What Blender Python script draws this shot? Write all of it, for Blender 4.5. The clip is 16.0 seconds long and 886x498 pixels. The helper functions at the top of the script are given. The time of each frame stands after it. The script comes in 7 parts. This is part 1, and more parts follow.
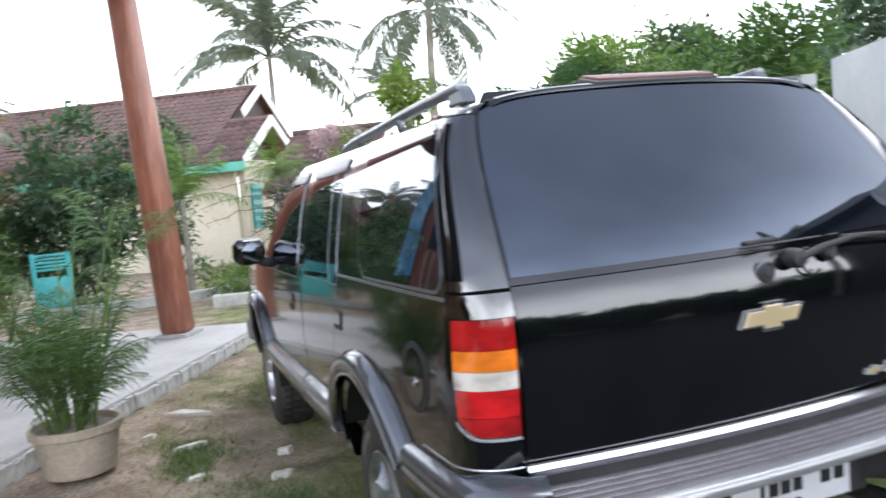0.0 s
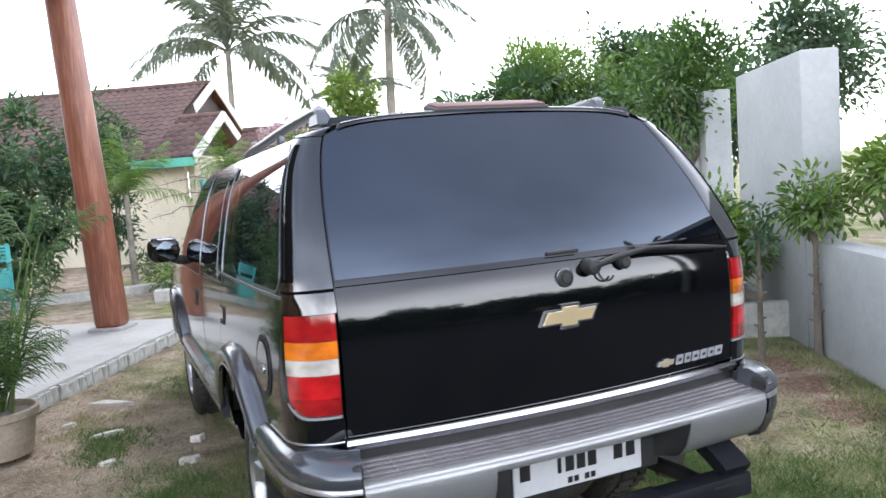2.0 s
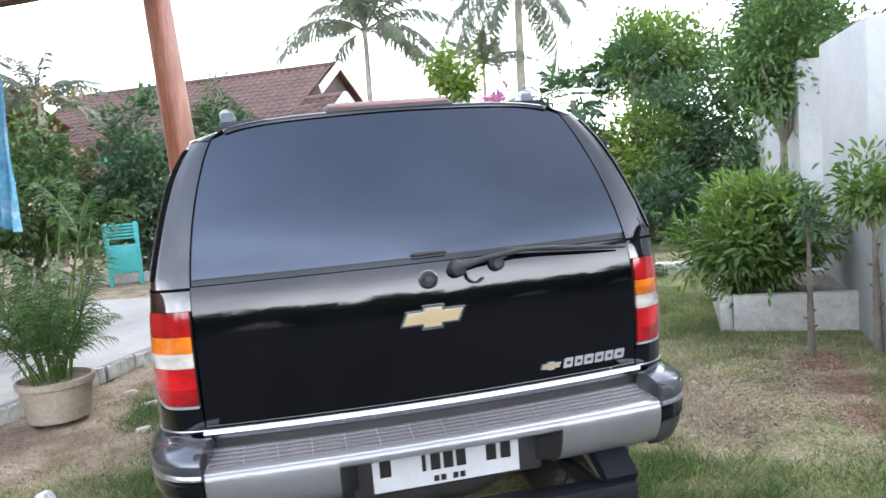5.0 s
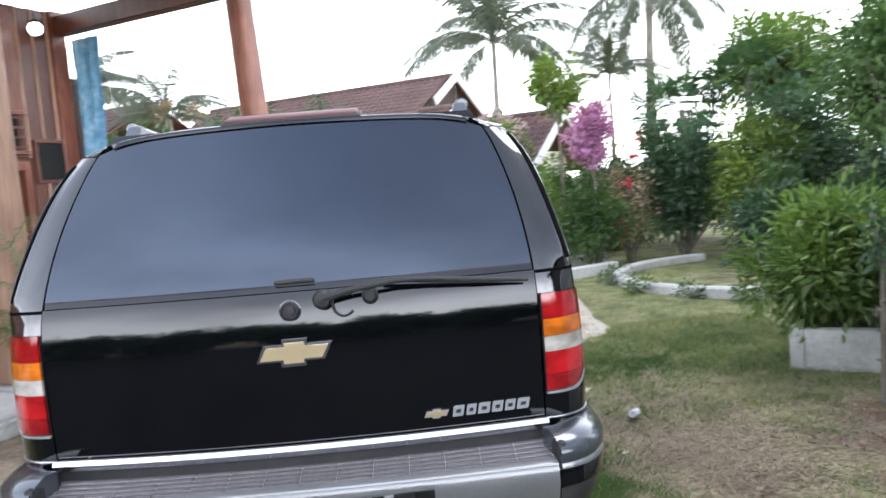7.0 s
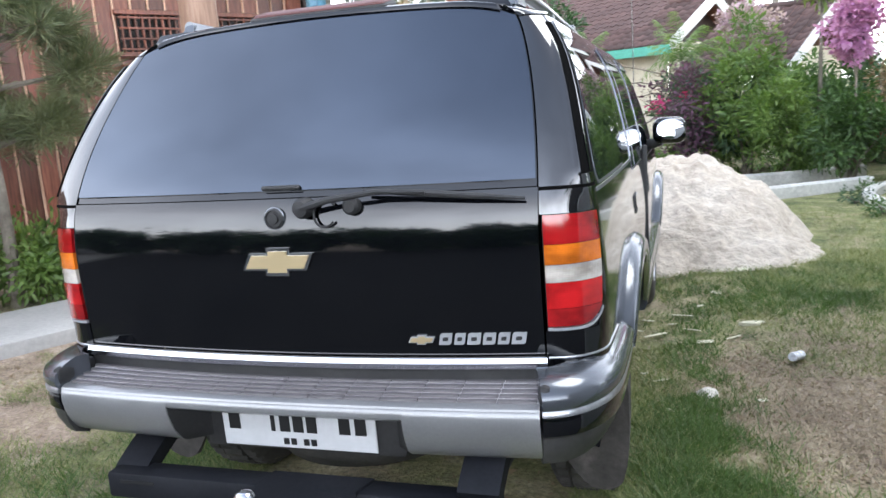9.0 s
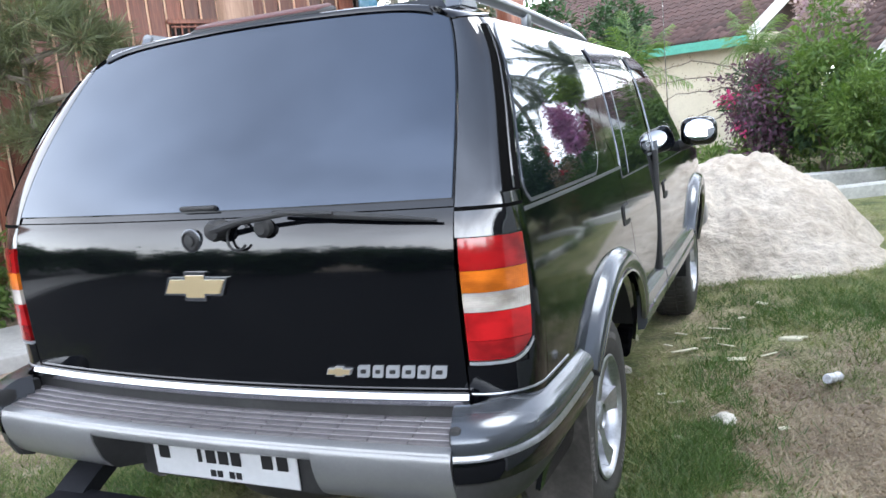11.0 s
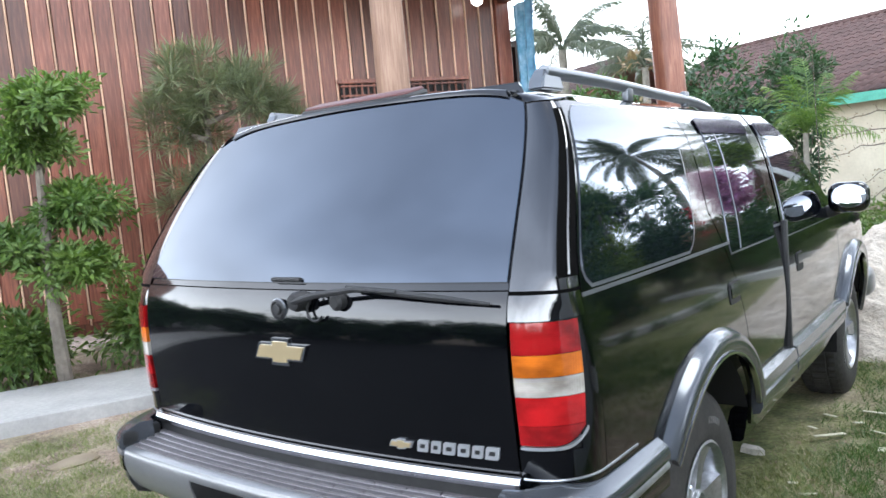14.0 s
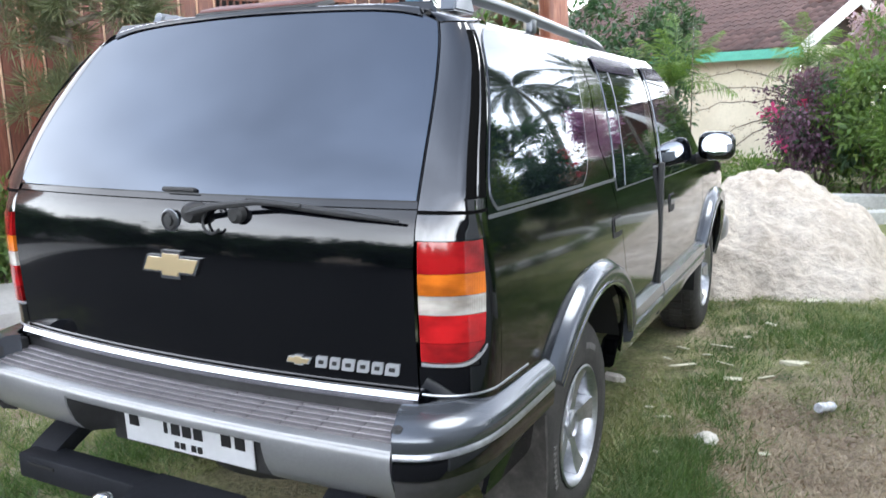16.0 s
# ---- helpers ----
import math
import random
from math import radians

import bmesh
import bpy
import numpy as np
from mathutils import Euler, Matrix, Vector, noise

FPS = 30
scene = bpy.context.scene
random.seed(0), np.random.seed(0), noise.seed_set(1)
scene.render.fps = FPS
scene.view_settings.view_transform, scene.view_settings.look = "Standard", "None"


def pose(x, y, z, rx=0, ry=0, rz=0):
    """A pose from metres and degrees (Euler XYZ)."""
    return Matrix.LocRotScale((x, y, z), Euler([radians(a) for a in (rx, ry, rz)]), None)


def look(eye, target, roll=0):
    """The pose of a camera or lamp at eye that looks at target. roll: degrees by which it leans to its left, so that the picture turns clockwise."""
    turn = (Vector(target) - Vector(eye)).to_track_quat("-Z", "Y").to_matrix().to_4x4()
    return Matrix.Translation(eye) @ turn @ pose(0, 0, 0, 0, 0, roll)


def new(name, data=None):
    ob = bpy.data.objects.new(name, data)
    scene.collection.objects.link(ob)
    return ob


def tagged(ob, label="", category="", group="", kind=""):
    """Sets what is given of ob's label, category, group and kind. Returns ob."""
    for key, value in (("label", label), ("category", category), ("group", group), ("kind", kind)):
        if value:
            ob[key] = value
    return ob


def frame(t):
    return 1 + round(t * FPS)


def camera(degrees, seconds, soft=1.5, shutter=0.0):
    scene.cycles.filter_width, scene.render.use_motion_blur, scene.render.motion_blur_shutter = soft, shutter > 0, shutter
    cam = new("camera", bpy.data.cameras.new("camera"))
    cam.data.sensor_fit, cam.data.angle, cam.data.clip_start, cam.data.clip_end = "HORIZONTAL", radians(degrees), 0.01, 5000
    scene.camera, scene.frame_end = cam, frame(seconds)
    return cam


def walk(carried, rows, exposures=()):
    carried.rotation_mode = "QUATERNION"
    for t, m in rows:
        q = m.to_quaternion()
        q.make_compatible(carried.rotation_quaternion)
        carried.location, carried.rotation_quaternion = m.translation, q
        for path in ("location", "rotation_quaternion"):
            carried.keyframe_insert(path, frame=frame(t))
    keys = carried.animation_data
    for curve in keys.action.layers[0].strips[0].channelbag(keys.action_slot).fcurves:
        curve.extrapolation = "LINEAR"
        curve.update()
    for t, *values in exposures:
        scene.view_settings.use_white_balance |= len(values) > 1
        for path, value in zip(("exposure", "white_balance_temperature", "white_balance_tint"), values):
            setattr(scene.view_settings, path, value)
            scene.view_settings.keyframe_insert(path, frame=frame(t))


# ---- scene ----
cam = camera(59.6, 16.0, 1.5, 0.5)
PATH = [
    (0, (-1.422, -1.613, 1.418), (-0.737, 0.259, 1.25), -5.4),
    (0.5, (-1.33, -1.709, 1.428), (-0.531, 0.115, 1.243), -7.1),
    (1, (-1.351, -1.83, 1.434), (-0.547, -0.009, 1.248), -5.8),
    (1.5, (-1.347, -1.964, 1.435), (-0.523, -0.157, 1.202), -2.9),
    (2, (-1.202, -2.029, 1.439), (-0.431, -0.192, 1.258), -4.2),
    (2.5, (-1.033, -2.102, 1.451), (-0.311, -0.245, 1.277), -3.4),
    (3, (-0.987, -2.157, 1.454), (-0.319, -0.281, 1.265), -5.4),
    (5.5, (-0.143, -2.324, 1.46), (0.133, -0.358, 1.215), -5.4),
    (6, (0.104, -2.288, 1.447), (0.268, -0.313, 1.172), -6.2),
    (6.5, (0.228, -2.198, 1.433), (0.481, -0.219, 1.288), -2.5),
    (7, (0.384, -2.136, 1.421), (0.427, -0.143, 1.258), -4.6),
    (7.5, (0.663, -2.118, 1.396), (0.525, -0.134, 1.187), -3.5),
    (8, (0.821, -2.064, 1.391), (0.613, -0.095, 1.104), -6.1),
    (8.5, (0.94, -1.922, 1.371), (0.461, -0.012, 1.02), -4.5),
    (11, (1.351, -1.511, 1.371), (0.521, 0.275, 1.023), -5.5),
    (11.5, (1.456, -1.398, 1.368), (0.571, 0.364, 1.038), -8.3),
    (12, (1.568, -1.337, 1.416), (0.53, 0.348, 1.128), -6.2),
    (12.5, (1.593, -1.318, 1.419), (0.603, 0.396, 1.136), -7.7),
    (13, (1.597, -1.328, 1.429), (0.587, 0.382, 1.196), -5.3),
    (13.5, (1.605, -1.336, 1.422), (0.528, 0.327, 1.147), -6.3),
    (14, (1.591, -1.407, 1.436), (0.384, 0.176, 1.243), -5.2),
    (14.5, (1.534, -1.496, 1.41), (0.404, 0.121, 1.082), -4.8),
    (15, (1.505, -1.508, 1.39), (0.481, 0.162, 0.988), -2.7),
    (15.5, (1.508, -1.479, 1.39), (0.57, 0.237, 0.971), -2.2),
    (16, (1.515, -1.456, 1.403), (0.599, 0.281, 1.026), -1.1),
]
walk(cam, [(t, look(eye, target, roll)) for t, eye, target, roll in PATH], [(0.0, 0.08, 6100, 10), (3.0, 0.08, 6100, 10), (5.5, 0.40, 6050, 10), (6.5, 0.30, 6050, 10), (7.0, 0.06, 6050, 10), (7.5, 0.08, 6000, 9), (8.0, 0.22, 6000, 9), (8.5, 0.22, 6000, 9), (11.0, 0.24, 5950, 8), (12.5, 0.33, 5900, 7), (13.0, 0.15, 5900, 7), (14.0, 0.24, 5900, 7), (15.0, 0.29, 6050, 8), (16.0, 0.30, 6050, 8)])

# ---- light: bright overcast late afternoon ----
world = bpy.data.worlds.new("overcast_sky")
scene.world = world
world.use_nodes = True
wn, wl = world.node_tree.nodes, world.node_tree.links
wn.clear()
sky = wn.new("ShaderNodeTexSky")
sky.sky_type = "NISHITA"
sky.sun_disc = False
sky.sun_elevation, sky.sun_rotation = radians(63), radians(47)
sky.air_density, sky.dust_density, sky.ozone_density = 1.0, 3.0, 1.5
# haze: bright towards the horizon, bluer and dimmer overhead
wtc, wsep, wramp = wn.new("ShaderNodeTexCoord"), wn.new("ShaderNodeSeparateXYZ"), wn.new("ShaderNodeValToRGB")
wl.new(wtc.outputs["Generated"], wsep.inputs[0])
wl.new(wsep.outputs["Z"], wramp.inputs[0])
for i, (p, c) in enumerate(((0.0, (1.15, 1.12, 1.08)), (0.2, (0.95, 0.95, 0.97)), (0.4, (0.60, 0.595, 0.62)), (0.6, (0.43, 0.45, 0.51)), (0.85, (0.32, 0.345, 0.41)), (1.0, (0.15, 0.175, 0.23)))):
    e = wramp.color_ramp.elements[i] if i < 2 else wramp.color_ramp.elements.new(p)
    e.position, e.color = p, (*c, 1)
haze = wn.new("ShaderNodeMixRGB")
haze.blend_type = "MULTIPLY"
haze.inputs[0].default_value = 1.0
haze.inputs[2].default_value = (30.0, 30.0, 30.0, 1)
# thinner, brighter cloud towards the low sun behind the camera, with uneven cloud
wdot = wn.new("ShaderNodeVectorMath")
wdot.operation = "DOT_PRODUCT"
wdot.inputs[1].default_value = (-0.87, -0.49, 0.0)
wl.new(wtc.outputs["Generated"], wdot.inputs[0])
wside = wn.new("ShaderNodeMapRange")
wside.interpolation_type = "SMOOTHSTEP"
wside.inputs["From Min"].default_value, wside.inputs["From Max"].default_value = -0.45, 0.45
wside.inputs["To Min"].default_value, wside.inputs["To Max"].default_value = 0.34, 0.72
wl.new(wdot.outputs["Value"], wside.inputs["Value"])
wcloud = wn.new("ShaderNodeTexNoise")
wcloud.inputs["Scale"].default_value, wcloud.inputs["Detail"].default_value = 2.2, 5
wl.new(wtc.outputs["Generated"], wcloud.inputs["Vector"])
wmix = wn.new("ShaderNodeMapRange")
wmix.inputs["From Min"].default_value, wmix.inputs["From Max"].default_value = 0.3, 0.7
wmix.inputs["To Min"].default_value, wmix.inputs["To Max"].default_value = 0.75, 1.25
wl.new(wcloud.outputs["Fac"], wmix.inputs["Value"])
wboth = wn.new("ShaderNodeMath")
wboth.operation = "MULTIPLY"
whigh = wn.new("ShaderNodeMapRange")
whigh.inputs["From Min"].default_value, whigh.inputs["From Max"].default_value = 0.35, 0.75
wl.new(wsep.outputs["Z"], whigh.inputs["Value"])
wlerp = wn.new("ShaderNodeMix")
wdot2 = wn.new("ShaderNodeVectorMath")
wdot2.operation = "DOT_PRODUCT"
wdot2.inputs[1].default_value = (0.15, -0.99, 0.0)
wl.new(wtc.outputs["Generated"], wdot2.inputs[0])
wlow = wn.new("ShaderNodeMapRange")
wlow.interpolation_type = "SMOOTHSTEP"
wlow.inputs["From Min"].default_value, wlow.inputs["From Max"].default_value = 0.35, 1.1
wlow.inputs["To Min"].default_value, wlow.inputs["To Max"].default_value = 1.0, 1.30
wl.new(wdot2.outputs["Value"], wlow.inputs["Value"])
wl.new(wlow.outputs[0], wlerp.inputs[2])
wl.new(whigh.outputs[0], wlerp.inputs[0])
wl.new(wside.outputs[0], wlerp.inputs[3])
wl.new(wlerp.outputs[0], wboth.inputs[0])
wl.new(wmix.outputs[0], wboth.inputs[1])
wshade = wn.new("ShaderNodeMixRGB")
wshade.blend_type = "MULTIPLY"
wshade.inputs[0].default_value = 1.0
wl.new(wramp.outputs[0], wshade.inputs[1])
wl.new(wboth.outputs[0], wshade.inputs[2])
wl.new(wshade.outputs[0], haze.inputs[1])
veil = wn.new("ShaderNodeMixRGB")
veil.inputs[0].default_value = 0.85
wl.new(haze.outputs[0], veil.inputs[2])
wl.new(sky.outputs[0], veil.inputs[1])
wbg = wn.new("ShaderNodeBackground")
wbg.inputs[1].default_value = 0.20
wl.new(veil.outputs[0], wbg.inputs[0])
wout = wn.new("ShaderNodeOutputWorld")
wl.new(wbg.outputs[0], wout.inputs[0])

sun_data = bpy.data.lights.new("sun", "SUN")
sun_data.energy, sun_data.angle, sun_data.color = 1.9, radians(30), (1.0, 0.97, 0.92)
sun = new("sun", sun_data)
sun.matrix_world = look((3.4, 3.2, 10), (0, 0, 1.0))


# ---- materials ----
def ramp(nt, src, stops):
    r = nt.nodes.new("ShaderNodeValToRGB")
    r.color_ramp.elements[0].position, r.color_ramp.elements[0].color = stops[0][0], (*stops[0][1], 1)
    r.color_ramp.elements[1].position, r.color_ramp.elements[1].color = stops[-1][0], (*stops[-1][1], 1)
    for p, c in stops[1:-1]:
        e = r.color_ramp.elements.new(p)
        e.color = (*c, 1)
    nt.links.new(src, r.inputs[0])
    return r.outputs[0]


def noise_tex(nt, scale, detail=4, rough=0.55, stretch=None, coord="Object"):
    tc = nt.nodes.new("ShaderNodeTexCoord")
    n = nt.nodes.new("ShaderNodeTexNoise")
    n.inputs["Scale"].default_value, n.inputs["Detail"].default_value, n.inputs["Roughness"].default_value = scale, detail, rough
    if stretch:
        mp = nt.nodes.new("ShaderNodeMapping")
        mp.inputs["Scale"].default_value = stretch
        nt.links.new(tc.outputs[coord], mp.inputs[0])
        nt.links.new(mp.outputs[0], n.inputs["Vector"])
    else:
        nt.links.new(tc.outputs[coord], n.inputs["Vector"])
    return n.outputs["Fac"]


def mixc(nt, fac, a, b, mode="MIX"):
    m = nt.nodes.new("ShaderNodeMixRGB")
    m.blend_type = mode
    for i, v in enumerate((fac, a, b)):
        if isinstance(v, (int, float)):
            m.inputs[i].default_value = v
        elif isinstance(v, tuple):
            m.inputs[i].default_value = (*v, 1)
        else:
            nt.links.new(v, m.inputs[i])
    return m.outputs[0]


def bump(nt, bsdf, height, strength=0.3, dist=0.01):
    b = nt.nodes.new("ShaderNodeBump")
    b.inputs["Strength"].default_value, b.inputs["Distance"].default_value = strength, dist
    nt.links.new(height, b.inputs["Height"])
    nt.links.new(b.outputs[0], bsdf.inputs["Normal"])


def base_mat(name, color=(0.5, 0.5, 0.5), rough=0.5, metal=0.0, coat=0.0, ior=1.5):
    m = bpy.data.materials.new(name)
    m.use_nodes = True
    nt = m.node_tree
    p = nt.nodes["Principled BSDF"]
    p.inputs["Base Color"].default_value = (*color, 1)
    p.inputs["Roughness"].default_value, p.inputs["Metallic"].default_value = rough, metal
    p.inputs["Coat Weight"].default_value, p.inputs["IOR"].default_value = coat, ior
    p.inputs["Coat Roughness"].default_value = 0.03
    return m, nt, p


def mottled(name, stops, scale, rough=0.6, metal=0.0, coat=0.0, fine=60, bumps=0.25, dist=0.006, stretch=None, rspread=0.12, coord="Object", grainy=0.17):
    """A surface of two scales of noise: broad stains and fine grain, with relief."""
    m, nt, p = base_mat(name, rough=rough, metal=metal, coat=coat)
    big, small = noise_tex(nt, scale, 5, 0.6, stretch, coord), noise_tex(nt, fine, 4, 0.6, stretch, coord)
    col = ramp(nt, big, stops)
    grain = ramp(nt, small, [(0.3, (1 - grainy, 1 - grainy, 1 - grainy)), (0.7, (1 + grainy, 1 + grainy, 1 + grainy))])
    nt.links.new(mixc(nt, 1.0, col, grain, "MULTIPLY"), p.inputs["Base Color"])
    mr = nt.nodes.new("ShaderNodeMapRange")
    mr.inputs["To Min"].default_value, mr.inputs["To Max"].default_value = max(0.02, rough - rspread), min(1, rough + rspread)
    nt.links.new(big, mr.inputs["Value"])
    nt.links.new(mr.outputs[0], p.inputs["Roughness"])
    if bumps:
        bump(nt, p, small, bumps, dist)
    return m


def leafy(name, dark, mid, light, back=0.35, rough=0.40):
    m, nt, p = base_mat(name, mid, rough)
    geo = nt.nodes.new("ShaderNodeNewGeometry")
    col = ramp(nt, geo.outputs["Random Per Island"], [(0.0, dark), (0.5, mid), (1.0, light)])
    col = mixc(nt, 0.5, col, ramp(nt, noise_tex(nt, 1.6, 3), [(0.35, dark), (0.7, light)]))
    nt.links.new(col, p.inputs["Base Color"])
    p.inputs["Specular IOR Level"].default_value = 0.6
    tr = nt.nodes.new("ShaderNodeBsdfTranslucent")
    nt.links.new(mixc(nt, 1.0, col, (1.0, 1.15, 0.55), "MULTIPLY"), tr.inputs["Color"])
    mx = nt.nodes.new("ShaderNodeMixShader")
    mx.inputs[0].default_value = back
    out = nt.nodes["Material Output"]
    nt.links.new(p.outputs[0], mx.inputs[1])
    nt.links.new(tr.outputs[0], mx.inputs[2])
    nt.links.new(mx.outputs[0], out.inputs["Surface"])
    return m


def paint_mat(name="black_car_paint", coat=1.62):
    m, nt, p = base_mat(name, (0.002, 0.0024, 0.0035), 0.10, 0.0, 1.0)
    p.inputs["Coat IOR"].default_value = coat
    p.inputs["Coat Roughness"].default_value = 0.055
    p.inputs["Specular IOR Level"].default_value = 0.06
    p.inputs["Specular Tint"].default_value = (0.62, 0.78, 1.0, 1)
    dust = ramp(nt, noise_tex(nt, 3.0, 6, 0.7), [(0.4, (0.0012, 0.0015, 0.0024)), (0.8, (0.004, 0.0042, 0.005))])
    nt.links.new(dust, p.inputs["Base Color"])
    mr = nt.nodes.new("ShaderNodeMapRange")
    mr.inputs["To Min"].default_value, mr.inputs["To Max"].default_value = 0.06, 0.2
    nt.links.new(noise_tex(nt, 7, 6, 0.7), mr.inputs["Value"])
    nt.links.new(mr.outputs[0], p.inputs["Roughness"])
    return m


def glass_mat(name="tinted_glass", ior=2.25):
    m, nt, p = base_mat(name, (0.004, 0.005, 0.008), 0.015, 0.0, 0.0, ior)
    p.inputs["Specular Tint"].default_value = (0.74, 0.84, 1.0, 1)
    mr = nt.nodes.new("ShaderNodeMapRange")
    mr.inputs["To Min"].default_value, mr.inputs["To Max"].default_value = 0.0, 0.05
    nt.links.new(noise_tex(nt, 5, 5, 0.7), mr.inputs["Value"])
    nt.links.new(mr.outputs[0], p.inputs["Roughness"])
    return m


def lamp_mat(name, color, lines=0.0):
    m, nt, p = base_mat(name, color, 0.12, 0.0, 1.0)
    tc = nt.nodes.new("ShaderNodeTexCoord")
    w = nt.nodes.new("ShaderNodeTexWave")
    w.bands_direction = "X"
    w.inputs["Scale"].default_value = 95
    nt.links.new(tc.outputs["Object"], w.inputs["Vector"])
    w2 = nt.nodes.new("ShaderNodeTexWave")
    w2.bands_direction = "Z"
    w2.inputs["Scale"].default_value = 60
    nt.links.new(tc.outputs["Object"], w2.inputs["Vector"])
    h = mixc(nt, 0.25, w.outputs["Color"], w2.outputs["Color"])
    shade = ramp(nt, noise_tex(nt, 11, 3, 0.5, (1.0, 1.0, 1.6)), [(0.32, (0.50, 0.48, 0.46)), (0.62, (1.12, 1.12, 1.12))])
    nt.links.new(mixc(nt, 1.0, shade, mixc(nt, lines, tuple(color), mixc(nt, 1.0, h, tuple(color), "MULTIPLY")), "MULTIPLY"), p.inputs["Base Color"])
    if lines:
        bump(nt, p, h, 0.05, 0.001)
    return m


def wood_mat(name, a, b, c, rough=0.45, rnd=0.5):
    m, nt, p = base_mat(name, b, rough)
    oi = nt.nodes.new("ShaderNodeObjectInfo")
    fine = noise_tex(nt, 9, 6, 0.65, (6.0, 6.0, 0.35))
    col = ramp(nt, fine, [(0.25, a), (0.5, b), (0.78, c)])
    tone = ramp(nt, oi.outputs["Random"], [(0.0, (1 - rnd, 1 - rnd, 1 - rnd)), (1.0, (1 + rnd, 1 + rnd * 0.9, 1 + rnd * 0.85))])
    knots = ramp(nt, noise_tex(nt, 2.3, 3, 0.5, (1.0, 1.0, 0.5)), [(0.3, (0.7, 0.65, 0.6)), (0.62, (1.1, 1.1, 1.1))])
    nt.links.new(mixc(nt, 1.0, mixc(nt, 1.0, col, tone, "MULTIPLY"), knots, "MULTIPLY"), p.inputs["Base Color"])
    bump(nt, p, fine, 0.25, 0.004)
    return m


PAINT = paint_mat()
# same black paint, its coat raised to give the pillars brighter sky sheen
PILLAR = paint_mat("pillar_paint_raised_sheen", 2.1)
GLASS = glass_mat()
SIDE_GLASS = glass_mat("mirrored_side_glass", 2.4)
TRIM_GREY = mottled("pewter_trim", [(0.3, (0.085, 0.094, 0.108)), (0.7, (0.115, 0.126, 0.143))], 3, 0.22, 0.6, 0.5, fine=140, bumps=0.0, rspread=0.03, grainy=0.03)
BUMPER_GREY = mottled("grey_bumper_paint", [(0.3, (0.25, 0.252, 0.255)), (0.7, (0.31, 0.312, 0.315))], 4, 0.32, 0.5, 0.3, fine=120, bumps=0.02, rspread=0.05, grainy=0.05)
RAIL = base_mat("dark_grey_rail", (0.13, 0.142, 0.16), 0.32, 0.55, 0.3)[0]
RIM = base_mat("dull_metal_window_rim", (0.22, 0.23, 0.25), 0.32, 0.7)[0]
WORN = base_mat("worn_letter_rubber", (0.13, 0.125, 0.12), 0.8)[0]
CHROME = base_mat("brushed_chrome", (0.72, 0.73, 0.76), 0.16, 1.0)[0]
SILVER = base_mat("silver_badge", (0.50, 0.51, 0.53), 0.32, 0.5)[0]
ALLOY = mottled("alloy_wheel", [(0.3, (0.40, 0.41, 0.43)), (0.7, (0.58, 0.59, 0.62))], 9, 0.34, 0.9, fine=60, bumps=0.05)
GOLD = base_mat("gold_emblem", (0.66, 0.53, 0.31), 0.28, 0.6)[0]
RUBBER = mottled("black_rubber", [(0.3, (0.012, 0.012, 0.013)), (0.7, (0.03, 0.03, 0.03))], 8, 0.6, fine=90, bumps=0.1)
TYRE = mottled("dusty_tyre_rubber", [(0.3, (0.018, 0.018, 0.018)), (0.75, (0.07, 0.065, 0.06))], 5, 0.75, fine=70, bumps=0.25)
STEP_MAT = mottled("grey_step_pad", [(0.3, (0.44, 0.42, 0.42)), (0.7, (0.60, 0.58, 0.58))], 5, 0.65, fine=110, bumps=0.2, dist=0.003)
GAP, _, gap_p = base_mat("black_gap_rubber", (0.003, 0.003, 0.003), 0.9)
gap_p.inputs["Specular IOR Level"].default_value = 0.05
DARK = base_mat("dark_underside", (0.006, 0.006, 0.006), 0.8)[0]
MUD = mottled("muddy_flap_rubber", [(0.3, (0.024, 0.022, 0.021)), (0.55, (0.058, 0.053, 0.049)), (0.75, (0.13, 0.12, 0.11))], 9, 0.8, fine=60, bumps=0.3)
SKIRT = mottled("dusty_lower_bumper", [(0.3, (0.018, 0.018, 0.019)), (0.7, (0.05, 0.049, 0.048))], 6, 0.4, 0.0, 0.0, fine=70, bumps=0.05)
HITCH_MAT = mottled("black_painted_steel", [(0.3, (0.007, 0.008, 0.011)), (0.7, (0.016, 0.017, 0.021))], 6, 0.62, fine=80, bumps=0.1)
HITCH_MAT.node_tree.nodes["Principled BSDF"].inputs["Specular IOR Level"].default_value = 0.2
RED_LENS = lamp_mat("red_lens", (0.54, 0.010, 0.012), 0.2)
BRAKE_LENS = lamp_mat("dark_red_lens", (0.36, 0.008, 0.010), 0.18)
AMBER_LENS = lamp_mat("amber_lens", (0.74, 0.19, 0.012), 0.22)
CLEAR_LENS = lamp_mat("clear_lens", (0.60, 0.56, 0.50), 0.22)
STOP_LENS = base_mat("dull_red_lens", (0.10, 0.032, 0.03), 0.5, 0, 0.0)[0]
PLATE_WHITE = mottled("plate_white", [(0.3, (0.52, 0.53, 0.54)), (0.7, (0.58, 0.59, 0.60))], 5, 0.35, fine=60, bumps=0.0, grainy=0.03)
PLATE_BLACK = base_mat("plate_black", (0.01, 0.01, 0.01), 0.5)[0]
SMOKE = base_mat("smoked_visor", (0.016, 0.009, 0.028), 0.12, 0, 0.0, 1.12)[0]
MIRROR = base_mat("mirror_glass", (0.62, 0.64, 0.67), 0.02, 1.0)[0]

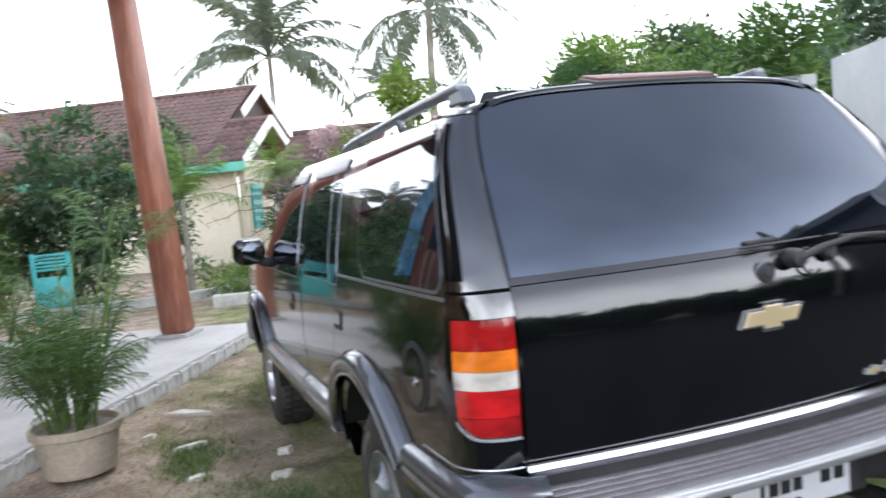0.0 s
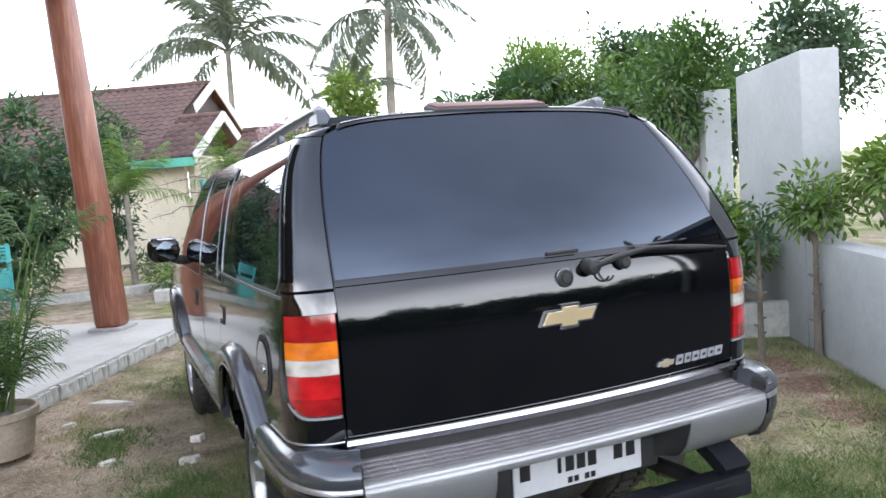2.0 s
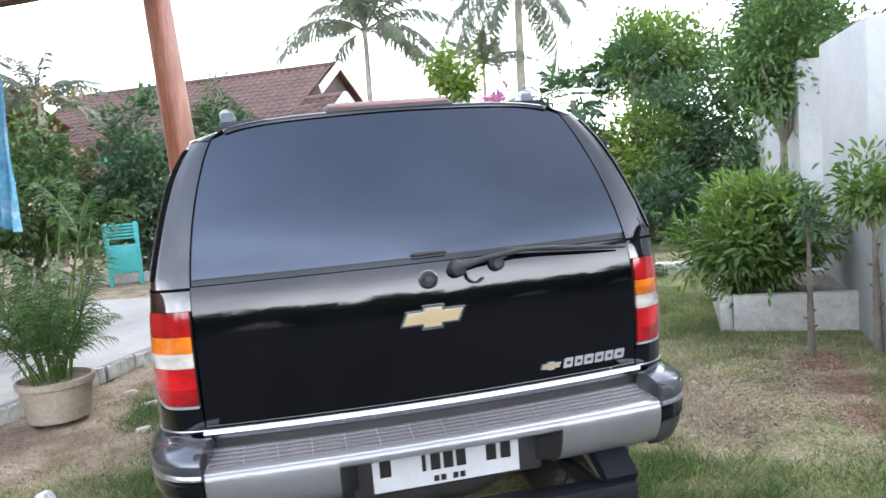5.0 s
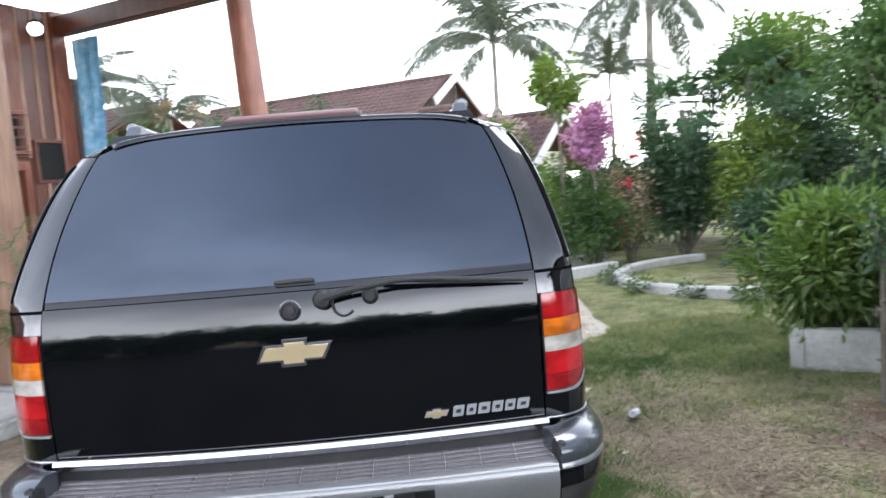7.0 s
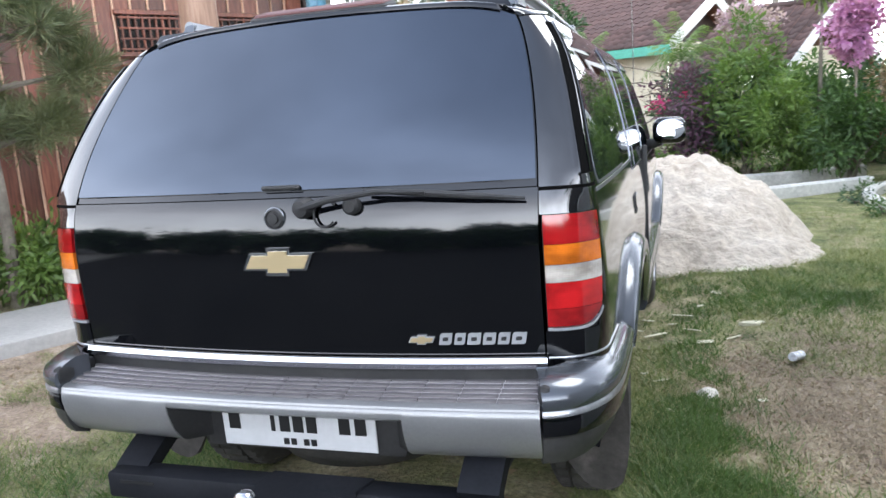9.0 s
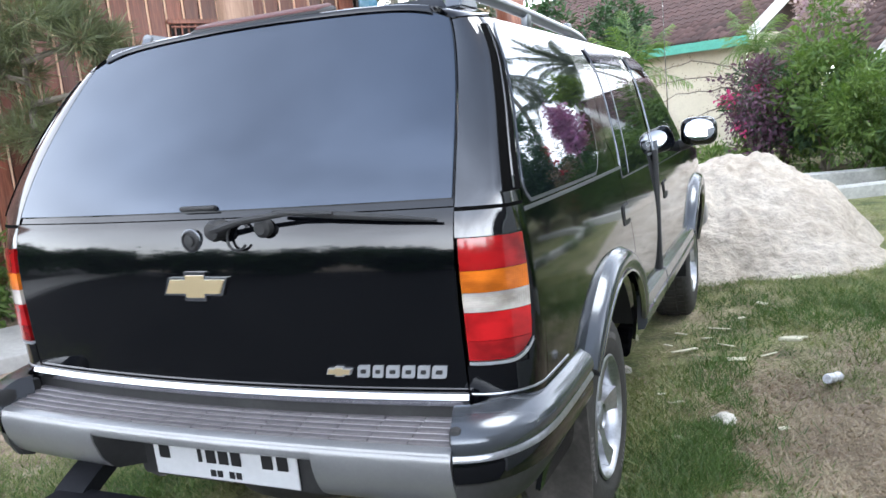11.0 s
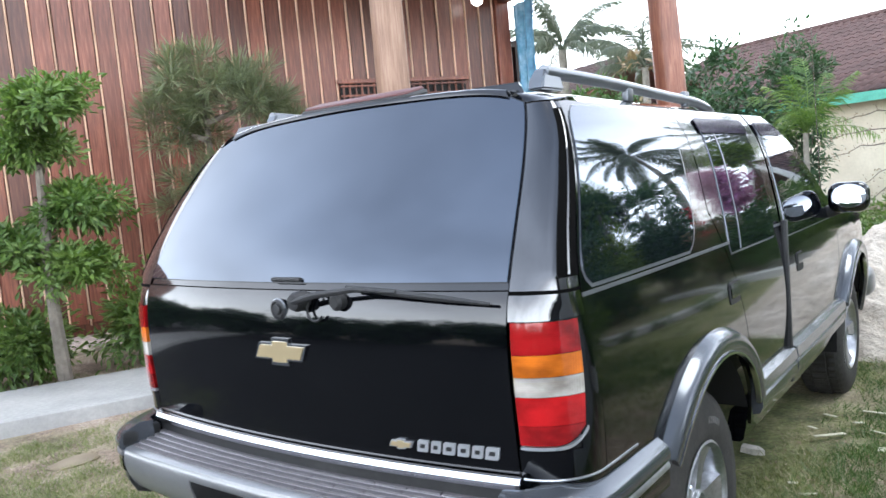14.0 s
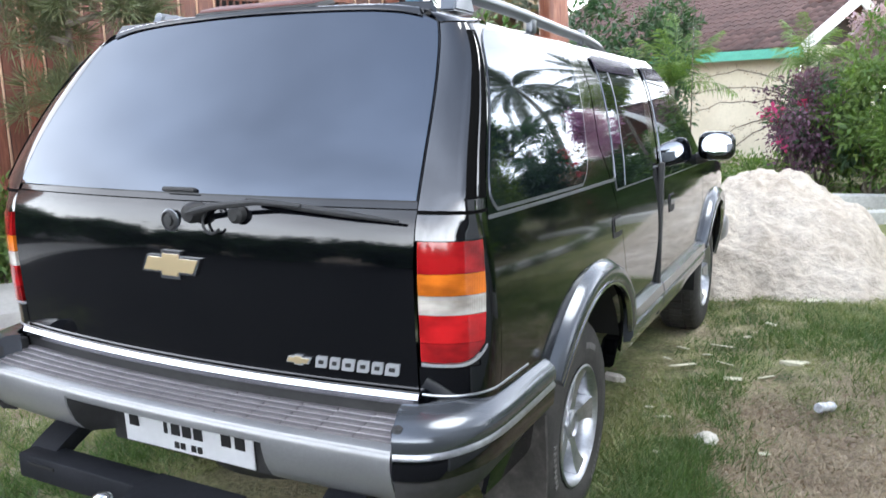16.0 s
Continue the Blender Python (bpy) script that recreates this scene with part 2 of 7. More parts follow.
WOOD_WALL = wood_mat("stained_plank", (0.065, 0.022, 0.014), (0.165, 0.055, 0.033), (0.30, 0.125, 0.072), 0.36, 0.42)
WOOD_BATTEN = wood_mat("pale_plank_edge", (0.44, 0.26, 0.17), (0.60, 0.39, 0.27), (0.70, 0.50, 0.37), 0.5, 0.2)
# wood coloured dark to carry the shade of open gables and doorway room
WOOD_IN_SHADE = wood_mat("shade_dark_wood", (0.020, 0.012, 0.010), (0.035, 0.020, 0.016), (0.06, 0.035, 0.028), 0.7, 0.2)
WOOD_POST = wood_mat("varnished_post", (0.12, 0.040, 0.024), (0.20, 0.075, 0.045), (0.33, 0.155, 0.095), 0.4, 0.1)
WOOD_POST_PALE = wood_mat("pale_post_wood", (0.17, 0.095, 0.062), (0.28, 0.170, 0.115), (0.41, 0.27, 0.19), 0.55, 0.1)
BARK = mottled("bark", [(0.3, (0.10, 0.085, 0.065)), (0.7, (0.24, 0.21, 0.17))], 6, 0.85, fine=25, bumps=0.6, dist=0.02)
PALM_BARK = mottled("palm_bark", [(0.3, (0.16, 0.145, 0.12)), (0.7, (0.30, 0.28, 0.24))], 4, 0.85, fine=18, bumps=0.6, dist=0.03)
CONCRETE = mottled("pale_concrete", [(0.25, (0.30, 0.295, 0.285)), (0.5, (0.40, 0.395, 0.38)), (0.75, (0.48, 0.47, 0.45))], 1.6, 0.7, fine=30, bumps=0.15, grainy=0.10)
KERB = mottled("whitewashed_kerb", [(0.25, (0.34, 0.34, 0.31)), (0.5, (0.52, 0.52, 0.49)), (0.75, (0.64, 0.64, 0.6))], 2.2, 0.8, fine=22, bumps=0.3)
PLASTER = mottled("grey_plaster", [(0.25, (0.29, 0.305, 0.305)), (0.5, (0.37, 0.385, 0.385)), (0.75, (0.44, 0.455, 0.45))], 1.1, 0.75, fine=18, bumps=0.1, grainy=0.06)
CREAM = mottled("cream_wall_paint", [(0.3, (0.58, 0.53, 0.41)), (0.7, (0.70, 0.65, 0.52))], 1.0, 0.8, fine=20, bumps=0.05, grainy=0.05)
FASCIA = mottled("green_fascia_paint", [(0.3, (0.06, 0.30, 0.22)), (0.7, (0.10, 0.40, 0.30))], 2, 0.5, fine=30, bumps=0.05)
WHITE_PAINT = mottled("white_board_paint", [(0.3, (0.62, 0.62, 0.6)), (0.7, (0.78, 0.78, 0.76))], 3, 0.6, fine=30, bumps=0.05)
TEAL = mottled("teal_paint", [(0.3, (0.05, 0.36, 0.36)), (0.7, (0.09, 0.47, 0.46))], 3, 0.5, fine=40, bumps=0.05)
POT_CLAY = mottled("sandy_pot", [(0.3, (0.30, 0.25, 0.19)), (0.7, (0.42, 0.36, 0.28))], 4, 0.8, fine=40, bumps=0.2)
SAND = mottled("pale_sand", [(0.25, (0.35, 0.295, 0.235)), (0.45, (0.50, 0.44, 0.362)), (0.75, (0.60, 0.545, 0.465))], 3.4, 0.95, fine=16, bumps=0.9, dist=0.04, grainy=0.20)
TARP = mottled("blue_tarp", [(0.3, (0.05, 0.20, 0.36)), (0.5, (0.12, 0.34, 0.52)), (0.7, (0.35, 0.55, 0.68))], 3.5, 0.4, fine=14, bumps=0.4, dist=0.02)
CHIP = mottled("bleached_wood_chip", [(0.3, (0.52, 0.50, 0.36)), (0.7, (0.72, 0.70, 0.55))], 14, 0.8, fine=80, bumps=0.2)
STONE = mottled("pale_stone", [(0.3, (0.50, 0.47, 0.41)), (0.7, (0.70, 0.67, 0.61))], 12, 0.85, fine=60, bumps=0.3)
BOTTLE = mottled("crumpled_plastic", [(0.3, (0.55, 0.57, 0.62)), (0.7, (0.75, 0.77, 0.82))], 30, 0.25, fine=60, bumps=0.3)
DRY = leafy("dry_straw", (0.17, 0.125, 0.085), (0.36, 0.28, 0.19), (0.62, 0.53, 0.38), 0.2, 0.7)
FRESH_M = leafy("fresh_grass_blades", (0.04, 0.085, 0.018), (0.075, 0.150, 0.032), (0.16, 0.24, 0.065), 0.35, 0.5)
GRASS_M = leafy("grass_blades", (0.06, 0.105, 0.024), (0.175, 0.245, 0.062), (0.47, 0.43, 0.24), 0.3, 0.55)
LEAF_A = leafy("shrub_leaf", (0.03, 0.07, 0.02), (0.065, 0.135, 0.036), (0.135, 0.225, 0.06))
LEAF_B = leafy("bright_leaf", (0.06, 0.12, 0.025), (0.115, 0.21, 0.045), (0.24, 0.33, 0.085))
LEAF_C = leafy("blue_green_leaf", (0.025, 0.06, 0.03), (0.05, 0.11, 0.052), (0.10, 0.175, 0.085))
LEAF_D = leafy("yellow_green_leaf", (0.08, 0.14, 0.02), (0.15, 0.23, 0.035), (0.28, 0.36, 0.07))
LEAF_FAR = leafy("far_tree_leaf", (0.04, 0.075, 0.045), (0.065, 0.11, 0.065), (0.10, 0.15, 0.09))
FROND = leafy("palm_frond", (0.055, 0.075, 0.055), (0.10, 0.125, 0.09), (0.19, 0.21, 0.15), 0.25)
PINE = leafy("pine_needle", (0.085, 0.11, 0.055), (0.15, 0.18, 0.09), (0.26, 0.28, 0.15), 0.3)
PINK = leafy("pink_blossom", (0.40, 0.13, 0.36), (0.56, 0.26, 0.52), (0.72, 0.45, 0.68), 0.4)
PINK_PALE = leafy("faded_blossom", (0.40, 0.24, 0.36), (0.50, 0.34, 0.45), (0.60, 0.48, 0.55), 0.4)
PURPLE = leafy("purple_leaf", (0.06, 0.025, 0.05), (0.12, 0.05, 0.10), (0.20, 0.10, 0.17))
MAGENTA = leafy("magenta_blossom", (0.42, 0.015, 0.13), (0.55, 0.03, 0.20), (0.66, 0.10, 0.30), 0.4)
REDFLOWER = leafy("red_blossom", (0.5, 0.015, 0.04), (0.62, 0.03, 0.07), (0.72, 0.08, 0.14), 0.4)
BROWN_LEAF = leafy("withered_leaf", (0.15, 0.10, 0.06), (0.25, 0.175, 0.105), (0.38, 0.29, 0.18), 0.2)


UNSEEN_DARK = mottled("unseen_dark_slab", [(0.3, (0.013, 0.013, 0.014)), (0.7, (0.024, 0.024, 0.024))], 2.0, 0.9, fine=40, bumps=0.4)


def roof_mat():
    m, nt, p = base_mat("clay_roof_tile", (0.2, 0.08, 0.055), 0.75)
    oi = nt.nodes.new("ShaderNodeObjectInfo")
    col = ramp(nt, oi.outputs["Random"], [(0.0, (0.068, 0.042, 0.038)), (0.5, (0.098, 0.056, 0.050)), (1.0, (0.14, 0.085, 0.076))])
    dirt = ramp(nt, noise_tex(nt, 1.5, 5, 0.65), [(0.3, (0.6, 0.58, 0.58)), (0.7, (1.15, 1.12, 1.1))])
    nt.links.new(mixc(nt, 1.0, col, dirt, "MULTIPLY"), p.inputs["Base Color"])
    bump(nt, p, noise_tex(nt, 30), 0.2, 0.01)
    return m


ROOF = roof_mat()


def ground_mat():
    m, nt, p = base_mat("patchy_lawn_soil", (0.15, 0.13, 0.08), 0.95)
    a = noise_tex(nt, 0.55, 6, 0.6)
    b = noise_tex(nt, 3.2, 6, 0.65)
    c = noise_tex(nt, 45, 4, 0.7)
    soil = ramp(nt, b, [(0.3, (0.20, 0.145, 0.105)), (0.52, (0.41, 0.32, 0.245)), (0.75, (0.66, 0.56, 0.46))])
    green = ramp(nt, b, [(0.3, (0.08, 0.105, 0.038)), (0.52, (0.235, 0.25, 0.10)), (0.75, (0.48, 0.42, 0.255))])
    tc = nt.nodes.new("ShaderNodeTexCoord")
    sx = nt.nodes.new("ShaderNodeSeparateXYZ")
    nt.links.new(tc.outputs["Object"], sx.inputs[0])
    bare = nt.nodes.new("ShaderNodeMapRange")      # trodden soil between the car and the porch
    bare.inputs["From Min"].default_value, bare.inputs["From Max"].default_value = -1.7, -0.4
    bare.inputs["To Min"].default_value, bare.inputs["To Max"].default_value = -0.16, 0.04
    nt.links.new(sx.outputs["X"], bare.inputs["Value"])
    ad = nt.nodes.new("ShaderNodeMath")
    nt.links.new(a, ad.inputs[0])
    nt.links.new(bare.outputs[0], ad.inputs[1])
    last = ad.outputs[0]
    for px, py, rad in ((1.15, 1.95, 0.42), (1.38, 1.40, 0.50), (1.75, 1.5, 0.6), (1.9, 2.7, 0.35), (3.0, 1.6, 0.7), (-2.2, 0.9, 0.5)):     # worn patches of bare brown soil
        off = nt.nodes.new("ShaderNodeVectorMath")
        off.operation = "DISTANCE"
        off.inputs[1].default_value = (px, py, 0)
        nt.links.new(tc.outputs["Object"], off.inputs[0])
        mr2 = nt.nodes.new("ShaderNodeMapRange")
        mr2.inputs["From Min"].default_value, mr2.inputs["From Max"].default_value = 0.25 * rad, 1.2 * rad
        mr2.inputs["To Min"].default_value, mr2.inputs["To Max"].default_value = -0.22, 0.0
        nt.links.new(off.outputs["Value"], mr2.inputs["Value"])
        a2 = nt.nodes.new("ShaderNodeMath")
        nt.links.new(last, a2.inputs[0])
        nt.links.new(mr2.outputs[0], a2.inputs[1])
        last = a2.outputs[0]
    col = mixc(nt, ramp(nt, last, [(0.36, (0, 0, 0)), (0.54, (1, 1, 1))]), soil, green)
    for px, py, rad in ((2.45, 0.95, 0.26), (2.7, 1.45, 0.24), (2.88, 1.95, 0.24)):      # dug red earth along the boundary wall
        off = nt.nodes.new("ShaderNodeVectorMath")
        off.operation = "DISTANCE"
        off.inputs[1].default_value = (px, py, 0)
        nt.links.new(tc.outputs["Object"], off.inputs[0])
        mr3 = nt.nodes.new("ShaderNodeMapRange")
        mr3.inputs["From Min"].default_value, mr3.inputs["From Max"].default_value = 0.2 * rad, 1.3 * rad
        mr3.inputs["To Min"].default_value, mr3.inputs["To Max"].default_value = 0.85, 0.0
        nt.links.new(off.outputs["Value"], mr3.inputs["Value"])
        edge = nt.nodes.new("ShaderNodeMath")
        edge.operation = "ADD"
        nt.links.new(mr3.outputs[0], edge.inputs[0])
        nt.links.new(b, edge.inputs[1])
        col = mixc(nt, ramp(nt, edge.outputs[0], [(0.62, (0, 0, 0)), (0.95, (1, 1, 1))]), col, (0.21, 0.115, 0.082))
    col = mixc(nt, 1.0, col, ramp(nt, c, [(0.3, (0.5, 0.5, 0.5)), (0.7, (1.35, 1.35, 1.35))]), "MULTIPLY")
    nt.links.new(col, p.inputs["Base Color"])
    bump(nt, p, c, 0.9, 0.03)
    return m


GROUND = ground_mat()


# ---- building helpers ----
def link_mesh(name, verts, faces, mat, parent=None, label="", smooth=True, angle=40):
    me = bpy.data.meshes.new(name)
    me.from_pydata([tuple(map(float, v)) for v in verts], [], [tuple(int(i) for i in f) for f in faces])
    me.materials.append(mat)
    me.update()
    if smooth:
        me.polygons.foreach_set("use_smooth", [True] * len(me.polygons))
        me.set_sharp_from_angle(angle=radians(angle))
    ob = new(name, me)
    if parent:
        ob.parent = parent
        ob.matrix_parent_inverse = Matrix.Translation(-parent.matrix_basis.translation) if parent.type == "EMPTY" else Matrix()
    if label:
        tagged(ob, label)
    return ob


def part(name, bm, material, parent=None, label="", smooth=True, angle=40):
    bmesh.ops.recalc_face_normals(bm, faces=bm.faces[:])
    me = bpy.data.meshes.new(name)
    bm.to_mesh(me)
    bm.free()
    me.materials.append(material)
    if smooth:
        me.polygons.foreach_set("use_smooth", [True] * len(me.polygons))
        me.set_sharp_from_angle(angle=radians(angle))
    ob = new(name, me)
    if parent:
        ob.parent = parent
        ob.matrix_parent_inverse = Matrix.Translation(-parent.matrix_basis.translation) if parent.type == "EMPTY" else Matrix()
    if label:
        tagged(ob, label)
    return ob


def root(name, at, label, category, group="", kind=""):
    ob = new(name)
    ob.matrix_basis = Matrix.Translation(at)
    ob.empty_display_size = 0.1
    return tagged(ob, label, category, group, kind)


def box_bm(sx, sy, sz, m=None, bevel=0.0, seg=2, bm=None):
    own = bmesh.new()
    bmesh.ops.create_cube(own, size=1.0, matrix=Matrix.Diagonal((sx, sy, sz, 1)))
    if bevel:
        bmesh.ops.bevel(own, geom=own.edges[:], offset=bevel, segments=seg, affect="EDGES", profile=0.5)
    if m is not None:
        own.transform(m)
    if bm is None:
        return own
    tmp = bpy.data.meshes.new("tmp")
    own.to_mesh(tmp)
    own.free()
    bm.from_mesh(tmp)
    bpy.data.meshes.remove(tmp)
    return bm


def lathe_bm(profile, seg=32, m=None, bm=None, caps=True):
    """Turns (radius, height) pairs round z."""
    bm = bm or bmesh.new()
    rings = []
    for r, h in profile:
        ring = []
        for i in range(seg):
            a = 2 * math.pi * i / seg
            v = Vector((r * math.cos(a), r * math.sin(a), h))
            ring.append(bm.verts.new(m @ v if m is not None else v))
        rings.append(ring)
    for a, b in zip(rings, rings[1:]):
        for i in range(seg):
            bm.faces.new((a[i], a[(i + 1) % seg], b[(i + 1) % seg], b[i]))
    if caps:
        bm.faces.new(rings[0][::-1])
        bm.faces.new(rings[-1])
    return bm


def tube_bm(points, radii, seg=10, bm=None):
    bm = bm or bmesh.new()
    pts = [Vector(p) for p in points]
    if isinstance(radii, (int, float)):
        radii = [radii] * len(pts)
    radii = [float(r) for r in radii]
    rings = []
    for i, p in enumerate(pts):
        t = (pts[min(i + 1, len(pts) - 1)] - pts[max(i - 1, 0)]).normalized()
        a = t.cross(Vector((0.31, 0.17, 0.93))).normalized()
        b = t.cross(a)
        rings.append([bm.verts.new(p + radii[i] * (math.cos(k * 2 * math.pi / seg) * a + math.sin(k * 2 * math.pi / seg) * b)) for k in range(seg)])
    for a, b in zip(rings, rings[1:]):
        for k in range(seg):
            bm.faces.new((a[k], a[(k + 1) % seg], b[(k + 1) % seg], b[k]))
    bm.faces.new(rings[0][::-1])
    bm.faces.new(rings[-1])
    return bm


def spline(xs, ys):
    """A smooth curve through the given values (cubic, natural ends)."""
    xs, ys = np.array(xs, float), np.array(ys, float)
    n, h = len(xs), np.diff(xs)
    A, r = np.eye(n), np.zeros(n)
    for i in range(1, n - 1):
        A[i, i - 1], A[i, i], A[i, i + 1] = h[i - 1], 2 * (h[i - 1] + h[i]), h[i]
        r[i] = 6 * ((ys[i + 1] - ys[i]) / h[i] - (ys[i] - ys[i - 1]) / h[i - 1])
    M = np.linalg.solve(A, r)

    def f(x):
        x = min(max(x, xs[0]), xs[-1])
        i = min(max(int(np.searchsorted(xs, x)) - 1, 0), n - 2)
        a, b = xs[i + 1] - x, x - xs[i]
        return (M[i] * a ** 3 + M[i + 1] * b ** 3) / (6 * h[i]) + (ys[i] / h[i] - M[i] * h[i] / 6) * a + (ys[i + 1] / h[i] - M[i + 1] * h[i] / 6) * b
    return f


def sheet(name, P, mat, parent, out=0.0, thick=0.01, label="", flip=False, close=False):
    """A panel with thickness over a grid of points P[i][j]; out lifts it off its surface."""
    P = np.array(P, float)
    du, dv = np.gradient(P, axis=0), np.gradient(P, axis=1)
    N = np.cross(du, dv)
    N /= np.maximum(np.linalg.norm(N, axis=2, keepdims=True), 1e-9)
    if flip:
        N = -N
    n, m = P.shape[:2]
    top, low = P + N * out, P + N * (out - thick)
    V = np.concatenate([top.reshape(-1, 3), low.reshape(-1, 3)])
    k, F = n * m, []
    for i in range(n - 1):
        for j in range(m - 1):
            a, b, c, d = i * m + j, i * m + j + 1, (i + 1) * m + j + 1, (i + 1) * m + j
            F += [(a, b, c, d), (d + k, c + k, b + k, a + k)]
    edge = [(i * m, (i + 1) * m) for i in range(n - 1)] + [((n - 1) * m + j, (n - 1) * m + j + 1) for j in range(m - 1)]
    edge += [((i + 1) * m + m - 1, i * m + m - 1) for i in range(n - 1)] + [(j + 1, j) for j in range(m - 1)]
    F += [(a, b, b + k, a + k) for a, b in edge]
    bm = bmesh.new()
    vs = [bm.verts.new(v) for v in V]
    for f in F:
        bm.faces.new([vs[i] for i in f])
    return part(name, bm, mat, parent, label, angle=35)


def sweep(name, path, profile, mat, parent, label="", closed=True):
    """Sweeps profile pairs (outward, z) along a plan path of (x, y), outward to the path's right."""
    path = np.array(path, float)
    t = np.gradient(path, axis=0)
    t /= np.linalg.norm(t, axis=1, keepdims=True)
    nrm = np.stack([t[:, 1], -t[:, 0]], 1)
    bm = bmesh.new()
    rings = [[bm.verts.new((p[0] + q[0] * d, p[1] + q[1] * d, z)) for d, z in profile] for p, q in zip(path, nrm)]
    m = len(profile)
    for a, b in zip(rings, rings[1:]):
        for k in range(m if closed else m - 1):
            bm.faces.new((a[k], a[(k + 1) % m], b[(k + 1) % m], b[k]))
    if closed:
        bm.faces.new(rings[0][::-1])
        bm.faces.new(rings[-1])
    return part(name, bm, mat, parent, label, angle=35)


def dense(points, n):
    """n even samples of a smooth curve through plan points."""
    p = np.array(points, float)
    s = np.r_[0, np.cumsum(np.linalg.norm(np.diff(p, axis=0), axis=1))]
    fs = [spline(s, p[:, k]) for k in range(p.shape[1])]
    return [tuple(f(v) for f in fs) for v in np.linspace(0, s[-1], n)]


# ---- the car: a black four-door estate, tail at y = 0, nose at y = 4.5 ----
car = root("car", (0, 2.2, 0), "glossy black four-door off-road estate car with grey trim parked on grass", "car")
belt = spline([0.36, 0.5, 0.62, 0.75, 0.9, 1.05, 1.15, 1.19, 1.3, 1.45, 1.56, 1.62], [0.775, 0.806, 0.824, 0.834, 0.836, 0.827, 0.815, 0.809, 0.786, 0.746, 0.692, 0.645])
taper = spline([-0.2, 0.09, 0.5, 1.2, 2.6, 3.4, 3.9, 4.2, 4.45], [0.965, 0.985, 0.998, 1.0, 1.0, 0.99, 0.968, 0.93, 0.86])
tail = spline([0.45, 0.6, 0.75, 0.85, 0.98, 1.05, 1.10, 1.14, 1.175, 1.3, 1.45, 1.55, 1.65], [-0.035, -0.046, -0.057, -0.065, -0.073, -0.0735, -0.069, -0.060, -0.046, 0.022, 0.128, 0.205, 0.285])
edge_x = spline([0.4, 1.1, 1.18, 1.3, 1.4, 1.5, 1.58, 1.64, 1.7], [0.682, 0.682, 0.680, 0.670, 0.655, 0.632, 0.605, 0.573, 0.53])
edge_y = spline([0.4, 1.05, 1.18, 1.35, 1.56, 1.64], [0.112, 0.112, 0.102, 0.175, 0.300, 0.36])


def W(y, z):
    return belt(z) * taper(y)


def R(x, z):
    return tail(z) + 0.052 * (x / 0.69) ** 2


def side(y, z, s):
    return (s * W(y, z), y, z)


def corner(a, z, s):
    """From the tail (a = 0) round to the flank (a = 1)."""
    x0, y1 = edge_x(z), edge_y(z)
    y0, x1 = R(x0, z), W(y1, z)
    th = a * math.pi / 2
    xr, yr = x0 + (x1 - x0) * math.sin(th), y0 + (y1 - y0) * (1 - math.cos(th))
    q = min(1.0, max(0.0, (z - 1.10) / 0.09)) * (0.25 + 0.75 * min(1.0, max(0.0, (1.64 - z) / 0.20)))
    xa = x1 - 0.030                                  # flush with the glass, then a tight turn
    ya = R(xa, z) + 0.008
    if a < 0.72:
        f = a / 0.72
        xf = x0 + (xa - x0) * f
        yf = R(xf, z) + 0.008 * f * f
    else:
        ph = (a - 0.72) / 0.28 * math.pi / 2
        xf, yf = xa + 0.030 * math.sin(ph), ya + (y1 - ya) * (1 - math.cos(ph))
    return (s * (xr + (xf - xr) * q), yr + (yf - yr) * q, z)


def lin(a, b, n):
    return [a + (b - a) * i / (n - 1) for i in range(n)]


HUB_R, HUB_F, HUB_Z = 0.895, 3.570, 0.345


def low(y):
    for yc, r in ((HUB_R, 0.500), (HUB_F, 0.490)):
        if abs(y - yc) < r:
            return max(0.46, HUB_Z + math.sqrt(r * r - (y - yc) ** 2))
    return 0.46


def flank(name, y0, y1, ztop, s, mat, label="", ny=40, nz=26, out=0.0, swing=None):
    P = []
    for i in range(ny):
        col = []
        for j in range(nz):
            b = j / (nz - 1)
            zn = 0.5 + (ztop(0.5) - 0.5) * b
            a = i / (ny - 1)
            y = y0(zn) + (y1(zn) - y0(zn)) * a
            zl, zt = low(y), ztop(a)
            z = zl + (zt - zl) * b
            col.append(side(y, z, s))
        P.append(col)
    return sheet(name, P, mat, car, out, 0.012, label, flip=(s < 0))


# hatch: painted lower door and raked glass
sheet("hatch_door", [[(x, R(x, z), z) for z in lin(0.755, 1.166, 30)] for x in lin(-0.679, 0.679, 41)], PAINT, car, 0, 0.015, "glossy black hatch door", flip=False)


def rear_glass(a, b):
    top = 1.652 - 0.018 * a * a - 0.035 * abs(a) ** 9
    z = 1.186 + (top - 1.186) * b
    hw = edge_x(z) - 0.007
    return (hw * a, R(hw * a, z), z)


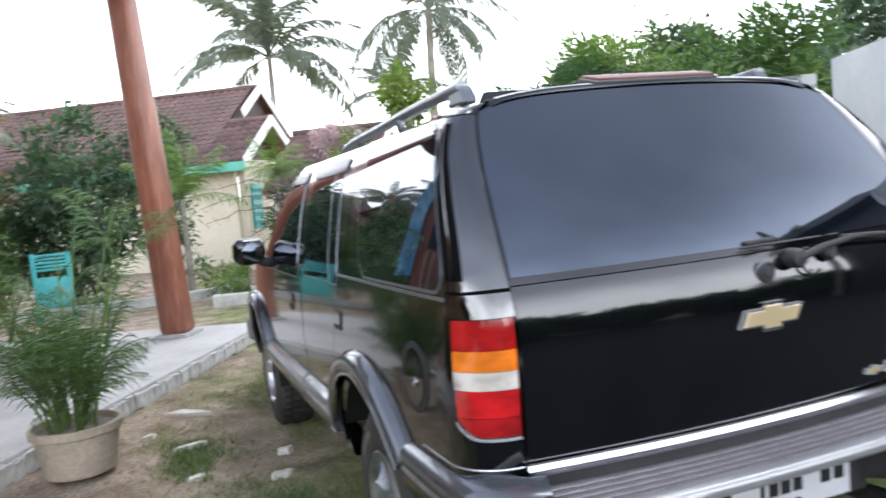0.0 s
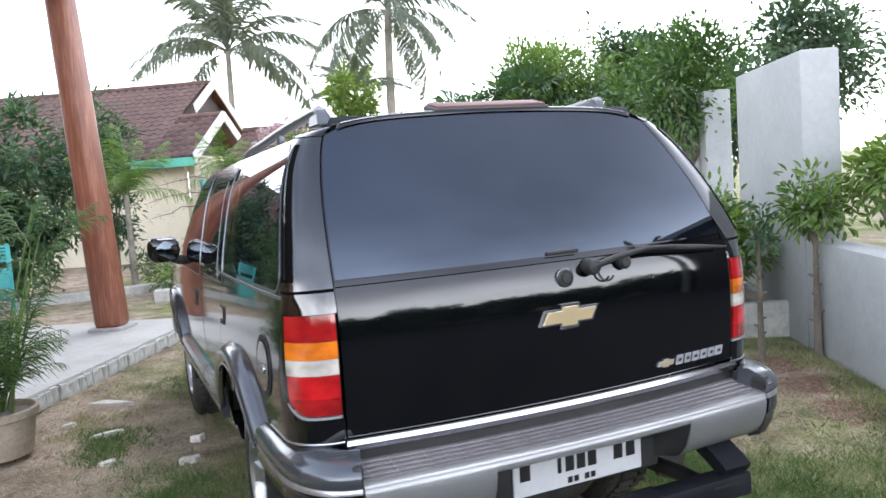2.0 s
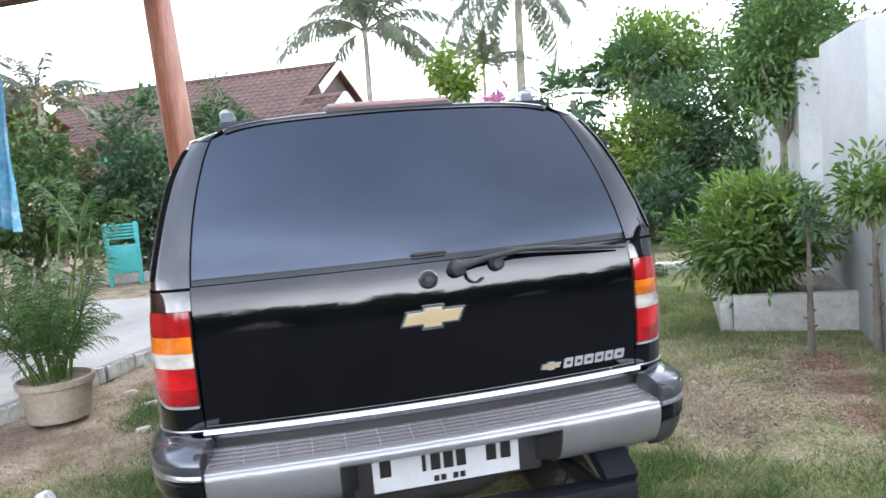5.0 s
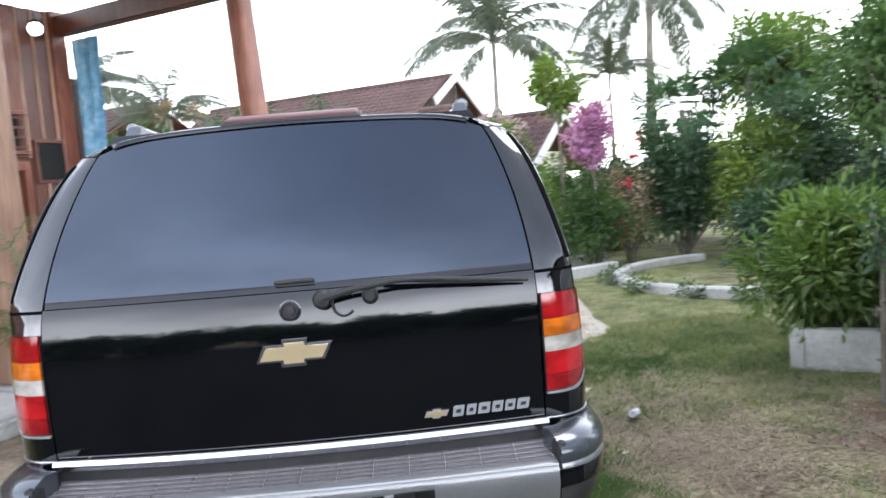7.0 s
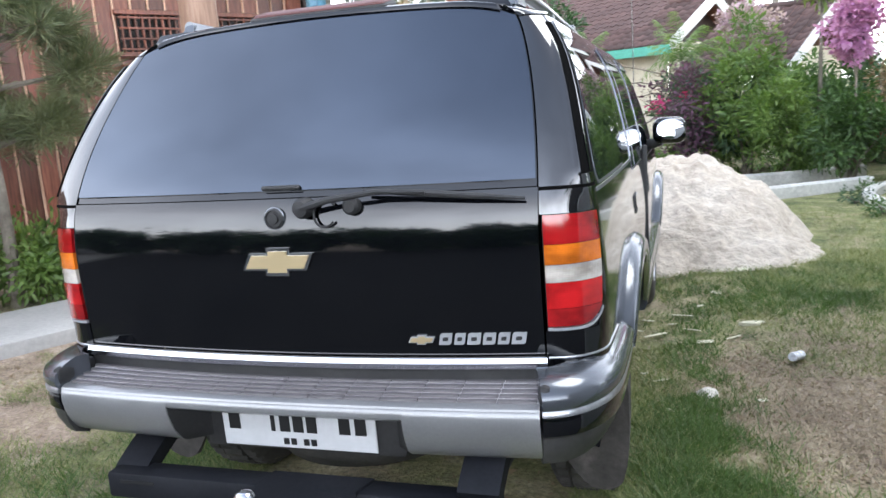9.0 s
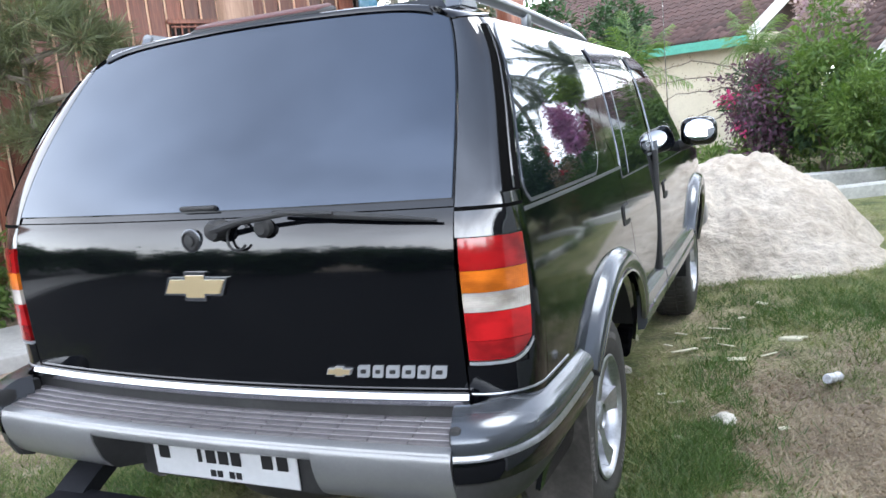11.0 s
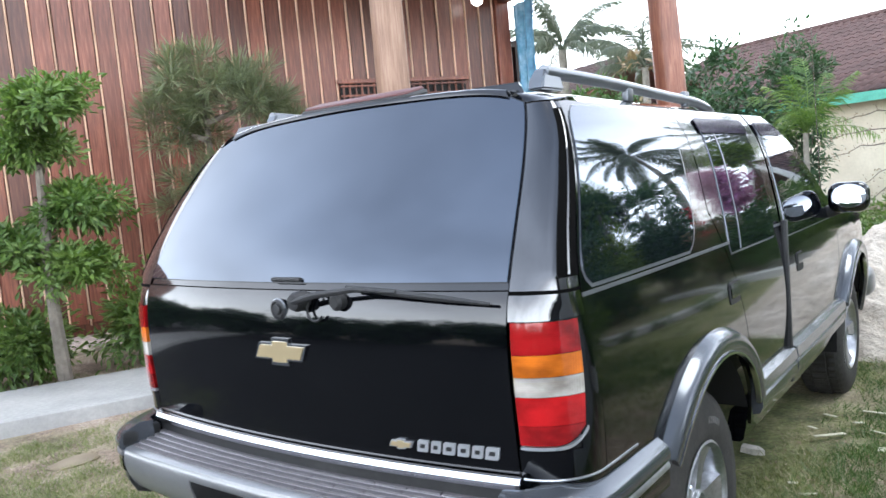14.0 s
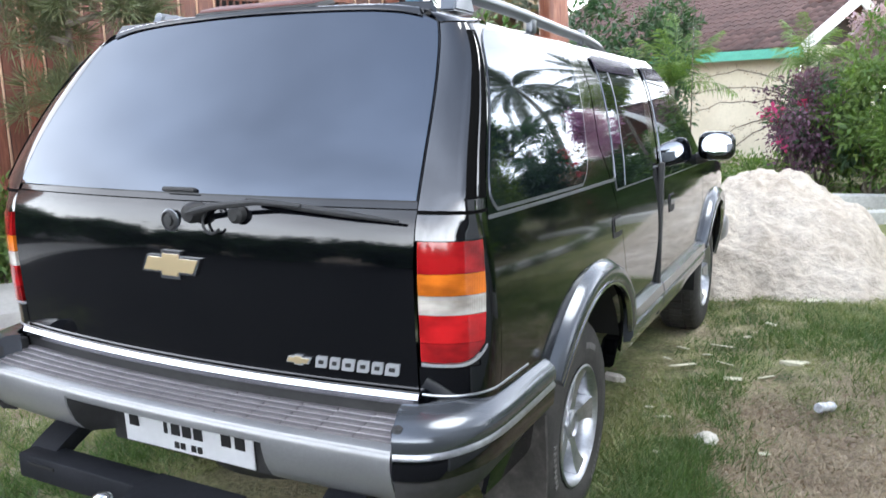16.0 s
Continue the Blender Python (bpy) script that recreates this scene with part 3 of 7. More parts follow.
sheet("hatch_glass", [[rear_glass(a, b) for b in lin(0, 1, 34)] for a in lin(-1, 1, 49)], GLASS, car, 0.002, 0.008, "dark tinted rear window")
sheet("glass_seal", [[(x, R(x, z), z) for z in lin(1.160, 1.192, 4)] for x in lin(-0.677, 0.677, 41)], GAP, car, -0.006, 0.01, "black rubber seal")
sheet("hatch_frame", [[(a * (edge_x(z) - 0.004), R(a * (edge_x(z) - 0.004), z), z) for z in lin(1.17, 1.66, 24)] for a in lin(-1, 1, 41)], PAINT, car, -0.004, 0.01, "black hatch glass frame")
for s in (-1, 1):
    f = s < 0
    sheet("corner_panel", [[corner(a, z, s) for z in lin(0.806, 1.104, 10)] for a in lin(0.66, 1, 8)], PAINT, car, 0, 0.012, flip=f)
    # corner panels, below, over and beside the lamp
    sheet("corner_panel", [[corner(a, z, s) for z in lin(0.60, 0.812, 10)] for a in lin(0.0, 1, 18)], PAINT, car, 0, 0.012, flip=f)
    sheet("corner_pillar", [[corner(a, z, s) for z in lin(1.102, 1.602, 38)] for a in lin(0.0, 1.0, 20)], PILLAR, car, 0, 0.012, flip=f)
    sheet("pillar_seam", [[corner(a, z, s) for z in lin(1.158, 1.166, 3)] for a in lin(0.0, 1.0, 24)], GAP, car, 0.0015, 0.006, flip=f)
    # thin upright rubber and bright edge between pillar and window
    sheet("pillar_groove", [[corner(a, z, s) for z in lin(1.19, 1.575, 30)] for a in lin(0.79, 0.995, 14)], GAP, car, 0.003, 0.008, flip=f)
    sheet("pillar_strip", [[corner(a, z, s) for z in lin(1.195, 1.57, 30)] for a in lin(0.885, 0.905, 3)], PILLAR, car, 0.0055, 0.006, flip=f)
    lamp = sheet("tail_lamp", [[corner(a, z, s) for z in lin(0.808, 1.104, 10)] for a in lin(0.02, 0.69, 18)], DARK, car, -0.006, 0.02, "tail lamp with red, amber and clear lenses", flip=f)
    for nm, z0, z1, mat in (("brake_lens", 1.030, 1.100, BRAKE_LENS), ("indicator_lens", 0.981, 1.029, AMBER_LENS), ("reverse_lens", 0.937, 0.980, CLEAR_LENS), ("tail_lens", 0.872, 0.936, RED_LENS), ("reflector_lens", 0.826, 0.871, BRAKE_LENS)):
        P = []
        for a in lin(0.035, 0.746, 20):
            zz0 = z0 + (0.040 * max(0, (a - 0.40) / 0.346) ** 2.5 if nm == "reflector_lens" else 0)
            P.append([corner(a * (1 + 0.6 * (z - 0.96)), z, s) for z in lin(zz0, z1, 6)])
        sheet(nm, P, mat, lamp, 0.004, 0.014, flip=f)
    sheet("lamp_rim", [[corner(a, z, s) for z in lin(0.815 + 0.040 * max(0, (a - 0.40) / 0.346) ** 2.5, 0.822 + 0.040 * max(0, (a - 0.40) / 0.346) ** 2.5, 3)] for a in lin(0.03, 0.74, 16)], SILVER, lamp, 0.003, 0.01, flip=f)

    # flanks
    rdoor0 = lambda z: 1.03 + (z - 1.12) * 0.13 if z > 1.12 else 1.03 + (1.12 - z) * 0.55
    flank("quarter_panel", lambda z: edge_y(z) + 0.003, lambda z: rdoor0(z) - 0.004, lambda a: 1.60, s, PAINT, "glossy black rear wing", 44, 40)
    flank("rear_door", lambda z: rdoor0(z) + 0.004, lambda z: 1.855 + max(0, z - 1.12) * 0.16, lambda a: 1.60, s, PAINT, "glossy black rear door", 30, 40)
    front = lambda z: 3.02 if z < 1.13 else 3.02 - (z - 1.13) * 1.62
    flank("front_door", lambda z: 1.868 + max(0, z - 1.12) * 0.16 + (0.012 if s > 0 else 0), front, lambda a: 1.60, s, PAINT, "glossy black front door" + (", slightly ajar" if s > 0 else ""), 30, 40, 0.0)
    flank("front_wing", lambda z: 3.028, lambda z: 4.42, lambda a: 1.115 - 0.13 * a, s, PAINT, "glossy black front wing", 56, 20)
    # windows
    def pane(name, y0, y1, z0, z1, round_=0.03, lean0=0.0, lean1=0.0, out=0.004, mat=GLASS, label="dark tinted side window", thick=0.006):
        P = []
        for a in lin(-1, 1, 25):
            row = []
            for b in lin(-1, 1, 25):
                yy = 0.5 * (1 + a) 
                zz = 0.5 * (1 + b)
                z = z0 + (z1 - z0) * zz
                h = (z - z0)
                ya, yb = y0 + lean0 * h, y1 + lean1 * h
                cut = round_ * (abs(b) ** 8)
                ya, yb = ya + cut, yb - cut
                y = ya + (yb - ya) * yy
                row.append(side(y, z, s))
            P.append(row)
        return sheet(name, P, mat, car, out, thick, label, flip=(s < 0))
    pane("quarter_window_trim", 0.092, 0.848, 1.154, 1.588, 0.062, 0.53, 0.34, 0.0020, RIM, "thin bright metal window surround", 0.010)
    pane("quarter_window", 0.098, 0.841, 1.163, 1.584, 0.058, 0.53, 0.34, 0.0036, SIDE_GLASS)
    pane("rear_door_trim", 1.151, 1.759, 1.104, 1.563, 0.02, 0.21, 0.05, 0.0020, RIM, "thin bright metal window surround", 0.010)
    pane("rear_door_window", 1.155, 1.755, 1.111, 1.559, 0.02, 0.21, 0.05, 0.0036, SIDE_GLASS)
    pane("front_door_trim", 1.924, 2.911, 1.085, 1.559, 0.02, 0.12, -1.50, 0.0020, RIM, "thin bright metal window surround", 0.010)
    pane("front_door_window", 1.928, 2.905, 1.091, 1.555, 0.02, 0.12, -1.50, 0.0036, SIDE_GLASS)
    # divider of the rear door's window, smoked rain visors
    pane("window_divider", 1.275, 1.284, 1.113, 1.556, 0.0, 0.22, 0.22, 0.0050, RIM, "thin metal divider", 0.005)
    pane("rain_visor", 1.225, 1.800, 1.512, 1.566, 0.03, 0.1, 0.1, 0.0070, SMOKE, "smoked plastic rain visor", 0.002)
    pane("rain_visor", 1.97, 2.36, 1.508, 1.563, 0.03, 0.1, -1.4, 0.0070, SMOKE, "smoked plastic rain visor", 0.002)
    # door handle in a shallow recess
    pane("handle_recess", 1.09, 1.20, 0.948, 1.02, 0.012, 0, 0, 0.003, RUBBER, "black handle recess", 0.01)
    pane("door_handle", 1.098, 1.192, 0.968, 1.013, 0.006, 0, 0, 0.0065, PAINT, "", 0.008)
    pane("handle_recess", 2.05, 2.16, 0.925, 1.005, 0.012, 0, 0, 0.003, RUBBER, "black handle recess", 0.01)
    pane("door_handle", 2.058, 2.152, 0.957, 0.999, 0.006, 0, 0, 0.0065, PAINT, "", 0.008)
    # belt line
    pane("belt_trim", 0.105, 2.98, 1.140, 1.149, 0, 0, 0, 0.0030, RIM, "thin bright belt strip", 0.008)

    # wheel flares
    for yc in (HUB_R, HUB_F):
        P = []
        for i in range(41):
            th = math.pi * ((0.150 if yc == HUB_R else 0.035) + (0.655 if yc == HUB_R else 0.800) * i / 40)
            row = []
            for k in range(11):
                q = k / 10
                r = 0.488 + 0.074 * q
                bulge = 0.044 * (1 - q ** 5) - 0.012 * (1 - q) ** 3
                y, z = yc + r * math.cos(th), HUB_Z + r * math.sin(th)
                row.append((s * (W(y, max(0.40, z)) + bulge), y, z))
            P.append(row)
        sheet("wheel_flare", P, TRIM_GREY, car, 0.0, 0.02, "blue-grey plastic wheel flare", flip=(s > 0))
        P = [[(s * (W(yc + r * math.cos(th), max(0.4, HUB_Z + r * math.sin(th))) + 0.030), yc + r * math.cos(th), HUB_Z + r * math.sin(th)) for r in (0.480, 0.487)] for th in [math.pi * ((0.150 if yc == HUB_R else 0.035) + (0.655 if yc == HUB_R else 0.800) * i / 40) for i in range(41)]]
        sheet("flare_lip", P, CHROME, car, 0.008, 0.016, "thin bright flare lip", flip=(s > 0))
        # inner arch
        P = [[(s * x, yc + 0.497 * math.cos(th), HUB_Z + 0.497 * math.sin(th)) for x in lin(0.45, 0.80, 4)] for th in lin(0.40, math.pi * (0.84 if yc == HUB_R else 1.0), 24)]
        sheet("wheel_arch_liner", P, DARK, car, 0, 0.006, "dark wheel arch liner")
    # side cladding between the wheels, and behind the rear wheel
    for nm, ya, yb in (("side_cladding", 1.335, 1.885), ("side_cladding", 1.905, 3.05)):
        prof = [(0.0, 0.515), (0.026, 0.520), (0.038, 0.545), (0.038, 0.575), (0.030, 0.582), (0.030, 0.590), (0.040, 0.598), (0.034, 0.632), (0.0, 0.655)]
        pth = [(s * W(y, 0.58), y) for y in lin(ya, yb, 12)]
        sweep(nm, pth if s < 0 else pth, [(-d if s < 0 else d, z) for d, z in prof], TRIM_GREY, car, "blue-grey side moulding")
    sweep("sill", [(s * 0.770, y) for y in lin(1.345, 3.06, 8)], [((-1 if s < 0 else 1) * d, z) for d, z in ((0.0, 0.405), (0.012, 0.415), (0.022, 0.46), (0.03, 0.52), (-0.03, 0.52), (-0.06, 0.405))], PAINT, car, "black sill")
    # mud flaps
    P = [[(s * (0.60 + 0.10 * (1 - b) ** 3 + (0.845 - 0.03 * (1 - b) ** 4 - 0.60 - 0.10 * (1 - b) ** 3) * a), 0.385 + 0.05 * (1 - b) + 0.012 * math.sin(3.1 * a), 0.175 + 0.40 * b + 0.03 * (1 - b) * (2 * a - 1) ** 2) for b in lin(0, 1, 14)] for a in lin(0, 1, 12)]
    sheet("mud_flap", P, MUD, car, 0, 0.012, "mud-splashed rubber flap behind the rear wheel", flip=(s < 0))

# the ajar front door on the right: dark gap
part("door_gap_seal", box_bm(0.024, 0.030, 0.66, Matrix.Translation((0.832, 1.868, 0.83)), 0.006), RUBBER, car, "black door seal")

# roof, windscreen, bonnet, nose
roof_z = spline([0.27, 0.34, 0.5, 0.8, 1.3, 1.9, 2.28], [1.648, 1.666, 1.680, 1.685, 1.680, 1.660, 1.625])
P = []
for y in lin(0.285, 2.27, 40):
    hw = W(max(y, 0.36), 1.60) - max(0, 0.42 - y) * 0.75
    zs = 1.595 + max(0, 0.40 - y) * 0.35
    P.append([(hw * a, y + 0.018 * a * a * (1 if y < 0.5 else 0) , zs + (roof_z(y) - zs) * (1 - abs(a) ** 3.4)) for a in lin(-1, 1, 41)])
sheet("roof", P, PAINT, car, 0.0, 0.015, "glossy black roof", flip=True)


def roof_at(y, a):
    """A point of the roof at y, a = -1 to 1 across."""
    hw = W(max(y, 0.36), 1.60) - max(0, 0.42 - y) * 0.75
    zs = 1.595 + max(0, 0.40 - y) * 0.35
    return np.array((hw * a, y + 0.018 * a * a * (1 if y < 0.5 else 0), zs + (roof_z(y) - zs) * (1 - abs(a) ** 3.4)))


# rounded tail of the roof: lip over the glass, and domed corners down to the pillars
P = []
for a in lin(-0.94, 0.94, 41):
    g, q = np.array(rear_glass(a, 1.0)), roof_at(0.30, a * 0.97)
    P.append([tuple(g + (q - g) * b + np.array((0, -0.004, 0.004)) * math.sin(math.pi * b)) for b in lin(0, 1, 6)])
sheet("roof_lip", P, PAINT, car, 0.002, 0.01, "black roof edge over the rear window", flip=True)
for s in (-1, 1):
    P = []
    for a in lin(0, 1, 16):
        c = np.array(corner(a, 1.598, s))
        q = roof_at(0.30 + 0.16 * a, s * (0.90 + 0.07 * a))
        out_ = np.array((s * 0.6, -0.5, 0.6)) * 0.012
        P.append([tuple(c + (q - c) * b + out_ * math.sin(math.pi * b)) for b in lin(0, 1, 9)])
    sheet("roof_corner", P, PAINT, car, 0.003, 0.01, flip=(s < 0))
P = [[((0.655 + 0.115 * b) * a, 2.26 + 0.80 * b - 0.10 * a * a * b - 0.03 * a * a, 1.640 - 0.53 * b - 0.045 * a * a * (1 - b)) for a in lin(-1, 1, 25)] for b in lin(0, 1, 16)]
sheet("windscreen", P, GLASS, car, 0, 0.008, "tinted windscreen", flip=True)
P = [[(W(y, 1.0) * a * 0.985, y, 1.135 - 0.14 * (max(0.0, y - 3.0) / 1.42) ** 1.6 - 0.03 * a ** 4) for a in lin(-1, 1, 25)] for y in lin(2.98, 4.42, 24)]
sheet("bonnet", P, PAINT, car, 0, 0.012, "glossy black bonnet", flip=True)
part("nose", box_bm(1.46, 0.12, 0.52, Matrix.Translation((0, 4.37, 0.72)), 0.05, 3), PAINT, car, "black car nose")
part("front_bumper", box_bm(1.62, 0.20, 0.20, Matrix.Translation((0, 4.44, 0.53)), 0.06, 3), BUMPER_GREY, car, "grey front bumper")
# dark inner shell that shows only in the gaps
bm = box_bm(1.10, 4.1, 0.52, Matrix.Translation((0, 2.25, 0.71)), 0.03)
box_bm(1.24, 2.5, 0.30, Matrix.Translation((0, 1.6, 1.10)), 0.05, 2, bm)
box_bm(1.16, 1.9, 0.36, Matrix.Translation((0, 1.35, 1.40)), 0.06, 2, bm)
part("underbody", bm, DARK, car, "dark underbody")
# spare wheel under the tail, exhaust
part("spare_wheel", lathe_bm([(0.1, -0.10), (0.30, -0.11), (0.34, -0.06), (0.34, 0.06), (0.30, 0.11), (0.1, 0.10)], 32, Matrix.Translation((0.02, 0.42, 0.46))), TYRE, car, "spare tyre slung under the tail")
part("exhaust_pipe", tube_bm([(0.50, 0.35, 0.36), (0.50, 0.05, 0.37), (0.52, -0.06, 0.355)], 0.028, 12), RUBBER, car, "sooty exhaust pipe")

# rear bumper
def bumper_line(x0, x1, n=13):
    return [(x, -0.168 + 0.030 * (x / 0.69) ** 2) for x in lin(x0, x1, n)]


centre = bumper_line(-0.685, 0.685, 25)
full = [(-0.02, 0.668), (-0.002, 0.667), (0.007, 0.662), (0.013, 0.653), (0.016, 0.641), (0.016, 0.625), (0.012, 0.604), (0.004, 0.580), (-0.008, 0.556), (-0.022, 0.536), (-0.042, 0.521), (-0.08, 0.515), (-0.08, 0.64)]
bmp = sweep("rear_bumper", bumper_line(-0.685, -0.318), full, BUMPER_GREY, car, "grey painted rear bumper with a brighter upper edge")
sweep("bumper_face", bumper_line(0.352, 0.685), full, BUMPER_GREY, bmp)
sweep("bumper_bridge", bumper_line(-0.320, 0.354), [(-0.02, 0.668), (-0.002, 0.667), (0.007, 0.662), (0.013, 0.653), (0.016, 0.643), (0.014, 0.633), (0.005, 0.626), (-0.012, 0.622), (-0.06, 0.622), (-0.08, 0.64)], BUMPER_GREY, bmp, "grey bridge of the bumper over the plate")
for x, a in ((-0.316, 1), (0.350, -1)):            # slanted cheeks of the recess
    y = -0.168 + 0.030 * (x / 0.69) ** 2
    P = [[(x + a * 0.055 * q, y - f + (0.100 + f) * q, z) for q in lin(0, 1, 5)] for z, f in ((0.632, 0.013), (0.610, 0.011), (0.56, -0.008), (0.525, -0.036), (0.512, -0.055))]
    sheet("recess_cheek", P, RUBBER, bmp, 0, 0.008, "dark cheek of the plate recess", flip=(a < 0))
sweep("bumper_edge", centre, [(-0.015, 0.6705), (0.000, 0.6695), (0.010, 0.664), (0.012, 0.659), (-0.01, 0.655)], BUMPER_GREY, bmp, "bright upper bumper edge")
# step pad: dark ribs as cells with pale joints
P = [[(x, y0 + (-0.165 + 0.030 * (x / 0.69) ** 2 - y0) * b, 0.690 - 0.022 * b) for b in lin(0, 1, 6)] for x in lin(-0.68, 0.68, 25) for y0 in (R(x, 0.70) - 0.004,)]
pad = sheet("step_pad", P, STEP_MAT, car, 0, 0.02, "dusty grey ribbed step pad", flip=True)
tread = box_bm(0.0950, 0.0178, 0.006, None, 0.0010, 1)
tread_me = bpy.data.meshes.new("tread")
tread.to_mesh(tread_me)
tread.free()
tread_me.materials.append(mottled("worn_tread_rubber", [(0.3, (0.105, 0.096, 0.100)), (0.7, (0.17, 0.158, 0.162))], 6, 0.5, fine=90, bumps=0.2, dist=0.002))
for r in range(5):
    for k in range(14):
        x = -0.628 + 0.0966 * k
        q = 0.11 + 0.185 * r
        y = R(x, 0.70) + (-0.165 + 0.030 * (x / 0.69) ** 2 - R(x, 0.70)) * q
        ob = new("tread", tread_me)
        ob.parent = pad
        ob.matrix_basis = Matrix.Translation((x, y, 0.690 - 0.022 * q + 0.001)) @ Matrix.Rotation(0.085 * x / 0.69 * 1.2, 4, "Z")
sweep("tailgate_strip", [(x, R(x, 0.735) - 0.006) for x in lin(-0.685, 0.685, 25)], [(0.0, 0.752), (0.012, 0.750), (0.018, 0.738), (0.012, 0.722), (0.0, 0.716), (-0.01, 0.72), (-0.01, 0.75)], CHROME, car, "bright satin strip under the hatch")
sweep("strip_shadow_gap", [(x, R(x, 0.72) - 0.002) for x in lin(-0.685, 0.685, 25)], [(0.0, 0.718), (0.006, 0.716), (0.006, 0.690), (-0.01, 0.69)], RUBBER, car, "black gap under the strip")
for s in (-1, 1):
    pth = dense([(s * 0.692, -0.150), (s * 0.745, -0.130), (s * 0.80, -0.075), (s * 0.838, 0.02), (s * 0.850, 0.15), (s * 0.852, 0.30), (s * 0.852, 0.425)], 26)
    o = 1 if s > 0 else -1
    flipped = lambda pr: [(o * d, z) for d, z in pr]
    capp = sweep("bumper_corner", pth, flipped([(-0.10, 0.735), (-0.06, 0.738), (-0.02, 0.722), (0.004, 0.705), (0.010, 0.690), (0.010, 0.672), (0.002, 0.660), (-0.10, 0.655)]), TRIM_GREY, car, "blue-grey bumper corner running on as side moulding")
    sweep("corner_groove", pth, flipped([(-0.05, 0.662), (0.004, 0.662), (0.008, 0.656), (0.008, 0.648), (0.0, 0.645), (-0.05, 0.645)]), ALLOY, capp, "bright groove line")
    sweep("corner_rubber", pth, flipped([(-0.05, 0.646), (0.002, 0.646), (0.006, 0.63), (0.004, 0.60), (-0.008, 0.59), (-0.05, 0.59)]), PAINT, capp, "glossy black lower band")
    P = []
    for i in range(22):                              # lower corner, rising and drawing in towards the wheel
        (xa, ya), (xb, yb) = pth[max(0, i - 1)][:2], pth[i + 1][:2]
        ln = math.hypot(xb - xa, yb - ya)
        nx, ny = s * (yb - ya) / ln, -s * (xb - xa) / ln
        q = (i / 21) ** 1.6
        P.append([(pth[i][0] + nx * d, pth[i][1] + ny * d, z + (0.60 - z) * 0.72 * q) for d, z in ((-0.006, 0.602), (-0.007, 0.58), (-0.012, 0.555), (-0.03, 0.52), (-0.07, 0.505))])
    sheet("corner_skirt", P, SKIRT, capp, 0, 0.012, "dusty dark grey lower bumper corner", flip=(s > 0))
    sweep("corner_strip", [corner(a, 0.745, s)[:2] for a in lin(0.02, 1, 14)] + [side(y, 0.745, s)[:2] for y in (0.16, 0.22, 0.30)], flipped([(0.0, 0.748), (0.002, 0.7475), (0.003, 0.745), (0.0015, 0.742), (-0.01, 0.742)]), ALLOY, capp, "thin bright strip above the bumper corner")
    part("step_end", box_bm(0.03, 0.13, 0.05, Matrix.Translation((s * 0.690, -0.085, 0.695)) @ Matrix.Rotation(radians(8 * s), 4, "Z"), 0.012, 2), RUBBER, capp, "black bumper end cap")

# number plate in its recess
part("plate_recess", box_bm(0.60, 0.03, 0.165, Matrix.Translation((0.017, -0.047, 0.560)), 0.014, 2), RUBBER, bmp, "black number plate recess")
PLM = Matrix.Translation((0.010, -0.071, 0.557)) @ Matrix.Rotation(radians(3), 4, "X")
plate = part("number_plate", box_bm(0.458, 0.005, 0.132, PLM, 0.002, 1), PLATE_WHITE, car, "white number plate with black marks")
for x, w, z, h in ((-0.190, 0.034, 0.018, 0.070), (-0.072, 0.012, 0.018, 0.072), (-0.036, 0.030, 0.018, 0.072), (0.004, 0.030, 0.018, 0.072), (0.044, 0.030, 0.018, 0.072), (0.140, 0.032, 0.018, 0.070), (0.186, 0.032, 0.018, 0.070), (-0.036, 0.016, -0.046, 0.018), (-0.014, 0.016, -0.046, 0.018), (0.024, 0.016, -0.046, 0.018), (0.046, 0.016, -0.046, 0.018)):
    part("plate_mark", box_bm(w, 0.002, h, PLM @ Matrix.Translation((x, -0.0042, z))), PLATE_BLACK, plate)
for x in (-0.10, 0.08):
    part("plate_screw", lathe_bm([(0.007, 0.0), (0.007, 0.003), (0.004, 0.005)], 12, PLM @ Matrix.Translation((x, -0.002, 0.050)) @ Matrix.Rotation(radians(90), 4, "X")), RUBBER, plate)
part("plate_lamp", lathe_bm([(0.013, 0.0), (0.013, 0.008), (0.006, 0.012)], 14, Matrix.Translation((0.275, -0.060, 0.600)) @ Matrix.Rotation(radians(90), 4, "X")), CHROME, bmp)

# tow bar with ball
hitch = part("tow_bar", box_bm(1.12, 0.085, 0.075, Matrix.Translation((0.02, -0.142, 0.398)), 0.010, 2), HITCH_MAT, car, "black steel tow bar under the bumper")
for s in (-1, 1):
    P = [[(0.02 + s * (0.545 - 0.05 * a), -0.150 + 0.16 * b, 0.435 + 0.075 * b ** 0.8 - 0.012 * (1 - b)) for a in lin(0, 1, 4)] for b in lin(0, 1, 9)]
    sheet("tow_bar_arm", [[(x + s * 0.02, y, z) if a < 2 else (x - s * 0.035, y, z) for a, (x, y, z) in enumerate(r)] for r in P], HITCH_MAT, hitch, 0, 0.045, "flat black bracket rising to the frame", flip=True)
    part("tow_bar_slot", box_bm(0.11, 0.004, 0.010, Matrix.Translation((0.02 + s * 0.46, -0.1855, 0.412)), 0.001), DARK, hitch)
bm = bmesh.new()                                    # tapered tongue that carries the ball
ring = [(-0.05, -0.11), (0.24, -0.11), (0.22, -0.188), (0.07, -0.26), (0.035, -0.345), (0.0, -0.368), (-0.035, -0.345), (-0.05, -0.26), (-0.06, -0.188)]
lo, hi = [bm.verts.new((x, y, 0.428 - max(0, -y - 0.188) * 0.25)) for x, y in ring], [bm.verts.new((x, y, 0.442 - max(0, -y - 0.188) * 0.25)) for x, y in ring]
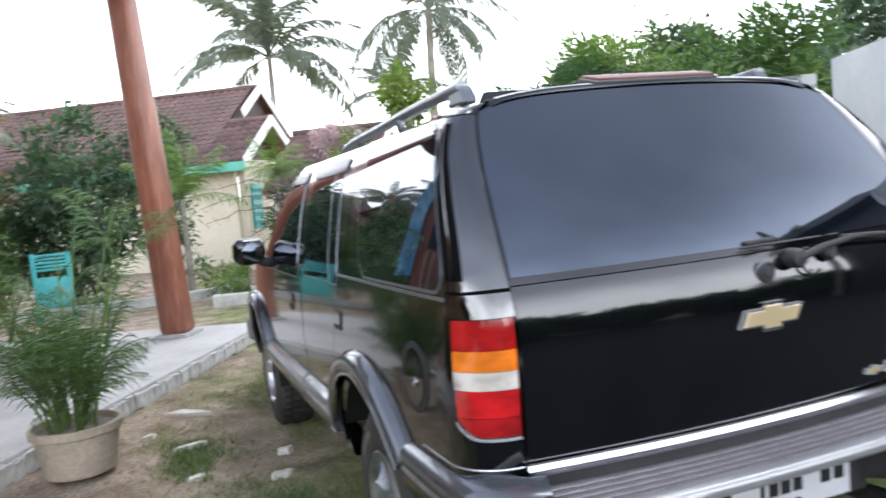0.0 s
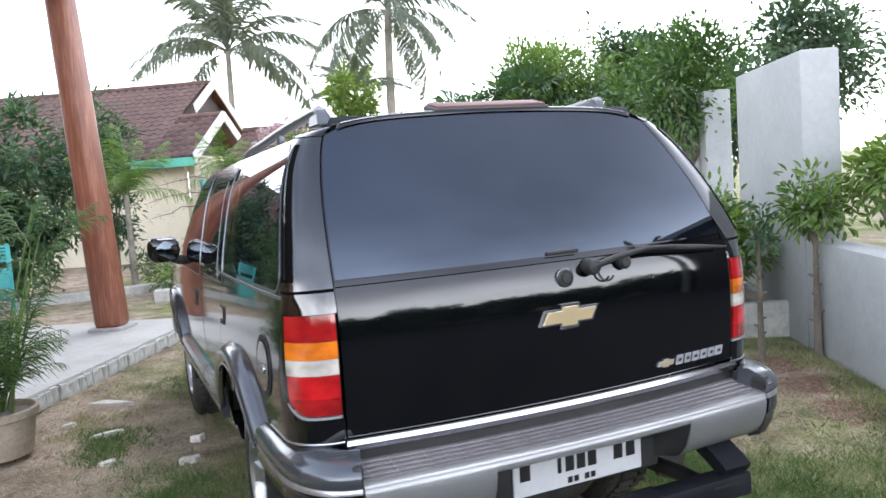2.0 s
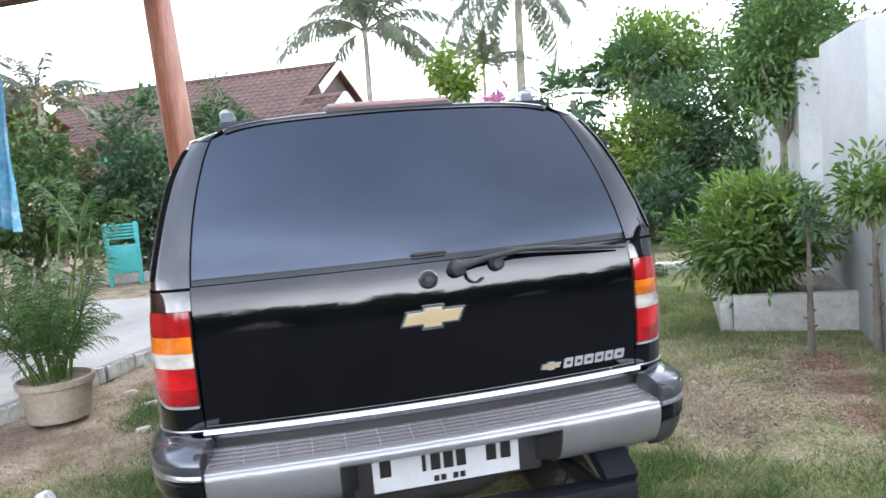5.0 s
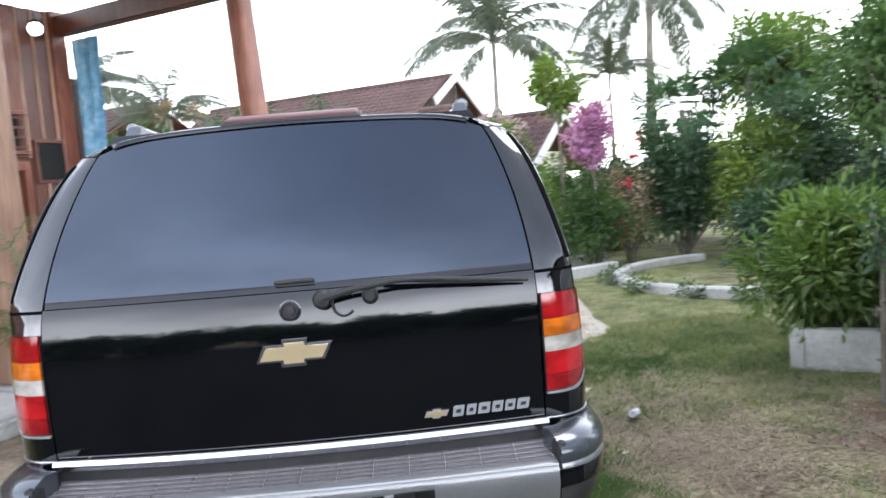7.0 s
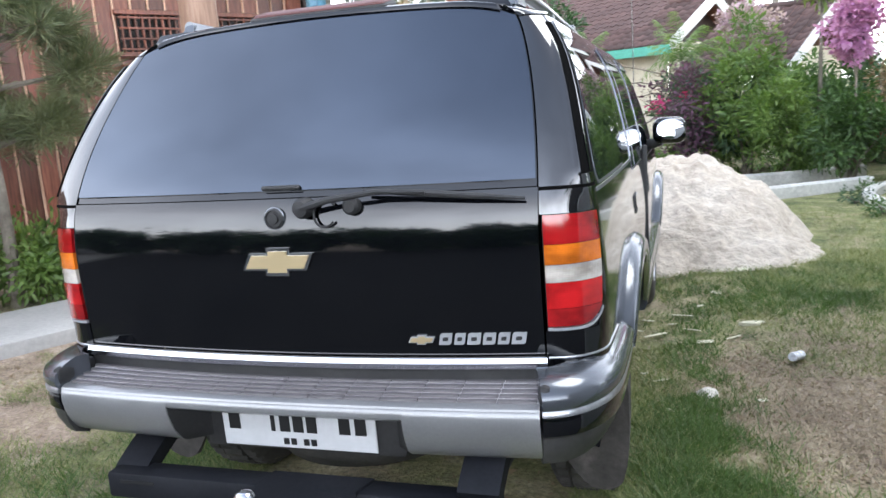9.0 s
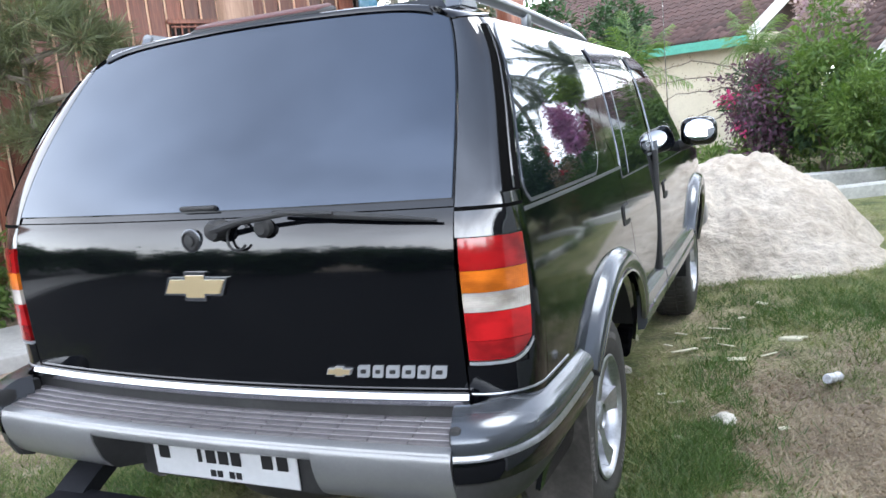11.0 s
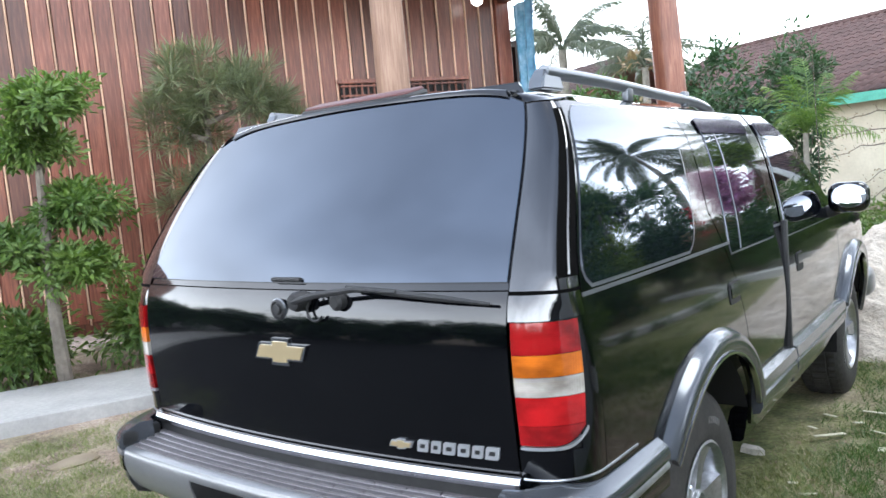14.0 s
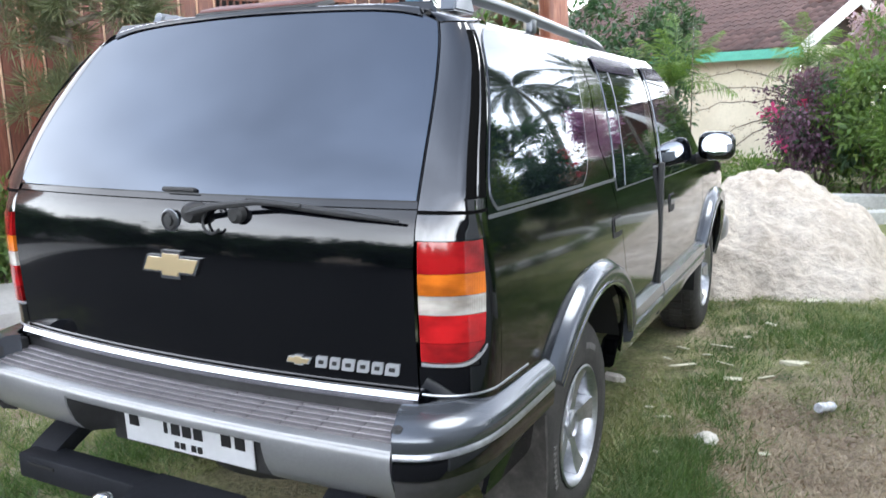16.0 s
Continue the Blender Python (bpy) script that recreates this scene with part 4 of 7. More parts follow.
bm.faces.new(hi)
bm.faces.new(lo[::-1])
for k in range(len(ring)):
    bm.faces.new((lo[k], lo[(k + 1) % len(ring)], hi[(k + 1) % len(ring)], hi[k]))
part("tow_ball_plate", bm, HITCH_MAT, hitch, "black steel tongue of the tow bar", angle=20)
part("tow_ball", lathe_bm([(0.016, 0.0), (0.016, 0.030), (0.013, 0.040), (0.021, 0.046), (0.0265, 0.058), (0.028, 0.070), (0.0255, 0.084), (0.018, 0.093), (0.008, 0.096)], 24, Matrix.Translation((0.0, -0.335, 0.405))), CHROME, hitch, "bright steel tow ball")

# hatch fittings
def on_hatch(x, z, lift=0.0):
    return (x, R(x, z) - lift, z)


def flat_sign(name, outline, x, z, size, lift, depth, mat, parent, label="", slant=0.0):
    """An outline in the hatch's plane, extruded outwards."""
    bm = bmesh.new()
    tilt = (R(x, z + 0.03) - R(x, z - 0.03)) / 0.06
    yaw = 2 * 0.052 * x / 0.69 ** 2
    fr = []
    for px, pz in outline:
        px, pz = px * size + slant * pz * size, pz * size
        fr.append((x + px, R(x, z) + yaw * px + tilt * pz, z + pz))
    a = [bm.verts.new((p[0], p[1] - lift + 0.004, p[2])) for p in fr]
    b = [bm.verts.new((p[0], p[1] - lift - depth, p[2])) for p in fr]
    n = len(a)
    bm.faces.new(b)
    bm.faces.new(a[::-1])
    for i in range(n):
        bm.faces.new((a[i], a[(i + 1) % n], b[(i + 1) % n], b[i]))
    return part(name, bm, mat, parent, label, angle=20)


tie = [(-1, -0.22), (-0.36, -0.22), (-0.36, -0.36), (0.30, -0.36), (0.30, -0.22), (0.80, -0.22), (1.0, 0.22), (0.36, 0.22), (0.36, 0.36), (-0.30, 0.36), (-0.30, 0.22), (-0.80, 0.22)]
inner = [(px * 0.91 if abs(px) > 0.5 else px * 0.80, pz * 0.76) for px, pz in tie]
emblem = flat_sign("emblem", tie, 0.007, 1.006, 0.102, 0.002, 0.005, CHROME, car, "plain gold cross-shaped emblem with a bright rim")
flat_sign("emblem_field", inner, 0.007, 1.006, 0.102, 0.008, 0.0012, GOLD, emblem, "matt gold field")
small = flat_sign("small_emblem", tie, 0.375, 0.797, 0.034, 0.002, 0.005, SILVER, car, "small plain gold emblem")
flat_sign("emblem_field", inner, 0.375, 0.797, 0.034, 0.008, 0.001, GOLD, small)
bar = [(-0.5, -0.5), (0.38, -0.5), (0.5, -0.38), (0.5, 0.5), (-0.38, 0.5), (-0.5, 0.38)]
for i, (x, w) in enumerate(((0.436, 0.030), (0.472, 0.026), (0.508, 0.032), (0.546, 0.030), (0.582, 0.028), (0.619, 0.034))):
    flat_sign("badge_bar", [(px * w, pz * 0.030) for px, pz in bar], x, 0.798, 1.0, 0.002, 0.002, SILVER, car, "plain silver badge bar with a dark core", 0.18)
    flat_sign("badge_core", [(px * w * 0.45, pz * 0.010) for px, pz in bar], x, 0.798, 1.0, 0.0045, 0.0006, RUBBER, car, "", 0.18)
# lock, wiper, nozzle, release cap
HX = Matrix.Rotation(radians(90), 4, "X")
lock = part("lock", lathe_bm([(0.026, 0.0), (0.027, 0.006), (0.022, 0.010), (0.020, 0.007), (0.014, 0.007), (0.013, 0.012), (0.004, 0.013)], 28, Matrix.Translation(on_hatch(0.005, 1.118)) @ HX), RUBBER, car, "round black hatch lock")
part("lock_surround", lathe_bm([(0.030, 0.0), (0.030, 0.004), (0.027, 0.005)], 28, Matrix.Translation(on_hatch(0.005, 1.118)) @ HX, caps=False), TRIM_GREY, lock, "thin grey ring round the lock")
wiper = part("wiper", lathe_bm([(0.026, 0.0), (0.026, 0.03), (0.020, 0.042), (0.006, 0.045)], 24, Matrix.Translation(on_hatch(0.095, 1.143)) @ HX), RUBBER, car, "black rear wiper with its arm at rest")
part("wiper_arm", tube_bm([on_hatch(0.095, 1.143, 0.036), on_hatch(0.17, 1.163, 0.046), on_hatch(0.30, 1.178, 0.05), on_hatch(0.42, 1.172, 0.048)], [0.011, 0.009, 0.007, 0.005], 8), RUBBER, wiper)
part("wiper_blade", tube_bm([on_hatch(0.26, 1.181, 0.035), on_hatch(0.40, 1.170, 0.038), on_hatch(0.53, 1.158, 0.036), on_hatch(0.655, 1.145, 0.03)], [0.005, 0.009, 0.008, 0.004], 8), RUBBER, wiper)
part("wiper_hose", tube_bm([on_hatch(0.15 + 0.030 * math.cos(t), 1.128 + 0.034 * math.sin(t), 0.012) for t in lin(0.6, 5.6, 24)], 0.0035, 8), RUBBER, wiper, "thin black washer hose loop")
part("hatch_button", lathe_bm([(0.022, 0.0), (0.022, 0.02), (0.014, 0.028)], 20, Matrix.Translation(on_hatch(0.222, 1.143)) @ HX), RUBBER, car, "black plastic hatch button")
part("glass_handle", box_bm(0.11, 0.014, 0.013, Matrix.Translation((0.018, R(0.018, 1.194) - 0.007, 1.194)), 0.005, 2), RUBBER, car, "black glass hinge cover")

# high brake lamp, roof rails
stop = part("high_brake_lamp", box_bm(0.44, 0.10, 0.020, Matrix.Translation((0, 0.338, 1.672)) @ Matrix.Rotation(radians(14), 4, "X"), 0.01, 2), RUBBER, car, "high brake lamp on the roof edge")
part("stop_lens", box_bm(0.415, 0.088, 0.014, Matrix.Translation((0, 0.340, 1.684)) @ Matrix.Rotation(radians(14), 4, "X"), 0.008, 2), STOP_LENS, stop, "dull red lens")
for s in (-1, 1):
    rail_pts = dense([(s * 0.548, 0.47, 1.696), (s * 0.560, 0.9, 1.684), (s * 0.565, 1.4, 1.663), (s * 0.562, 1.78, 1.642), (s * 0.555, 1.95, 1.615)], 24)
    rail = part("roof_rail", tube_bm(rail_pts, [0.019] * 22 + [0.014, 0.010], 10), RAIL, car, "grey roof rail")
    bm = bmesh.new()
    ring = []
    for yy, zz, hw in ((0.430, 1.645, 0.025), (0.446, 1.672, 0.024), (0.458, 1.694, 0.022), (0.470, 1.706, 0.020), (0.50, 1.710, 0.018), (0.525, 1.704, 0.019), (0.54, 1.68, 0.024), (0.555, 1.645, 0.030)):
        ring.append([bm.verts.new((s * 0.54 + q * hw, yy, zz)) for q in (-1, 1)])
    for a, b in zip(ring, ring[1:]):
        bm.faces.new((a[0], a[1], b[1], b[0]))
    bm.faces.new([r[0] for r in ring])
    bm.faces.new([r[1] for r in ring][::-1])
    bm.faces.new((ring[0][0], ring[0][1], ring[-1][1], ring[-1][0]))
    bmesh.ops.bevel(bm, geom=bm.edges[:], offset=0.006, segments=2, affect="EDGES")
    part("rail_foot", bm, RAIL, rail, "grey plastic rail foot")
    for yy in (1.0, 1.55):
        part("rail_stay", box_bm(0.024, 0.05, 0.06, Matrix.Translation((s * 0.567, yy, 1.660)), 0.008), RAIL, rail)
    # door mirrors
    m0 = Matrix.Translation((s * 0.925, 2.80, 1.190)) @ Matrix.Rotation(radians(8 if s > 0 else 24), 4, "Z") @ Matrix.Rotation(radians(-9 if s > 0 else 6), 4, "X")
    bm = box_bm(0.185, 0.11, 0.150, m0, 0.050, 5)
    mir = part("door_mirror", bm, PAINT, car, "black door mirror")
    part("mirror_glass", lathe_bm([(0.9, 0), (1, 0.002), (1, 0.004), (0.9, 0.006)], 40, m0 @ Matrix.Translation((0, -0.052, 0)) @ Matrix.Rotation(radians(90), 4, "X") @ Matrix.Diagonal((0.076, 0.058, 1, 1))), MIRROR, mir, "mirror glass")
    part("mirror_arm", tube_bm([(s * 0.79, 2.84, 1.115), (s * 0.84, 2.83, 1.12), (s * 0.90, 2.82, 1.145)], [0.034, 0.028, 0.026], 10), RUBBER, mir)
# fuel cap door on the left wing
P = [[side(0.312 + 0.074 * math.cos(t) * r, 0.925 + 0.074 * math.sin(t) * r, -1) for r in lin(0.02, 1, 5)] for t in lin(0, 2 * math.pi, 33)]
P2_ = [[side(0.312 + r * math.cos(t), 0.925 + r * math.sin(t), -1) for r in (0.078, 0.094)] for t in lin(0, 2 * math.pi, 41)]
sheet("fuel_door_ring", P2_, RUBBER, car, 0.0035, 0.006, "dark ring round the fuel door", flip=False)
sheet("fuel_door", P, PAINT, car, 0.006, 0.010, "round black fuel door", flip=False)
# small chrome key cap added for the glint of the fuel door's lock
part("fuel_door_key_cap", lathe_bm([(0.014, 0), (0.014, 0.006), (0.006, 0.010)], 16, Matrix.Translation((-W(0.26, 0.925) - 0.004, 0.30, 0.915)) @ Matrix.Rotation(radians(-90), 4, "Y")), CHROME, car)
# aerial on the right wing
part("aerial", tube_bm([(0.70, 3.35, 1.08), (0.705, 3.30, 1.45), (0.71, 3.20, 2.15)], [0.004, 0.003, 0.002], 6), CHROME, car, "thin whip aerial")


def tyre_bm(m, seg=132):
    """A tyre whose tread blocks stand proud in staggered rows."""
    prof = [(0.192, -0.08), (0.200, -0.110), (0.235, -0.125), (0.300, -0.118), (0.332, -0.100), (0.346, -0.086), (0.346, -0.050), (0.338, -0.047), (0.338, -0.040), (0.351, -0.037), (0.352, 0.0), (0.351, 0.037), (0.338, 0.040), (0.338, 0.047), (0.346, 0.050), (0.346, 0.086), (0.332, 0.100), (0.300, 0.118), (0.235, 0.125), (0.200, 0.110), (0.192, 0.08)]
    bm = bmesh.new()
    rings = []
    for k, (r, h) in enumerate(prof):
        ring = []
        for i in range(seg):
            cut = 0.0
            if r > 0.343:
                row = 0 if h < -0.045 else (2 if h > 0.045 else 1)
                cut = 0.011 if (i + row) % 3 == 0 else 0.0
            a = 2 * math.pi * (i + (0.5 if abs(h) > 0.04 else 0)) / seg
            r2 = r if r < 0.25 else r + 0.012
            ring.append(bm.verts.new(m @ Vector(((r2 - cut) * math.cos(a), (r2 - cut) * math.sin(a), h))))
        rings.append(ring)
    for a, b in zip(rings, rings[1:]):
        for i in range(seg):
            bm.faces.new((a[i], a[(i + 1) % seg], b[(i + 1) % seg], b[i]))
    return bm


BAR_ME = bpy.data.meshes.new("sidewall_bar")
bar_bm = box_bm(0.022, 0.011, 0.004, None, 0.001, 1)
bar_bm.to_mesh(BAR_ME)
bar_bm.free()
BAR_ME.materials.append(WORN)


def wheel(s, yc):
    m = Matrix.Translation((s * 0.672, yc, HUB_Z)) @ Matrix.Rotation(radians(90 * s), 4, "Y")
    w = part("wheel", lathe_bm([(0.198, 0.112), (0.205, 0.118), (0.198, 0.122), (0.186, 0.112), (0.178, 0.075), (0.174, 0.02), (0.12, 0.015), (0.05, 0.015)], 48, m, caps=False), ALLOY, car, "silver alloy wheel with a dusty all-terrain tyre")
    part("tyre", tyre_bm(m), TYRE, w, "dusty black tyre", angle=30)
    for base, n in ((0.5, 8), (2.6, 6), (4.6, 8)):
        for k in range(n):
            ob = new("sidewall_bar", BAR_ME)
            ob.parent = w
            ob.matrix_basis = m @ Matrix.Rotation(base + 0.075 * k, 4, "Z") @ Matrix.Translation((0.268, 0, 0.1225))
    part("brake_disc", lathe_bm([(0.165, 0.0), (0.165, 0.012), (0.05, 0.014)], 32, m), DARK, w)
    for k in range(5):
        a = 2 * math.pi * k / 5 + 0.3
        b = bmesh.new()
        rows = []
        for r, wd, h in ((0.035, 0.036, 0.082), (0.07, 0.030, 0.088), (0.11, 0.031, 0.090), (0.15, 0.040, 0.096), (0.183, 0.052, 0.108)):
            rows.append([b.verts.new(m @ Matrix.Rotation(a, 4, "Z") @ Vector((r, q * wd, hh))) for q, hh in ((-1, h - 0.045), (-0.8, h), (0.8, h), (1, h - 0.045))])
        for p, q in zip(rows, rows[1:]):
            for i in range(3):
                b.faces.new((p[i], p[i + 1], q[i + 1], q[i]))
        part("spoke", b, ALLOY, w)
    part("hub_cap", lathe_bm([(0.050, 0.06), (0.048, 0.094), (0.040, 0.100), (0.034, 0.092), (0.02, 0.09)], 24, m), ALLOY, w)
    for k in range(5):
        a = 2 * math.pi * (k + 0.5) / 5 + 0.3
        part("wheel_nut", lathe_bm([(0.010, 0.05), (0.010, 0.075), (0.006, 0.08)], 8, m @ Matrix.Rotation(a, 4, "Z") @ Matrix.Translation((0.062, 0, 0))), CHROME, w)


for s in (-1, 1):
    wheel(s, HUB_R)
    wheel(s, HUB_F)
# the car stands with its nose a little low and turned slightly off the axis of its tail
car.matrix_basis = Matrix.Translation((0, 0, 1.0)) @ Matrix.Rotation(radians(0.66), 4, "Z") @ Matrix.Rotation(radians(-0.95), 4, "X") @ Matrix.Translation((0, 0, -1.0)) @ car.matrix_basis


# ---- the yard: axes of the wooden house, u along its front, v into it ----
UX, UY = 0.47, 0.883
P2 = (-2.88, 3.95)


def uv(u, v, z=0.0, o=P2):
    return (o[0] + UX * u - UY * v, o[1] + UY * u + UX * v, z)


def frame_uv(u, v, z=0.0, o=P2):
    """Pose with x along u and y along v."""
    return Matrix.Translation(uv(u, v, z, o)) @ Matrix.Rotation(math.atan2(UY, UX), 4, "Z")


def height(x, y):
    f = min(1.0, max(0.0, (y - 0.9) / 2.4))
    dip = 0.05 * f * f * (3 - 2 * f) * math.exp(-(x / 1.3) ** 4) * min(1.0, max(0.0, (7.0 - y) / 2.5))     # the ground falls under the nose
    return -dip + 0.025 * noise.noise((x * 0.35, y * 0.35, 3.1)) + 0.012 * noise.noise((x * 1.3, y * 1.3, 7.7))


def ground():
    xs = np.r_[np.linspace(-600, -40, 9), np.linspace(-30, -8, 12), np.linspace(-7, 8, 101), np.linspace(9, 30, 12), np.linspace(40, 600, 9)]
    ys = np.r_[np.linspace(-600, -40, 9), np.linspace(-30, -5, 12), np.linspace(-4, 12, 107), np.linspace(13, 40, 12), np.linspace(50, 600, 9)]
    V, F = [], []
    for x in xs:
        for y in ys:
            V.append((x, y, height(x, y) if abs(x) < 40 and abs(y) < 50 else 0.0))
    m = len(ys)
    for i in range(len(xs) - 1):
        for j in range(m - 1):
            a = i * m + j
            F.append((a, a + m, a + m + 1, a + 1))
    ob = link_mesh("ground", V, F, GROUND)
    return tagged(ob, "patchy lawn with bare soil and dry grass", "ground", kind="structure")


ground()


def slab(name, label, u0, u1, v0, v1, z, depth, mat, category="paving", bevel=0.012):
    c = uv((u0 + u1) / 2, (v0 + v1) / 2)
    bm = box_bm(u1 - u0, v1 - v0, depth, frame_uv((u0 + u1) / 2, (v0 + v1) / 2, z - depth / 2), bevel, 2)
    return tagged(part(name, bm, mat), label, category, kind="structure")


slab("pavement", "pale concrete walk along the wooden house", -12, -1.0, -0.8, 0.2, 0.10, 0.3, CONCRETE)
slab("pavement", "pale concrete porch floor", -0.996, 3.7, -0.8, 2.4, 0.12, 0.32, CONCRETE)
# broken brick edging along the walk
rnd = random.Random(5)
edge_me = []
for k in range(4):
    b = box_bm(0.085, 0.05, 0.12, None, 0.010, 1)
    for v in b.verts:
        v.co += Vector((rnd.uniform(-0.012, 0.012), rnd.uniform(-0.008, 0.008), rnd.uniform(-0.012, 0.012)))
    me = bpy.data.meshes.new("edging_stone")
    b.to_mesh(me)
    b.free()
    me.materials.append(KERB)
    edge_me.append(me)
edging = root("edging", uv(1.4, -0.83), "rough whitewashed brick edging of the concrete porch", "edging", kind="structure")
for i in range(54):
    ob = new("edging_stone", edge_me[i % 4])
    ob.parent = edging
    ob.matrix_parent_inverse = Matrix.Translation(-edging.matrix_basis.translation)
    ob.matrix_basis = frame_uv(-0.95 + i * 0.0865, -0.83 + rnd.uniform(-0.012, 0.012), 0.045 + rnd.uniform(-0.012, 0.006)) @ Matrix.Rotation(rnd.uniform(-0.06, 0.06), 4, "Z")


# ---- wooden house ----
def post(u, v, w, z0, z1, mat, label, tilt=0.0):
    base = uv(u, v)
    r = root("post", (base[0], base[1], z0), label, "post", "veranda posts")
    bm = box_bm(w, w, z1 - z0, None, 0.075, 3)
    for q in bm.verts:
        k = 1.10 - 0.10 * (q.co.z / (z1 - z0) + 0.5) * 2
        q.co.x, q.co.y = q.co.x * k, q.co.y * k
    bm.transform(Matrix.Translation(uv(u, v, z0)) @ Matrix.Rotation(radians(tilt), 4, "Y") @ Matrix.Rotation(math.atan2(UY, UX), 4, "Z") @ Matrix.Translation((0, 0, (z1 - z0) / 2)))
    part("shaft", bm, mat, r)
    part("plinth", box_bm(w + 0.10, w + 0.10, 0.05, frame_uv(u, v, z0 + 0.0), 0.012, 2), CONCRETE, r, "pale concrete plinth")
    return r


post(3.22, -0.04, 0.27, 0.13, 4.1, WOOD_POST, "square varnished red-brown timber porch post on a concrete plinth", -2.5)
post(0.0, 0.0, 0.27, 0.13, 3.7, WOOD_POST_PALE, "square pale weathered timber porch post")
house = root("wooden_house", uv(-3, 2.3), "wooden house with stained vertical plank walls", "house")
DOOR_U0, DOOR_U1, DOOR_Z = 0.28, 1.95, 2.06
for u0, u1, z0, z1 in ((-9.1, DOOR_U0, 0.10, 3.80), (DOOR_U1, 2.5, 0.10, 3.80), (DOOR_U0, DOOR_U1, DOOR_Z, 3.80)):
    part("wall", box_bm(u1 - u0, 0.10, z1 - z0, frame_uv((u0 + u1) / 2, 2.40, (z0 + z1) / 2), 0.0), WOOD_WALL, house, "dark red-brown plank wall")
# unlit room behind the open doorway, its shade put into dark wood
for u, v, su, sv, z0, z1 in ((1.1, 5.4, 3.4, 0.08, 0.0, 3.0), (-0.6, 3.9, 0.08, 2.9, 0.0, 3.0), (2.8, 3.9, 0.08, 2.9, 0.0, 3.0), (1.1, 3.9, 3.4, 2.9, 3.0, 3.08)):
    part("room_wall", box_bm(su, sv, z1 - z0, frame_uv(u, v, (z0 + z1) / 2)), WOOD_IN_SHADE, house, "inner wall coloured dark for the unlit room")
for u in (DOOR_U0 + 0.03, DOOR_U1 - 0.03):
    part("door_jamb", box_bm(0.09, 0.16, DOOR_Z - 0.10, frame_uv(u, 2.36, (DOOR_Z + 0.10) / 2), 0.008, 1), WOOD_WALL, house)
part("door_lintel", box_bm(DOOR_U1 - DOOR_U0 - 0.122, 0.16, 0.10, frame_uv((DOOR_U0 + DOOR_U1) / 2, 2.36, DOOR_Z - 0.05), 0.008, 1), WOOD_WALL, house)
leaf = part("door_leaf", box_bm(0.74, 0.045, DOOR_Z - 0.26, frame_uv(0.72, 2.52, (DOOR_Z - 0.02) / 2 + 0.04), 0.006, 1), WOOD_IN_SHADE, house, "dark wooden door leaf")
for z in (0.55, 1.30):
    part("door_panel", box_bm(0.52, 0.012, 0.55, frame_uv(0.72, 2.490, z), 0.008, 1), WOOD_IN_SHADE, leaf)
plank_me, short_me = [], []
for k in range(5):
    wv = 0.172 - 0.004 * k
    b = box_bm(wv, 0.03, 3.6 - 0.02 * k, None, 0.005, 1)
    me = bpy.data.meshes.new("plank")
    b.to_mesh(me)
    b.free()
    me.materials.append(WOOD_WALL)
    me.polygons.foreach_set("use_smooth", [False] * len(me.polygons))
    plank_me.append(me)
    b = box_bm(wv, 0.03, 1.70 - 0.01 * k, None, 0.005, 1)
    me = bpy.data.meshes.new("plank")
    b.to_mesh(me)
    b.free()
    me.materials.append(WOOD_WALL)
    short_me.append(me)
b = box_bm(0.020, 0.03, 1.70, None, 0.006, 1)
short_bat = bpy.data.meshes.new("batten")
b.to_mesh(short_bat)
b.free()
short_bat.materials.append(WOOD_BATTEN)
b = box_bm(0.020, 0.03, 3.6, None, 0.006, 1)
bat_me = bpy.data.meshes.new("batten")
b.to_mesh(bat_me)
b.free()
bat_me.materials.append(WOOD_BATTEN)
LATTICE = [(0.26, 0.94, 2.16, 2.60), (1.04, 1.90, 2.16, 2.60)]
for i in range(60):
    u = -9.0 + 0.1945 * i
    if u > 2.45:
        break
    over = DOOR_U0 - 0.08 < u < DOOR_U1 + 0.06
    zc = 2.95 if over else 2.0
    ob = new("plank", short_me[i % 5] if over else plank_me[i % 5])
    ob.parent = house
    ob.matrix_parent_inverse = Matrix.Translation(-house.matrix_basis.translation)
    ob.matrix_basis = frame_uv(u, 2.335 - 0.004 * (i % 3), zc)
    over = DOOR_U0 - 0.08 < u + 0.097 < DOOR_U1 + 0.06
    zc = 2.95 if over else 2.0
    ob = new("batten", short_bat if over else bat_me)
    ob.parent = house
    ob.matrix_parent_inverse = Matrix.Translation(-house.matrix_basis.translation)
    ob.matrix_basis = frame_uv(u + 0.097, 2.312, zc)
for u0, u1, z0, z1 in LATTICE:
    # near-black box stands for the shade in the openings behind the bars
    bm = box_bm(u1 - u0, 0.02, z1 - z0, frame_uv((u0 + u1) / 2, 2.290, (z0 + z1) / 2))
    lat = part("lattice_vent", bm, DARK, house, "carved wooden lattice vent")
    for k in range(9):
        q = u0 + (u1 - u0) * (k + 0.5) / 9
        part("lattice_bar", box_bm(0.022, 0.03, z1 - z0, frame_uv(q, 2.268, (z0 + z1) / 2), 0.004, 1), WOOD_WALL, lat)
    for k in range(4):
        q = z0 + (z1 - z0) * (k + 0.5) / 4
        part("lattice_bar", box_bm(u1 - u0, 0.03, 0.022, frame_uv((u0 + u1) / 2, 2.262, q), 0.004, 1), WOOD_WALL, lat)
    for q in (z0, z1):
        part("lattice_frame", box_bm(u1 - u0 + 0.08, 0.05, 0.05, frame_uv((u0 + u1) / 2, 2.262, q), 0.006, 1), WOOD_WALL, lat)
